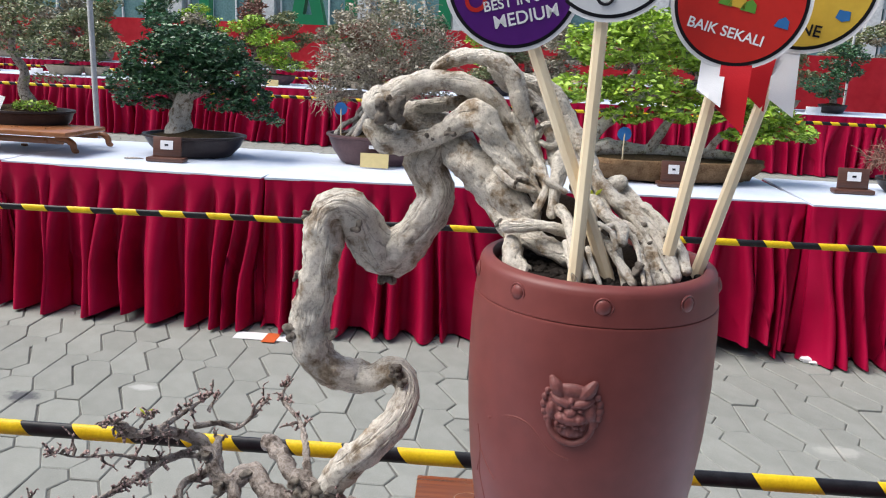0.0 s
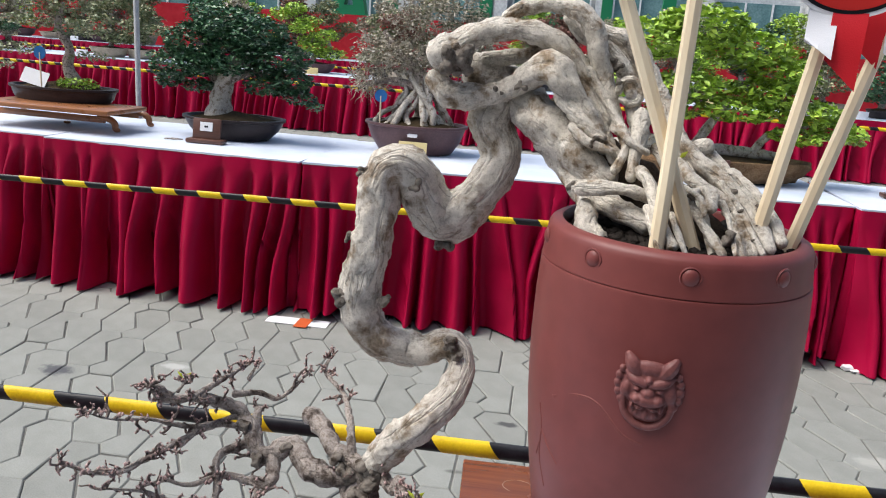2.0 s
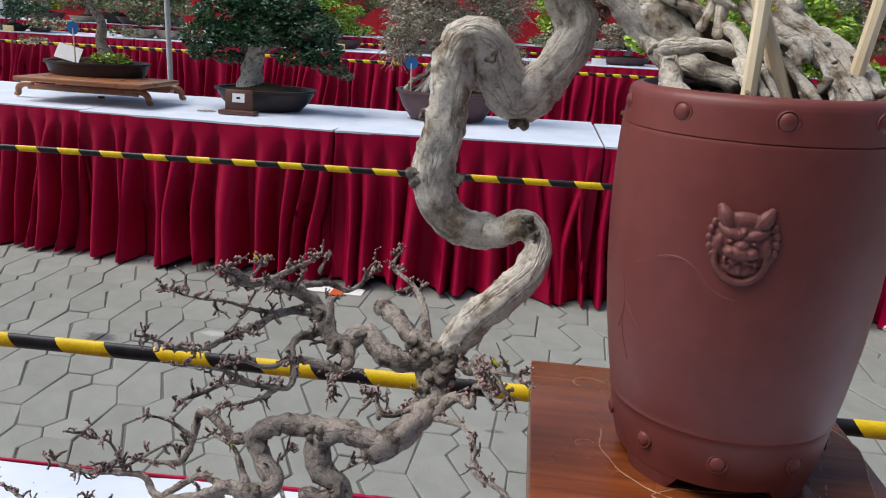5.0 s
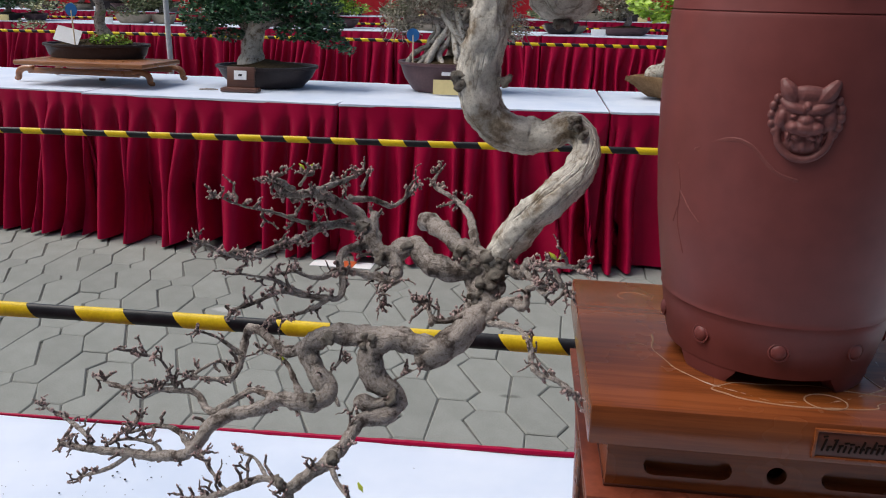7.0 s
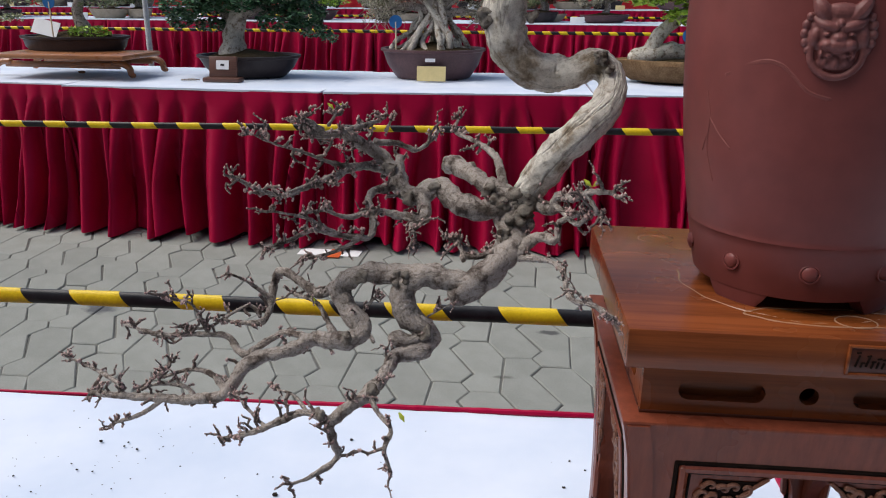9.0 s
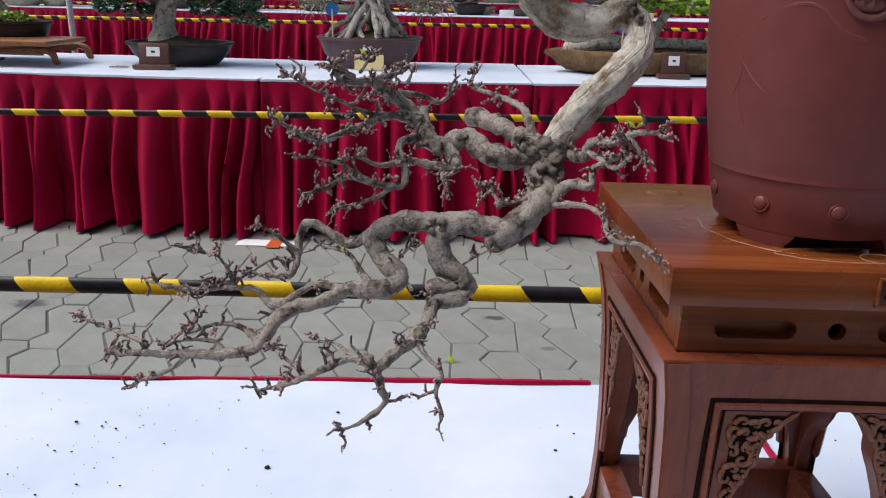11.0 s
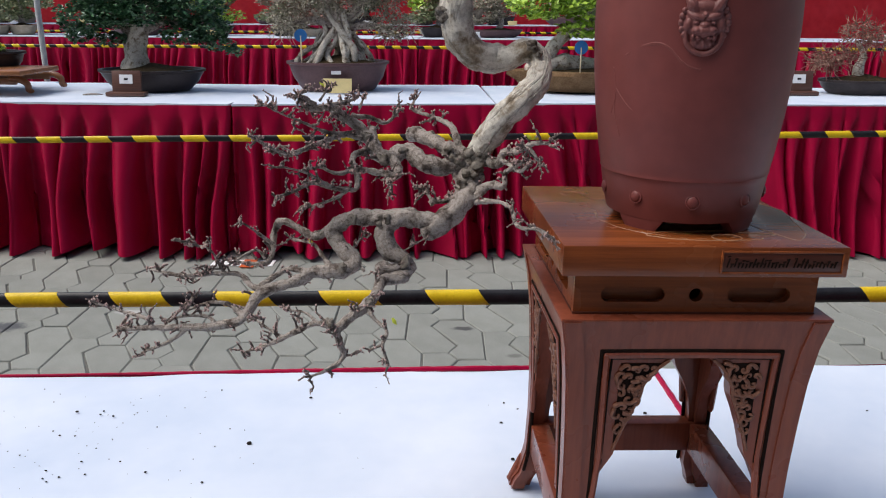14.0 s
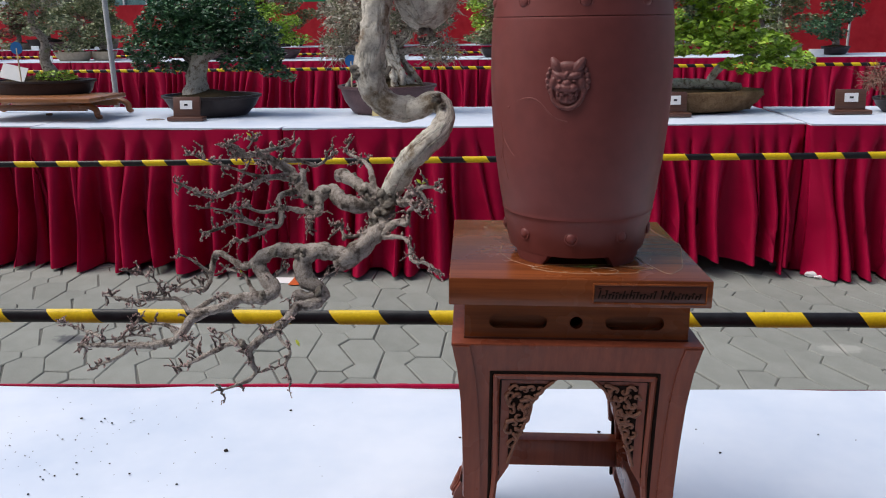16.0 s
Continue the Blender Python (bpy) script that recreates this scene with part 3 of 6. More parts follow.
for x, y in ((-2.42, 0.82), (2.42, 0.84), (-4.62, 2.62), (4.22, 2.66), (-11.0, 10.3), (7.5, 9.6), (-13.5, 15.5), (7.5, 15.4)):
    tape_post(x, y)

# ---- carved plant stand ----
STAND = pose(-0.0108, -0.0027, 0.7495, -0.7, 1.1, 4.7)  # it leans a little on the uneven table
stand = thing("plant_stand", STAND, "varnished red-brown carved wooden plant stand with a wet top", "stand")
HW, HD = 0.1033, 0.1020  # half width and half depth of the top slab


def flare(z):
    """Half width of the stand's body at height z above the table."""
    return float(np.interp(z, [0.0, 0.010, 0.022, 0.05, 0.09, 0.13, 0.17, 0.205, 0.235, 0.252, 0.259], [0.1035, 0.1015, 0.096, 0.0905, 0.0893, 0.0898, 0.0912, 0.0930, 0.0960, 0.0992, 0.1005]))


def inner(z):
    """Where the leg's inner edge stands at height z."""
    return float(np.interp(z, [0.0, 0.012, 0.03, 0.09, 0.112, 0.128, 0.143, 0.150, 0.165, 0.180, 0.190, 0.197, 0.203, 0.212, 0.2185, 0.2295], [0.082, 0.079, 0.072, 0.070, 0.067, 0.060, 0.0515, 0.0500, 0.0455, 0.040, 0.0355, 0.0330, 0.0335, 0.0285, 0.0240, 0.0115]))


def side_panel(m, sx):
    """One face of the body: two legs, the arched opening between them and the band above."""
    bm = bmesh.new()
    T = 0.013
    zs = list(np.linspace(0, 0.2295, 46))
    def loft(cols):
        g = []
        for z, xs in cols:
            D = flare(z)
            g.append([[bm.verts.new(m @ Vector((x * sx, -D + w, z))) for w in (0, T)] for x in xs])
        n = len(g[0])
        for i in range(len(g) - 1):
            for k in range(n - 1):
                a, b, c, d = g[i][k], g[i][k + 1], g[i + 1][k + 1], g[i + 1][k]
                bm.faces.new((a[0], b[0], c[0], d[0]))
                bm.faces.new((d[1], c[1], b[1], a[1]))
            for k in (0, n - 1):
                bm.faces.new((g[i][k][0], g[i + 1][k][0], g[i + 1][k][1], g[i][k][1]))
        for i in (0, len(g) - 1):
            for k in range(n - 1):
                bm.faces.new((g[i][k][0], g[i][k + 1][0], g[i][k + 1][1], g[i][k][1]))
    for s in (-1, 1):
        loft([(z, [s * (inner(z) * (1 - u) + (flare(z) - 0.0004) * u) for u in (0, 0.3, 0.7, 1)]) for z in zs])
    loft([(z, [(flare(z) - 0.0004) * u for u in (-1, -0.7, -0.35, 0, 0.35, 0.7, 1)]) for z in np.linspace(0.2295, 0.259, 6)])
    bmesh.ops.recalc_face_normals(bm, faces=bm.faces[:])
    return bm


def ribbon_line(pts, r, m, sx, off):
    """A thin moulding laid on the panel's face along (x, z) points."""
    bm = bmesh.new()
    for p, q in zip(pts, pts[1:]):
        n = 8
        tube([tuple(m @ Vector(((p[0] + (q[0] - p[0]) * k / n) * sx, -flare(p[1] + (q[1] - p[1]) * k / n) - off, p[1] + (q[1] - p[1]) * k / n))) + (r,) for k in range(n + 1)], 6, 0.0, step=0.006, bm=bm)
    return bm


SPIRAL = [(0.0075 * (1 - 0.16 * k) * math.cos(0.95 * k), 0.0075 * (1 - 0.16 * k) * math.sin(0.95 * k)) for k in range(6)]
for i in range(4):
    m = pose(0, 0, 0, 0, 0, 90 * i) @ Matrix.Diagonal((1.004, 0.985, 0.976, 1))
    sx = 1.0
    part("side_frame", side_panel(m, sx), WOOD_BODY, stand)
    for s in (-1, 1):
        # raised inner frame; black lines on the face paint in the grooves' shade
        part("groove", ribbon_line([(s * 0.0705, 0.03), (s * 0.0675, 0.12), (s * 0.0678, 0.234), (0, 0.2345)], 0.0017, m, sx, -0.0004), WOOD_BLACK, stand, "black line painted in as groove shade")
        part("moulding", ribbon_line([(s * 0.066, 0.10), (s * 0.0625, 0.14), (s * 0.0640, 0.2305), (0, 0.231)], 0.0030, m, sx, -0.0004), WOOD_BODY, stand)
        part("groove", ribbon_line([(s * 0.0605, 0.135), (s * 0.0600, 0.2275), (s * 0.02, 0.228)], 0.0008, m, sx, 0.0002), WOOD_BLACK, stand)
        # carved bracket: black plate paints in the shade between raised scrolls
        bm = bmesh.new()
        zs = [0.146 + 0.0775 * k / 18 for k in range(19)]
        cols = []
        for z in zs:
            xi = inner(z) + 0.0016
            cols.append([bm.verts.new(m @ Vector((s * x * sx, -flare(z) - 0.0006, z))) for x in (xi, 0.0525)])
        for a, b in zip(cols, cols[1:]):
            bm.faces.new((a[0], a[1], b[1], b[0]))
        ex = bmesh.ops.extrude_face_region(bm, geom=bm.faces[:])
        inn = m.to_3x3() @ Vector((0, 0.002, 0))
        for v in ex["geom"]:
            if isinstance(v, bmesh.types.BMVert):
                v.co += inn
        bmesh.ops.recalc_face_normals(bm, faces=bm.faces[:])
        part("carving_ground", bm, WOOD_BLACK, stand, "black plate painted in as shade behind the carving", smooth=False)
        carve = bmesh.new()
        def scroll(cx, cz, k, turn, flip=1, r=0.0016):
            pts = [(s * (cx + flip * k * (x * math.cos(turn) - y * math.sin(turn))), cz + k * (x * math.sin(turn) + y * math.cos(turn))) for x, y in SPIRAL]
            tube([tuple(m @ Vector((x * sx, -flare(z) - 0.0010, z))) + (r * (1 - 0.08 * j),) for j, (x, z) in enumerate(pts)], 6, 0.1, 300, step=0.0016, bm=carve)
        crng = np.random.default_rng(30 + 2 * i + s)
        z0 = 0.151
        while z0 < 0.221:
            x0 = inner(z0) + 0.0045
            while x0 < 0.0515:
                scroll(x0 + 0.0006 * crng.normal(), z0 + 0.0008 * crng.normal(), 0.50 + 0.30 * crng.random(), 6.3 * crng.random(), 1 if crng.random() > 0.5 else -1, 0.0015 + 0.0006 * crng.random())
                x0 += 0.0062
            z0 += 0.0068
        tube([tuple(m @ Vector((s * (inner(z) + 0.0018) * sx, -flare(z) - 0.0009, z))) + (0.0013,) for z in np.linspace(0.147, 0.226, 24)], 6, 0.25, 300, step=0.002, bm=carve)
        part("carving", carve, WOOD_CARVE, stand, "raised scroll carving in worn brown wood")
        # scrolled foot toe
        part("foot_scroll", tube([tuple(m @ Vector((s * 0.090, -flare(0.03) - 0.0002, 0.035))) + (0.002,), tuple(m @ Vector((s * 0.092, -flare(0.016) - 0.001, 0.016))) + (0.004,), tuple(m @ Vector((s * 0.094, -flare(0.008) - 0.001, 0.006))) + (0.0045,)], 8, 0.1), WOOD_BODY, stand)
part("body_top", boxed(-0.1010, 0.1010, -0.0995, 0.0995, 0.2526, 0.2552, 0.0006), WOOD_BODY, stand)
for x0, x1, y0, y1 in ((-0.08, 0.08, 0.070, 0.088), (-0.08, 0.08, -0.088, -0.070), (-0.088, -0.070, -0.07, 0.07), (0.070, 0.088, -0.07, 0.07)):
    part("stretcher", boxed(x0, x1, y0, y1, 0.050, 0.080, 0.001), WOOD_BODY, stand)
# pierced apron
def stadium(cx, cy, hx, r, n=7):
    return [(cx + hx - r + r * math.cos(a), cy + r * math.sin(a)) for a in np.linspace(-math.pi / 2, math.pi / 2, n)] + [(cx - hx + r + r * math.cos(a), cy + r * math.sin(a)) for a in np.linspace(math.pi / 2, 1.5 * math.pi, n)]
def circle(cx, cy, r, n=18):
    return [(cx + r * math.cos(2 * math.pi * k / n), cy + r * math.sin(2 * math.pi * k / n)) for k in range(n)]
for i in range(4):
    w, d = (0.0905, 0.0879) if i % 2 == 0 else (0.0879 - 0.0075, 0.0905)
    pm = pose(0, 0, 0, 0, 0, 90 * i) @ pose(0, -d, 0.2552, 90, 0, 0)
    outer = [(-w, 0), (w, 0), (w, 0.0334), (-w, 0.0334)]
    k = w / 0.0895
    bm = plate(outer, [stadium(-0.0465 * k, 0.0150, 0.0237, 0.0058), stadium(0.0465 * k, 0.0150, 0.0237, 0.0058), circle(0, 0.0148, 0.0053)], -0.007, pm)
    part("apron", bm, WOOD_TOP, stand, "orange-brown apron pierced by slots and a round hole", smooth=False)
    for s in (-1, 1):
        part("slot_backing", boxed(-0.027, 0.027, 0, 0.002, 0.004, 0.027, m=pose(0, 0, 0, 0, 0, 90 * i) @ pose(s * 0.047 * k, -d + 0.0072, 0.2552)), WOOD_TOP, stand)
    # dark strip stands in for the shadow gap between apron and body
    part("bead", boxed(-w - 0.0006, w + 0.0006, -0.0006, 0.004, 0.0, 0.0018, 0.0005, m=pose(0, 0, 0, 0, 0, 90 * i) @ pose(0, -d, 0.2552)), WOOD_PLAQUE, stand)
slab = part("top_slab", boxed(-HW, HW, -HD, HD, 0.2884, 0.3110, 0.0013), WOOD_TOP, stand, "wet orange-brown varnished top slab")
part("plaque", boxed(0.010, 0.0985, -HD - 0.0008, -HD + 0.002, 0.2920, 0.3075, 0.0006), WOOD_PLAQUE, slab, "dark carved name plaque")
for a in ((0.0095, 0.099, 0.3068, 0.3083), (0.0095, 0.099, 0.2912, 0.2927), (0.0095, 0.011, 0.2915, 0.3080), (0.0975, 0.099, 0.2915, 0.3080)):
    part("plaque_edge", boxed(a[0], a[1], -HD - 0.0016, -HD + 0.001, a[2], a[3], 0.0003), WOOD_TOP, slab)
xs = 0.0140
rng = np.random.default_rng(4)
while xs < 0.094:
    hgt = 0.0030 + 0.0045 * rng.random() ** 2
    if not 0.058 < xs < 0.0625:
        part("lettering", boxed(-0.0005, 0.0005, -HD - 0.0014, -HD, 0, hgt, 0.0002, m=pose(xs, 0, 0.2967 - 0.0012 * rng.random(), 0, 14, 0)), WOOD_BLACK, slab)
        part("lettering", boxed(0, 0.0024, -HD - 0.0013, -HD, 0, 0.0009, 0.0002, m=pose(xs, 0, 0.2967 + hgt * rng.random(), 0, -10, 0)), WOOD_BLACK, slab)
    xs += 0.0027
# water left on the slab
def puddle(cx, cy, rx, ry, seed):
    bm = bmesh.new()
    n = 40
    ring = [bm.verts.new((cx + rx * (1 + 0.35 * noise.noise(Vector((math.cos(a) * 1.6, math.sin(a) * 1.6, seed)))) * math.cos(a), cy + ry * (1 + 0.35 * noise.noise(Vector((math.cos(a) * 1.6 + 4, math.sin(a) * 1.6, seed)))) * math.sin(a), 0.31104)) for a in np.linspace(0, 2 * math.pi, n, endpoint=False)]
    inn = [bm.verts.new(((v.co.x - cx) * 0.93 + cx, (v.co.y - cy) * 0.93 + cy, 0.31128)) for v in ring]
    for k in range(n):
        bm.faces.new((ring[k], ring[(k + 1) % n], inn[(k + 1) % n], inn[k]))
    bm.faces.new(inn)
    return bm
for a in ((0.074, 0.010, 0.024, 0.082, 4), (0.012, -0.072, 0.046, 0.014, 2)):
    bm = puddle(*a)
    rim = [v.co.copy() for v in bm.verts[:40]] if not bm.verts.ensure_lookup_table() else []
    part("water_film", bm, WOOD_WET, slab, "thin shiny film of water")
    # the rim's pale colour stands in for the glint on the water
    part("water_edge", tube([(*p.xy, 0.3110, 0.0004 + 0.0004 * abs(noise.noise(p * 90))) for p in rim + rim[:1]], 6, 0.4, 300, step=0.003), WATER_EDGE, slab, "pale glint painted along the edge of the water film")

# small water ring, its glint put into the pale colour
part("water_edge", tube([(0.022 + 0.011 * math.cos(a), -0.078 + 0.009 * math.sin(a), 0.3113, 0.0004) for a in np.linspace(0, 2 * math.pi, 25)], 6, 0.4, 300, step=0.003), WATER_EDGE, slab, "water ring with its glint painted pale")

# chalky line that the water left round the pot
part("water_mark", tube([(0.0055 + (0.066 + 0.005 * noise.noise(Vector((3 * math.cos(a), 3 * math.sin(a), 8)))) * math.cos(a), -0.0156 + (0.0655 + 0.006 * noise.noise(Vector((3 * math.cos(a), 3 * math.sin(a), 2)))) * math.sin(a), 0.3107, 0.0005 + 0.0006 * abs(noise.noise(Vector((7 * a, 0, 1))))) for a in np.linspace(math.radians(165), math.radians(385), 60)], 6, 0.5, 300, step=0.002), WATER_EDGE, slab, "pale chalky water line")
for cx, cy, r in ((-0.062, 0.070, 0.011), (-0.070, -0.020, 0.006)):
    part("water_mark", tube([(cx + r * math.cos(a), cy + 0.8 * r * math.sin(a), 0.3108, 0.0004) for a in np.linspace(0.3, 4.2, 20)], 6, 0.5, 300, step=0.002), WATER_EDGE, slab, "pale chalky water line")

# ---- tall clay pot ----
POT = pose(0.002, -0.014, 1.0608, 0, 0, 0) @ Matrix.Diagonal((1, 1, 1.0148, 1))
pot = thing("bonsai_pot", POT, "tall barrel-shaped red-brown clay pot with studs and lion mask", "pot")
prof = [(0.050, 0.0095), (0.0575, 0.0095), (0.0592, 0.016), (0.0612, 0.026), (0.0628, 0.036), (0.0634, 0.0405), (0.0641, 0.0412), (0.0640, 0.0426), (0.0640, 0.0435)]
prof += [(float(np.interp(z, [0.0435, 0.056, 0.086, 0.116, 0.146, 0.176, 0.193], [0.0640, 0.0662, 0.0704, 0.0730, 0.0743, 0.0739, 0.0729])), z) for z in np.linspace(0.045, 0.193, 24)]
prof += [(0.0728, 0.1950), (0.0726, 0.1956), (0.0718, 0.1959), (0.0718, 0.1962), (0.0724, 0.1965), (0.0721, 0.1990), (0.0713, 0.2055), (0.0707, 0.2110), (0.0701, 0.2136), (0.0690, 0.2152), (0.0665, 0.2166), (0.0632, 0.2168), (0.0620, 0.2150), (0.0616, 0.205), (0.062, 0.19)]
part("body", revolve(prof, 96), CLAY, pot)
for k in range(4):
    bm = bmesh.new()
    a0 = math.radians(-90 + 90 * k + 45)
    g = []
    for j in range(13):
        a = a0 + math.radians(-19 + 38 * j / 12)
        low = 0.0 if 2 <= j <= 10 else (0.004 if j in (1, 11) else 0.008)
        g.append([bm.verts.new((r * math.cos(a), r * math.sin(a), z)) for r, z in ((0.0572, 0.0105), (0.0566, 0.004 if low < 0.004 else low), (0.0556, low), (0.046, low), (0.046, 0.0105))])
    for p, q in zip(g, g[1:]):
        for i in range(4):
            bm.faces.new((p[i], p[i + 1], q[i + 1], q[i]))
    bm.faces.new(g[0][::-1]); bm.faces.new(g[-1])
    bmesh.ops.recalc_face_normals(bm, faces=bm.faces[:])
    part("foot", bm, CLAY, pot)
for z, r, off in ((0.2068, 0.0708, -0.5), (0.0262, 0.0613, -6.0)):
    for k in range(9):
        a = math.radians(-90 + off + 40 * k)
        bm = bmesh.new()
        rot = Matrix.Rotation(a, 4, "Z")
        ball(bm, rot @ Vector((r - 0.0002, 0, z)), 0.0024, 0.0044, 0.0044, 14, rot)
        tube([tuple(rot @ Vector((r + 0.0001, 0.0052 * math.cos(q), z + 0.0052 * math.sin(q)))) + (0.0007,) for q in np.linspace(0, 2 * math.pi, 13)], 5, 0, step=0.0015, bm=bm)
        part("stud", bm, CLAY, pot)
# soil
bm = revolve([(0.001, 0.196), (0.0614, 0.196), (0.0614, 0.2085), (0.05, 0.211), (0.03, 0.214), (0.001, 0.215)], 40)
part("soil", bm, SOIL, pot, "dark crumbly potting soil")
bm = bmesh.new()
rng = np.random.default_rng(12)
for _ in range(900):
    a, r = rng.random() * 6.28, 0.0590 * math.sqrt(rng.random())
    s = 0.0012 + 0.0028 * rng.random() ** 2
    q = bmesh.ops.create_icosphere(bm, subdivisions=1, radius=s)
    for v in q["verts"]:
        v.co = Vector((v.co.x * (0.7 + 0.6 * rng.random()), v.co.y * (0.7 + 0.6 * rng.random()), v.co.z * 0.8)) + Vector((r * math.cos(a), r * math.sin(a), 0.2145 - 0.085 * r + 0.5 * s))
part("soil_grit", bm, SOIL, pot, "coarse black soil grains")["kind"] = "stuff"
# lion mask with a ring: one relief
bm = bmesh.new()
lm = Matrix.Rotation(math.radians(-100), 4, "Z")
def on_pot(u, v, out=0.0):
    """A place on the pot's wall, u and v in millimetres from the mask's middle."""
    return lm @ Matrix.Rotation(0.92 * u / 73.8, 4, "Z") @ Vector((0.0734 + out, 0, 0.1495 + 0.00093 * v))
def blob(u, v, ru, rv, d, tilt=0.0, seg=14):
    ball(bm, on_pot(u, v), d * 0.001, ru * 0.001, rv * 0.001, seg, lm @ Matrix.Rotation(u / 73.8, 4, "Z") @ Matrix.Rotation(math.radians(tilt), 4, "X"))
def ridge(pts):
    tube([tuple(on_pot(u, v, 0.001 * o)) + (0.001 * r,) for u, v, o, r in pts], 9, 0.05, 200, step=0.0012, bm=bm)
blob(0, 2, 13.0, 13.0, 3.4)
blob(0, 11.5, 10.0, 4.5, 3.6)
blob(0, -4.6, 9.2, 4.4, 6.6)
blob(0, -12.5, 8.5, 5.0, 2.6)
blob(0, -1.0, 4.6, 3.6, 6.4)
blob(0, 6.2, 2.4, 2.4, 6.0)
blob(0, -13.5, 2.2, 3.4, 3.8)
for s in (-1, 1):
    ridge([(s * 6.8, 9.5, 0.6, 3.4), (s * 9.2, 12.8, 0.9, 4.2), (s * 11.2, 15.6, 0.6, 3.4), (s * 12.2, 17.0, 0.2, 2.4)])
    ridge([(s * 2.0, 9.6, 1.6, 1.5), (s * 6.0, 10.2, 1.6, 1.5), (s * 10.5, 11.4, 1.0, 1.4), (s * 13.0, 13.5, 0.3, 1.0)])
    ridge([(s * 1.8, 3.8, 3.0, 2.0), (s * 5.0, 5.0, 3.2, 2.3), (s * 8.8, 5.6, 2.4, 2.2), (s * 11.6, 8.0, 1.0, 1.5)])
    blob(s * 5.6, 0.9, 2.3, 1.5, 5.2)
    blob(s * 5.0, -4.4, 4.2, 3.2, 6.6)
    blob(s * 11.2, -0.6, 3.4, 5.6, 4.2, s * 12)
    for u, v, a in ((14.6, 9.2, 1.9), (16.0, 5.2, 2.2), (16.4, 0.8, 2.3), (15.8, -3.6, 2.2), (14.2, -7.4, 1.9)):
        blob(s * u, v, a, a * 1.15, 2.8)
    blob(s * 3.6, -9.3, 2.4, 1.6, 5.0)
    blob(s * 7.4, -9.0, 1.5, 2.6, 4.6)
    blob(s * 5.0, -13.0, 2.0, 2.4, 3.2)
ridge([(12.8 * math.sin(a), -8.2 - 12.6 * math.cos(a), 1.0, 1.8) for a in np.linspace(-1.85, 1.85, 23)])
lion = part("lion_mask", bm, CLAY_IN, pot, "moulded lion mask holding a ring")
rm = lion.modifiers.new("fuse", "REMESH")
rm.mode, rm.voxel_size, rm.use_smooth_shade = "VOXEL", 0.00042, True
# scratches on the clay
def scratch(pts, r=0.0007):
    lmz = []
    for a, z in pts:
        rr = float(np.interp(z, [0.0435, 0.056, 0.086, 0.116, 0.146, 0.176, 0.193], [0.0640, 0.0662, 0.0704, 0.0730, 0.0743, 0.0739, 0.0729])) + 0.0004 - r
        lmz.append((rr * math.cos(math.radians(a)), rr * math.sin(math.radians(a)), z, r))
    part("scratch", tube(lmz, 8, 0.06, 300, step=0.002), SCRATCH, pot, "pale scratch in the clay")
scratch([(-142, 0.128), (-128, 0.136), (-118, 0.135), (-108, 0.123), (-100, 0.120)], 0.0018)
scratch([(-152, 0.118), (-150, 0.105), (-152, 0.088), (-148, 0.070)])
scratch([(-150, 0.104), (-144, 0.096), (-138, 0.090)])
scratch([(-151, 0.098), (-155, 0.086)])

# ---- the cascade bonsai ----
tree = thing("cascade_bonsai", Matrix(), "leafless cascade bonsai with thick grey twisted trunk, in clay pot", "bonsai tree")
FINE = []


def limb(name, pts):
    r = max(p[3] for p in pts)
    big = r > 0.009
    seg = 56 if name == "trunk" else 22 if big else (14 if r > 0.005 else 9)
    part(name, tube(smooth_path(pts, 0.008) if name == "trunk" else pts, seg, 0.20 if name == "trunk" else 0.42, 75 if name == "trunk" else (130 if r > 0.005 else 210), 0.0 if not big else 0.09, step=0.0022 if name == "trunk" else None, seed=len(FINE) * 1.7, scaly=0.10 if name == "trunk" else 0.10), BARK if name == "trunk" else BARK_DARK, tree, sharp=150)
    FINE.append(pts)


ROOTS = []


def root(name, pts):
    ROOTS.append(pts)
    r = max(p[3] for p in pts)
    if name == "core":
        # dark core is added; soil and crevice shade are put in its colour
        part("root_core", tube(pts, 18, 0.3, 60, 0.07), CREVICE, tree, "dark core added behind the roots, coloured as soil and crevice shade")
    else:
        part("root", tube(pts, 22, 0.26, 120, 0.10, step=0.0026, seed=r * 999, scaly=0.17), BARK_ROOT, tree, sharp=150)


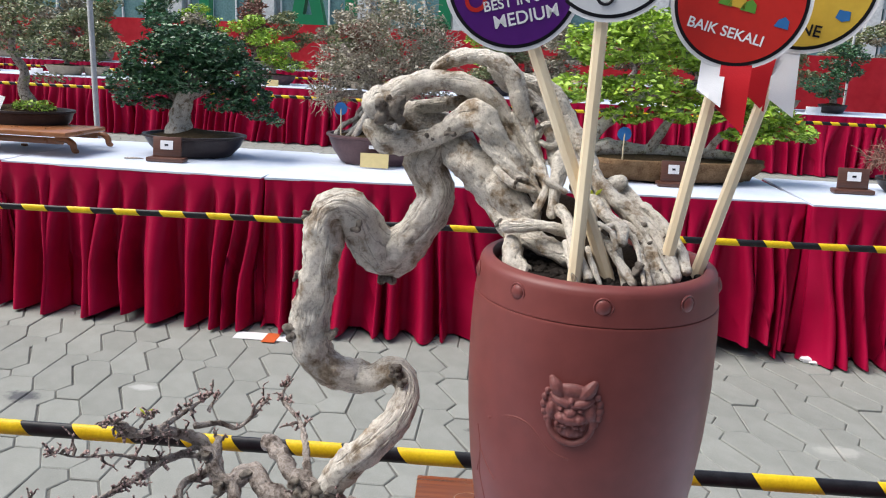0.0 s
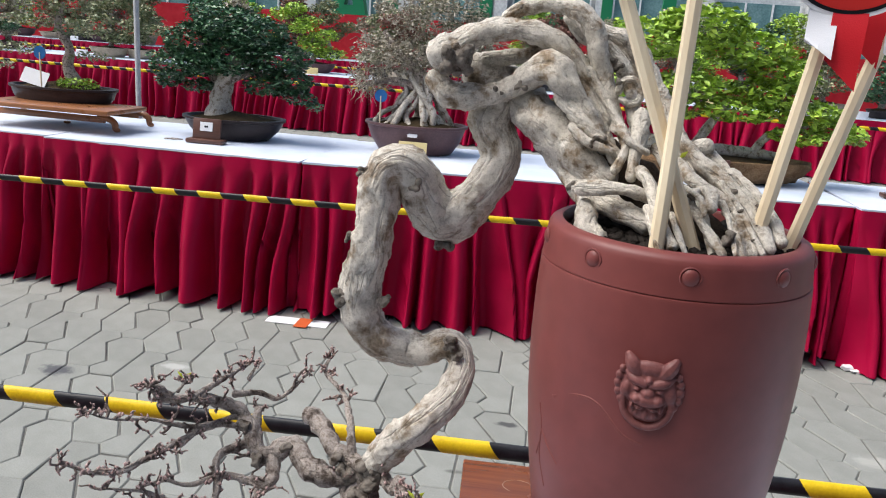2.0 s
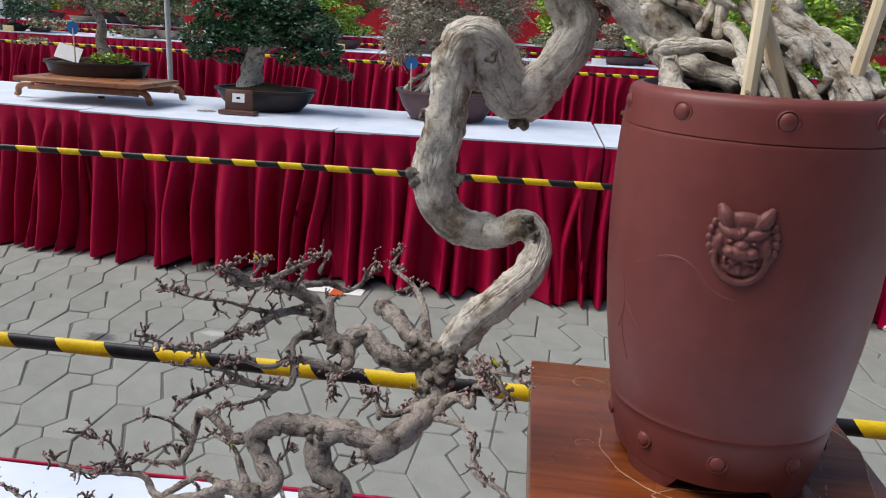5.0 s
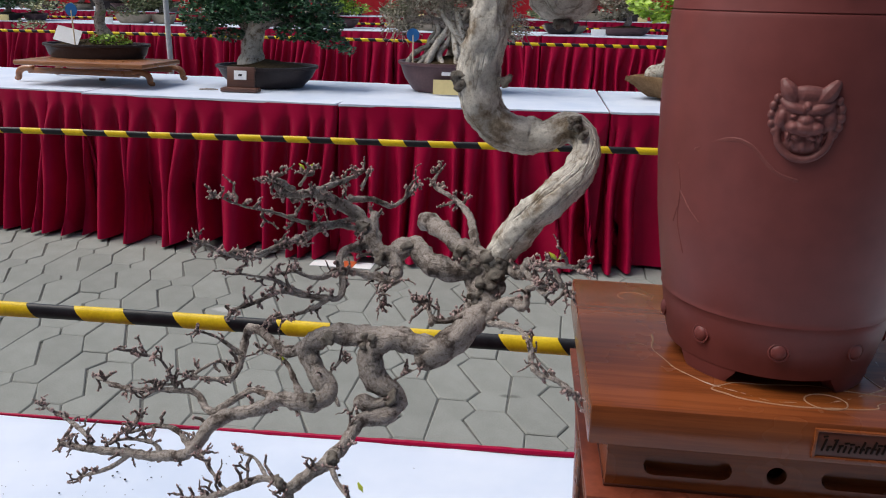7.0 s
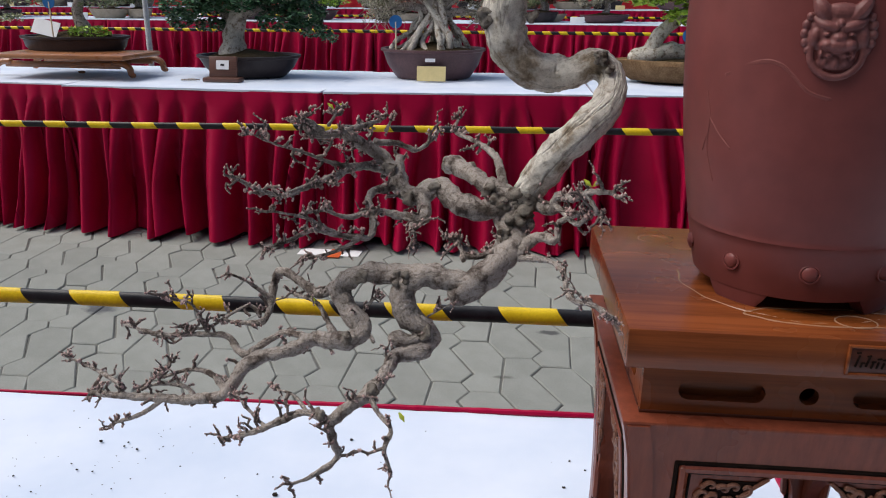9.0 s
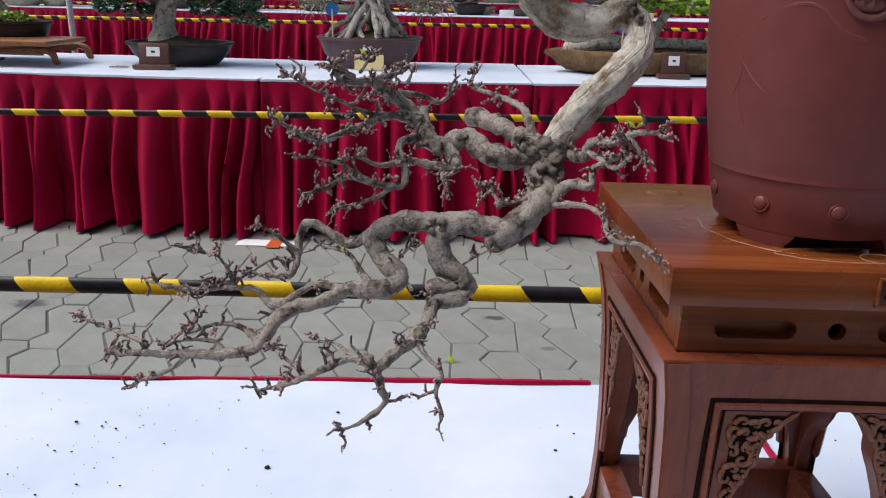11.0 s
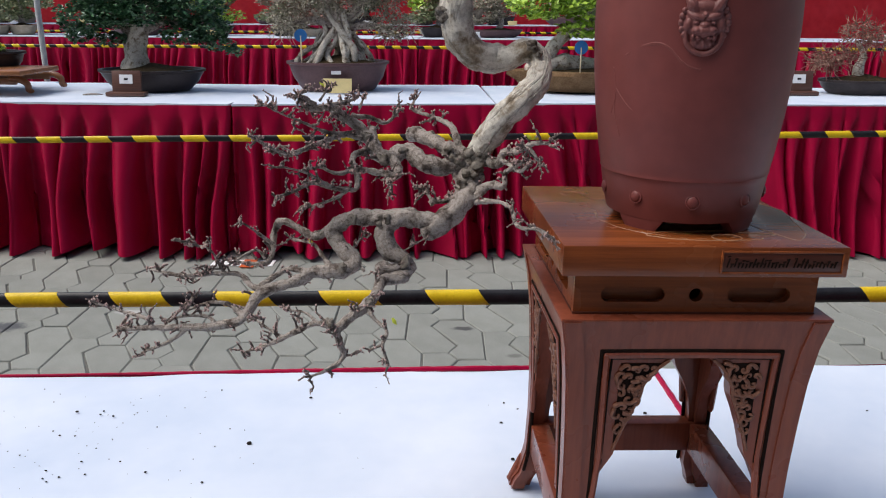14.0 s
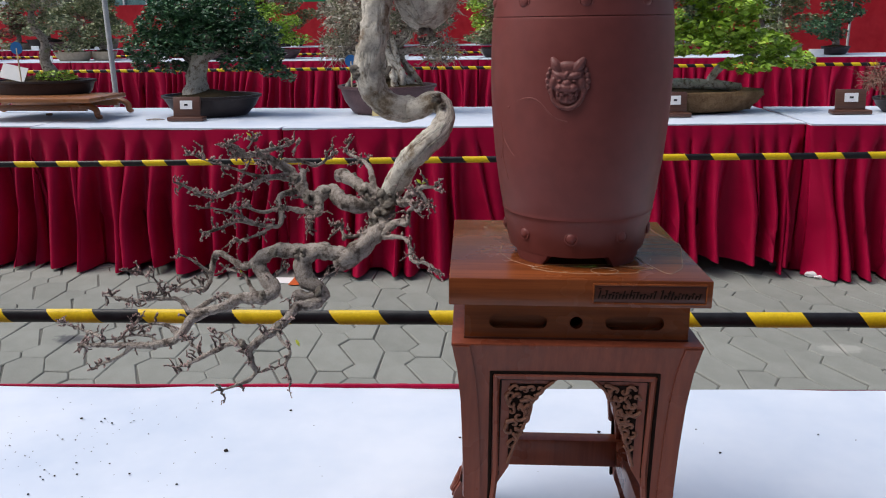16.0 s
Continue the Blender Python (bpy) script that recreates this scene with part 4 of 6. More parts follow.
limb("trunk", [(-0.1049, 0.0186, 1.3364, 0.0134), (-0.1094, 0.0194, 1.3258, 0.0135), (-0.1013, 0.0183, 1.3118, 0.0120), (-0.1021, 0.0161, 1.3003, 0.0124), (-0.1106, 0.0125, 1.2844, 0.0121), (-0.1239, 0.0140, 1.2698, 0.0156), (-0.1336, 0.0145, 1.2660, 0.0160), (-0.1434, 0.0054, 1.2811, 0.0131), (-0.1522, -0.0027, 1.2970, 0.0129), (-0.1634, -0.0044, 1.2981, 0.0125), (-0.1692, -0.0041, 1.2841, 0.0133), (-0.1698, -0.0074, 1.2682, 0.0122), (-0.1728, -0.0095, 1.2460, 0.0120), (-0.1778, -0.0077, 1.2220, 0.0121), (-0.1772, -0.0070, 1.2042, 0.0119), (-0.1647, -0.0035, 1.1879, 0.0113), (-0.1445, 0.0010, 1.1826, 0.0106), (-0.1364, -0.0046, 1.1837, 0.0093), (-0.1222, -0.0012, 1.1903, 0.0096), (-0.1120, -0.0074, 1.1791, 0.0085), (-0.1170, -0.0267, 1.1658, 0.0092), (-0.1313, -0.0424, 1.1532, 0.0097), (-0.1470, -0.0316, 1.1339, 0.0101), (-0.1560, -0.0232, 1.1184, 0.0094), (-0.1627, -0.0219, 1.1092, 0.0081), (-0.1683, -0.0234, 1.1021, 0.0053)])
limb("branch", [(-0.1550, -0.0238, 1.1207, 0.0048), (-0.1609, -0.0222, 1.1094, 0.0073), (-0.1624, -0.0264, 1.0985, 0.0066), (-0.1651, -0.0419, 1.0867, 0.0065), (-0.1741, -0.0599, 1.0779, 0.0077), (-0.1889, -0.0691, 1.0676, 0.0089), (-0.1955, -0.0696, 1.0617, 0.0067)])
limb("branch", [(-0.1847, -0.0687, 1.0681, 0.0066), (-0.2070, -0.0675, 1.0708, 0.0070), (-0.2165, -0.0654, 1.0720, 0.0074), (-0.2266, -0.0667, 1.0665, 0.0071), (-0.2304, -0.0704, 1.0576, 0.0077), (-0.2239, -0.0743, 1.0462, 0.0071), (-0.2133, -0.0744, 1.0397, 0.0064), (-0.2097, -0.0774, 1.0336, 0.0057), (-0.2170, -0.0862, 1.0305, 0.0046), (-0.2286, -0.0947, 1.0315, 0.0039), (-0.2313, -0.1067, 1.0281, 0.0035), (-0.2352, -0.1231, 1.0239, 0.0037), (-0.2454, -0.1335, 1.0189, 0.0037), (-0.2557, -0.1391, 1.0108, 0.0037)])
limb("branch", [(-0.2096, -0.0659, 1.0737, 0.0057), (-0.2241, -0.0651, 1.0704, 0.0064), (-0.2392, -0.0652, 1.0706, 0.0061), (-0.2581, -0.0677, 1.0704, 0.0061), (-0.2677, -0.0695, 1.0607, 0.0061), (-0.2607, -0.0760, 1.0495, 0.0064), (-0.2491, -0.0842, 1.0421, 0.0060), (-0.2546, -0.0899, 1.0374, 0.0050), (-0.2686, -0.0881, 1.0352, 0.0047), (-0.2824, -0.0830, 1.0330, 0.0044), (-0.2967, -0.0870, 1.0259, 0.0042), (-0.3143, -0.0892, 1.0208, 0.0043), (-0.3247, -0.0979, 1.0133, 0.0041), (-0.3300, -0.1055, 1.0044, 0.0037), (-0.3508, -0.1014, 0.9963, 0.0031), (-0.3774, -0.0975, 0.9930, 0.0028), (-0.4050, -0.0973, 0.9921, 0.0021), (-0.4319, -0.0853, 0.9858, 0.0015)])
limb("branch", [(-0.1695, -0.0223, 1.1054, 0.0070), (-0.1878, -0.0262, 1.1020, 0.0074), (-0.2024, -0.0232, 1.1053, 0.0071), (-0.2165, -0.0096, 1.1124, 0.0065), (-0.2268, -0.0197, 1.1085, 0.0061), (-0.2359, -0.0234, 1.1091, 0.0057), (-0.2454, -0.0127, 1.1198, 0.0058), (-0.2533, -0.0082, 1.1285, 0.0051), (-0.2651, -0.0191, 1.1398, 0.0039), (-0.2719, -0.0378, 1.1496, 0.0034)])
limb("branch", [(-0.2139, 0.0141, 1.1219, 0.0056), (-0.2012, 0.0017, 1.1205, 0.0059), (-0.1878, -0.0159, 1.1176, 0.0053), (-0.1750, -0.0214, 1.1111, 0.0046)])
limb("branch", [(-0.2264, -0.0220, 1.1073, 0.0046), (-0.2215, -0.0373, 1.0977, 0.0042), (-0.2306, -0.0381, 1.0986, 0.0031), (-0.2429, -0.0403, 1.1012, 0.0024), (-0.2500, -0.0433, 1.1031, 0.0021)])
limb("branch", [(-0.2410, -0.0178, 1.1145, 0.0032), (-0.2547, -0.0344, 1.1128, 0.0025), (-0.2553, -0.0426, 1.1077, 0.0024), (-0.2513, -0.0499, 1.0984, 0.0022), (-0.2524, -0.0574, 1.0906, 0.0020), (-0.2680, -0.0664, 1.0940, 0.0018), (-0.2813, -0.0764, 1.0991, 0.0015), (-0.2914, -0.0844, 1.0952, 0.0013), (-0.3030, -0.0965, 1.0933, 0.0010)])
limb("branch", [(-0.2680, -0.0664, 1.0940, 0.0012), (-0.2790, -0.0743, 1.1030, 0.0012), (-0.2845, -0.0797, 1.1077, 0.0010), (-0.2983, -0.0919, 1.1141, 0.0006)])
limb("branch", [(-0.1627, -0.0219, 1.1092, 0.0046), (-0.1508, -0.0287, 1.1072, 0.0045), (-0.1430, -0.0407, 1.1086, 0.0037), (-0.1413, -0.0420, 1.1166, 0.0030), (-0.1330, -0.0639, 1.1212, 0.0025), (-0.1215, -0.0890, 1.1318, 0.0019), (-0.1121, -0.0939, 1.1328, 0.0013)])
limb("branch", [(-0.1642, -0.0511, 1.0819, 0.0044), (-0.1581, -0.0440, 1.0870, 0.0041), (-0.1495, -0.0444, 1.0922, 0.0034), (-0.1402, -0.0564, 1.0939, 0.0023), (-0.1391, -0.0517, 1.1032, 0.0020), (-0.1283, -0.0738, 1.1153, 0.0014)])
limb("branch", [(-0.1613, -0.0535, 1.0807, 0.0023), (-0.1438, -0.0634, 1.0836, 0.0016), (-0.1350, -0.0788, 1.0816, 0.0016), (-0.1332, -0.0898, 1.0747, 0.0014), (-0.1282, -0.0987, 1.0729, 0.0014), (-0.1185, -0.1069, 1.0748, 0.0013), (-0.1104, -0.1096, 1.0697, 0.0021)])
limb("branch", [(-0.1784, -0.0245, 1.1020, 0.0032), (-0.1744, -0.0380, 1.0893, 0.0024), (-0.1784, -0.0523, 1.0836, 0.0020), (-0.1916, -0.0604, 1.0824, 0.0017), (-0.1996, -0.0520, 1.0881, 0.0010)])
limb("branch", [(-0.1739, -0.0218, 1.1087, 0.0035), (-0.1761, -0.0197, 1.1204, 0.0030), (-0.1808, -0.0064, 1.1307, 0.0025), (-0.1943, 0.0268, 1.1331, 0.0017), (-0.2158, 0.0526, 1.1368, 0.0016), (-0.2147, 0.0589, 1.1442, 0.0010)])
limb("branch", [(-0.2138, -0.0714, 1.0475, 0.0007), (-0.2045, -0.0699, 1.0530, 0.0005), (-0.1975, -0.0697, 1.0570, 0.0004)])
limb("branch", [(-0.2359, -0.1270, 1.0224, 0.0018), (-0.2299, -0.1354, 1.0172, 0.0014), (-0.2210, -0.1423, 1.0118, 0.0013), (-0.2235, -0.1485, 1.0033, 0.0012), (-0.2199, -0.1517, 0.9932, 0.0009)])
limb("branch", [(-0.2557, -0.1391, 1.0108, 0.0027), (-0.2689, -0.1353, 1.0133, 0.0022), (-0.2797, -0.1352, 1.0102, 0.0022), (-0.2930, -0.1373, 1.0031, 0.0019), (-0.3085, -0.1331, 0.9946, 0.0014), (-0.3271, -0.1232, 0.9850, 0.0008)])
limb("branch", [(-0.2557, -0.1391, 1.0108, 0.0027), (-0.2534, -0.1411, 0.9994, 0.0023), (-0.2505, -0.1412, 0.9923, 0.0018), (-0.2564, -0.1437, 0.9863, 0.0017), (-0.2622, -0.1569, 0.9876, 0.0013), (-0.2701, -0.1624, 0.9862, 0.0009)])
limb("branch", [(-0.2657, -0.0684, 1.0677, 0.0034), (-0.2801, -0.0666, 1.0559, 0.0031), (-0.2964, -0.0581, 1.0595, 0.0028), (-0.3109, -0.0518, 1.0640, 0.0027), (-0.3183, -0.0479, 1.0522, 0.0025), (-0.3176, -0.0553, 1.0435, 0.0025), (-0.3194, -0.0658, 1.0350, 0.0021), (-0.3325, -0.0712, 1.0348, 0.0014), (-0.3421, -0.0742, 1.0381, 0.0009)])
limb("branch", [(-0.2824, -0.0830, 1.0330, 0.0024), (-0.3026, -0.0733, 1.0317, 0.0023), (-0.3136, -0.0787, 1.0265, 0.0024), (-0.3248, -0.0863, 1.0212, 0.0024), (-0.3381, -0.0792, 1.0287, 0.0021), (-0.3505, -0.0816, 1.0304, 0.0016), (-0.3806, -0.0835, 1.0291, 0.0016), (-0.4065, -0.0771, 1.0310, 0.0009)])
limb("branch", [(-0.4026, -0.0976, 0.9924, 0.0016), (-0.4064, -0.0918, 0.9969, 0.0016), (-0.4375, -0.0708, 0.9951, 0.0013), (-0.4593, -0.0643, 0.9986, 0.0008)])
limb("branch", [(-0.3743, -0.0977, 0.9930, 0.0017), (-0.3889, -0.1007, 0.9824, 0.0014), (-0.4057, -0.1024, 0.9759, 0.0011)])
limb("branch", [(-0.2477, -0.0138, 1.1207, 0.0025), (-0.2554, -0.0187, 1.1237, 0.0022), (-0.2621, -0.0254, 1.1264, 0.0020), (-0.2726, -0.0424, 1.1261, 0.0016), (-0.2832, -0.0664, 1.1236, 0.0015), (-0.2920, -0.0849, 1.1218, 0.0013), (-0.3011, -0.0985, 1.1274, 0.0011), (-0.3111, -0.1076, 1.1357, 0.0011)])
limb("branch", [(-0.2525, -0.0086, 1.1275, 0.0022), (-0.2611, -0.0219, 1.1278, 0.0018), (-0.2696, -0.0350, 1.1289, 0.0016), (-0.2814, -0.0475, 1.1346, 0.0012), (-0.2907, -0.0567, 1.1412, 0.0010), (-0.3002, -0.0779, 1.1496, 0.0008), (-0.3100, -0.0887, 1.1573, 0.0006)])
limb("branch", [(-0.2650, -0.0195, 1.1388, 0.0032), (-0.2705, -0.0354, 1.1492, 0.0029), (-0.2852, -0.0453, 1.1491, 0.0022), (-0.2919, -0.0477, 1.1541, 0.0015), (-0.2942, -0.0477, 1.1588, 0.0008)])
limb("branch", [(-0.2703, -0.0360, 1.1507, 0.0022), (-0.2637, 0.0060, 1.1493, 0.0015), (-0.2590, 0.0186, 1.1501, 0.0009)])
limb("branch", [(-0.2594, -0.0036, 1.1382, 0.0024), (-0.2472, 0.0093, 1.1354, 0.0019), (-0.2358, 0.0147, 1.1302, 0.0015), (-0.2273, 0.0396, 1.1363, 0.0012), (-0.2265, 0.0443, 1.1383, 0.0008)])
limb("branch", [(-0.2785, -0.0445, 1.1553, 0.0010), (-0.2742, -0.0452, 1.1613, 0.0008), (-0.2728, -0.0449, 1.1653, 0.0007)])
limb("branch", [(-0.3180, -0.0539, 1.0449, 0.0018), (-0.3298, -0.0598, 1.0578, 0.0011), (-0.3354, -0.0729, 1.0677, 0.0007)])
limb("branch", [(-0.3301, -0.1040, 1.0058, 0.0020), (-0.3447, -0.0944, 1.0111, 0.0017), (-0.3603, -0.0923, 1.0107, 0.0012), (-0.3773, -0.0929, 1.0046, 0.0010), (-0.3724, -0.0895, 1.0141, 0.0007)])
limb("branch", [(-0.3522, -0.1008, 0.9966, 0.0017), (-0.3591, -0.0967, 1.0015, 0.0014), (-0.3788, -0.0945, 1.0007, 0.0010), (-0.3898, -0.0959, 0.9965, 0.0009)])
limb("branch", [(-0.2930, -0.1373, 1.0031, 0.0012), (-0.3092, -0.1213, 1.0040, 0.0010), (-0.3207, -0.1096, 1.0059, 0.0007)])
limb("branch", [(-0.2689, -0.1353, 1.0133, 0.0012), (-0.2809, -0.1232, 1.0165, 0.0009), (-0.2929, -0.1159, 1.0152, 0.0006)])
limb("branch", [(-0.3223, -0.0639, 1.0371, 0.0014), (-0.3299, -0.0622, 1.0435, 0.0011), (-0.3488, -0.0789, 1.0347, 0.0009), (-0.3576, -0.0816, 1.0337, 0.0007)])
limb("branch", [(-0.3489, -0.0812, 1.0304, 0.0014), (-0.3594, -0.0787, 1.0482, 0.0009), (-0.3711, -0.0804, 1.0518, 0.0007)])
limb("branch", [(-0.2561, -0.0594, 1.0910, 0.0014), (-0.2665, -0.0669, 1.0857, 0.0013), (-0.2746, -0.0692, 1.0825, 0.0012), (-0.2834, -0.0694, 1.0803, 0.0008)])
limb("branch", [(-0.2687, -0.0838, 1.0380, 0.0024), (-0.2767, -0.0737, 1.0442, 0.0017), (-0.2840, -0.0666, 1.0501, 0.0012), (-0.3020, -0.0562, 1.0506, 0.0009)])
limb("branch", [(-0.2430, -0.0899, 1.0375, 0.0016), (-0.2525, -0.0785, 1.0478, 0.0012), (-0.2452, -0.0718, 1.0583, 0.0007)])
limb("branch", [(-0.2307, -0.0849, 1.0376, 0.0050), (-0.2257, -0.0845, 1.0357, 0.0056), (-0.2182, -0.0794, 1.0361, 0.0033)])
limb("branch", [(-0.2429, -0.0403, 1.1012, 0.0014), (-0.2251, -0.0407, 1.0960, 0.0010), (-0.2266, -0.0421, 1.0952, 0.0009)])
limb("branch", [(-0.2401, -0.0153, 1.1154, 0.0036), (-0.2441, -0.0062, 1.1229, 0.0037), (-0.2450, 0.0002, 1.1275, 0.0030)])
limb("branch", [(-0.2696, -0.0350, 1.1289, 0.0016), (-0.2736, -0.0479, 1.1231, 0.0014), (-0.2819, -0.0619, 1.1247, 0.0012), (-0.2880, -0.0767, 1.1239, 0.0010), (-0.2949, -0.0888, 1.1226, 0.0006)])
limb("branch", [(-0.2541, -0.0464, 1.1038, 0.0017), (-0.2619, -0.0560, 1.1025, 0.0015), (-0.2685, -0.0619, 1.1045, 0.0013), (-0.2756, -0.0677, 1.1093, 0.0010), (-0.2841, -0.0786, 1.1098, 0.0007)])
limb("branch", [(-0.2831, -0.0447, 1.1525, 0.0022), (-0.2904, -0.0464, 1.1573, 0.0020), (-0.2961, -0.0490, 1.1589, 0.0013)])
limb("branch", [(-0.1522, -0.0257, 1.1131, 0.0021), (-0.1490, -0.0286, 1.1221, 0.0015), (-0.1538, -0.0251, 1.1288, 0.0009)])
limb("branch", [(-0.1413, -0.0434, 1.1108, 0.0020), (-0.1351, -0.0586, 1.1098, 0.0016), (-0.1289, -0.0709, 1.1082, 0.0014), (-0.1238, -0.0814, 1.1166, 0.0009)])
limb("branch", [(-0.1246, -0.0846, 1.1296, 0.0015), (-0.1213, -0.0876, 1.1237, 0.0014), (-0.1175, -0.0883, 1.1188, 0.0011)])
limb("branch", [(-0.2564, 0.0117, 1.1434, 0.0015), (-0.2546, 0.0195, 1.1486, 0.0009)])
limb("branch", [(-0.1824, -0.0195, 1.1158, 0.0060), (-0.1740, -0.0214, 1.1112, 0.0070), (-0.1662, -0.0216, 1.1090, 0.0063)])
limb("branch", [(-0.1693, -0.0235, 1.1021, 0.0070), (-0.1705, -0.0286, 1.0951, 0.0073), (-0.1646, -0.0357, 1.0902, 0.0062)])
limb("branch", [(-0.1590, -0.0232, 1.1068, 0.0059), (-0.1622, -0.0250, 1.1007, 0.0063), (-0.1581, -0.0321, 1.0949, 0.0042)])
limb("branch", [(-0.2285, -0.0379, 1.0983, 0.0017), (-0.2287, -0.0439, 1.0942, 0.0016), (-0.2254, -0.0488, 1.0901, 0.0009)])
limb("branch", [(-0.1940, -0.0623, 1.0811, 0.0017), (-0.1982, -0.0518, 1.0881, 0.0010), (-0.2026, -0.0503, 1.0892, 0.0007)])
root("root", [(-0.1378, 0.0020, 1.3637, 0.0101), (-0.1309, 0.0060, 1.3679, 0.0084), (-0.1233, 0.0060, 1.3734, 0.0073), (-0.1070, 0.0060, 1.3789, 0.0062), (-0.0889, 0.0060, 1.3791, 0.0059), (-0.0744, 0.0060, 1.3737, 0.0062), (-0.0610, 0.0060, 1.3617, 0.0055), (-0.0493, 0.0060, 1.3465, 0.0052), (-0.0415, -0.0001, 1.3341, 0.0045)])
root("root", [(-0.1047, 0.0160, 1.3859, 0.0035), (-0.0936, 0.0120, 1.3926, 0.0045), (-0.0793, 0.0100, 1.3949, 0.0045), (-0.0627, 0.0060, 1.3913, 0.0051), (-0.0554, 0.0060, 1.3829, 0.0058), (-0.0508, 0.0060, 1.3694, 0.0055), (-0.0445, 0.0060, 1.3519, 0.0052), (-0.0377, -0.0010, 1.3327, 0.0048)])
root("root", [(-0.1419, 0.0060, 1.3486, 0.0064), (-0.1330, 0.0058, 1.3402, 0.0081), (-0.1184, 0.0058, 1.3410, 0.0067), (-0.1018, 0.0060, 1.3444, 0.0060), (-0.0911, 0.0060, 1.3512, 0.0066), (-0.0784, -0.0020, 1.3614, 0.0089), (-0.0689, -0.0040, 1.3533, 0.0089), (-0.0594, -0.0041, 1.3416, 0.0072), (-0.0507, -0.0067, 1.3293, 0.0072), (-0.0422, -0.0080, 1.3197, 0.0043)])
root("root", [(-0.1187, 0.0220, 1.3522, 0.0109), (-0.1043, 0.0240, 1.3492, 0.0109), (-0.0925, 0.0200, 1.3412, 0.0108), (-0.0801, 0.0079, 1.3309, 0.0124), (-0.0675, 0.0006, 1.3220, 0.0115), (-0.0536, -0.0081, 1.3103, 0.0095), (-0.0409, -0.0154, 1.3021, 0.0080)])
root("root", [(-0.0536, 0.0180, 1.3819, 0.0045), (-0.0356, 0.0180, 1.3776, 0.0052), (-0.0273, 0.0180, 1.3691, 0.0059), (-0.0190, 0.0160, 1.3551, 0.0056), (-0.0092, 0.0083, 1.3397, 0.0056), (0.0001, -0.0078, 1.3226, 0.0048), (0.0142, -0.0168, 1.3124, 0.0048), (0.0262, -0.0244, 1.3042, 0.0044), (0.0376, -0.0383, 1.2905, 0.0040), (0.0426, -0.0493, 1.2806, 0.0037)])
root("root", [(0.0042, -0.0017, 1.3162, 0.0029), (0.0173, -0.0154, 1.3059, 0.0034), (0.0262, -0.0314, 1.2964, 0.0036), (0.0287, -0.0458, 1.2852, 0.0032), (0.0304, -0.0520, 1.2762, 0.0029)])
root("root", [(0.0132, 0.0031, 1.3142, 0.0029), (0.0265, -0.0057, 1.3069, 0.0029), (0.0389, -0.0214, 1.2949, 0.0028), (0.0454, -0.0405, 1.2817, 0.0027)])
root("root", [(-0.0495, 0.0120, 1.3738, 0.0045), (-0.0382, 0.0120, 1.3651, 0.0045), (-0.0300, 0.0100, 1.3512, 0.0042), (-0.0273, 0.0006, 1.3362, 0.0045), (-0.0242, -0.0027, 1.3303, 0.0041)])
root("root", [(-0.0381, 0.0000, 1.3498, 0.0022), (-0.0369, 0.0000, 1.3559, 0.0022), (-0.0313, 0.0000, 1.3586, 0.0022), (-0.0259, 0.0000, 1.3545, 0.0022), (-0.0244, 0.0000, 1.3471, 0.0020), (-0.0311, -0.0026, 1.3419, 0.0020), (-0.0362, -0.0004, 1.3458, 0.0019)])
root("root", [(-0.0242, -0.0069, 1.3384, 0.0044), (-0.0249, -0.0150, 1.3277, 0.0045), (-0.0269, -0.0229, 1.3164, 0.0036), (-0.0276, -0.0282, 1.3072, 0.0030)])
root("root", [(-0.0530, -0.0311, 1.2994, 0.0042), (-0.0406, -0.0349, 1.3014, 0.0038), (-0.0269, -0.0356, 1.3015, 0.0036), (-0.0182, -0.0340, 1.2984, 0.0036)])
root("root", [(-0.0401, -0.0180, 1.2905, 0.0063), (-0.0275, -0.0289, 1.2877, 0.0064), (-0.0172, -0.0356, 1.2843, 0.0061)])
root("root", [(-0.0233, -0.0278, 1.3108, 0.0033), (-0.0168, -0.0364, 1.3040, 0.0035), (-0.0131, -0.0503, 1.2900, 0.0032), (-0.0055, -0.0598, 1.2794, 0.0031)])
root("root", [(-0.0044, -0.0194, 1.3165, 0.0033), (0.0041, -0.0334, 1.3087, 0.0035), (0.0125, -0.0416, 1.3054, 0.0032), (0.0117, -0.0505, 1.2986, 0.0032)])
root("root", [(0.0023, -0.0400, 1.2984, 0.0024), (0.0096, -0.0530, 1.2890, 0.0026), (0.0182, -0.0620, 1.2786, 0.0026)])
root("root", [(0.0141, -0.0271, 1.3030, 0.0036), (0.0246, -0.0325, 1.2952, 0.0038), (0.0324, -0.0438, 1.2850, 0.0037), (0.0348, -0.0520, 1.2776, 0.0034)])
root("root", [(0.0110, 0.0129, 1.3212, 0.0049), (0.0185, 0.0063, 1.3157, 0.0047), (0.0251, -0.0018, 1.3088, 0.0043)])
root("root", [(0.0279, -0.0048, 1.3110, 0.0029), (0.0381, -0.0144, 1.3029, 0.0031), (0.0470, -0.0295, 1.2924, 0.0033), (0.0486, -0.0465, 1.2836, 0.0032)])
root("root", [(-0.0773, 0.0106, 1.3199, 0.0046), (-0.0810, 0.0132, 1.3247, 0.0061), (-0.0752, 0.0128, 1.3323, 0.0071)])
root("root", [(-0.0743, 0.0120, 1.3145, 0.0054), (-0.0649, 0.0007, 1.3062, 0.0059), (-0.0544, -0.0112, 1.2979, 0.0058), (-0.0476, -0.0207, 1.2871, 0.0057), (-0.0492, -0.0290, 1.2786, 0.0056)])
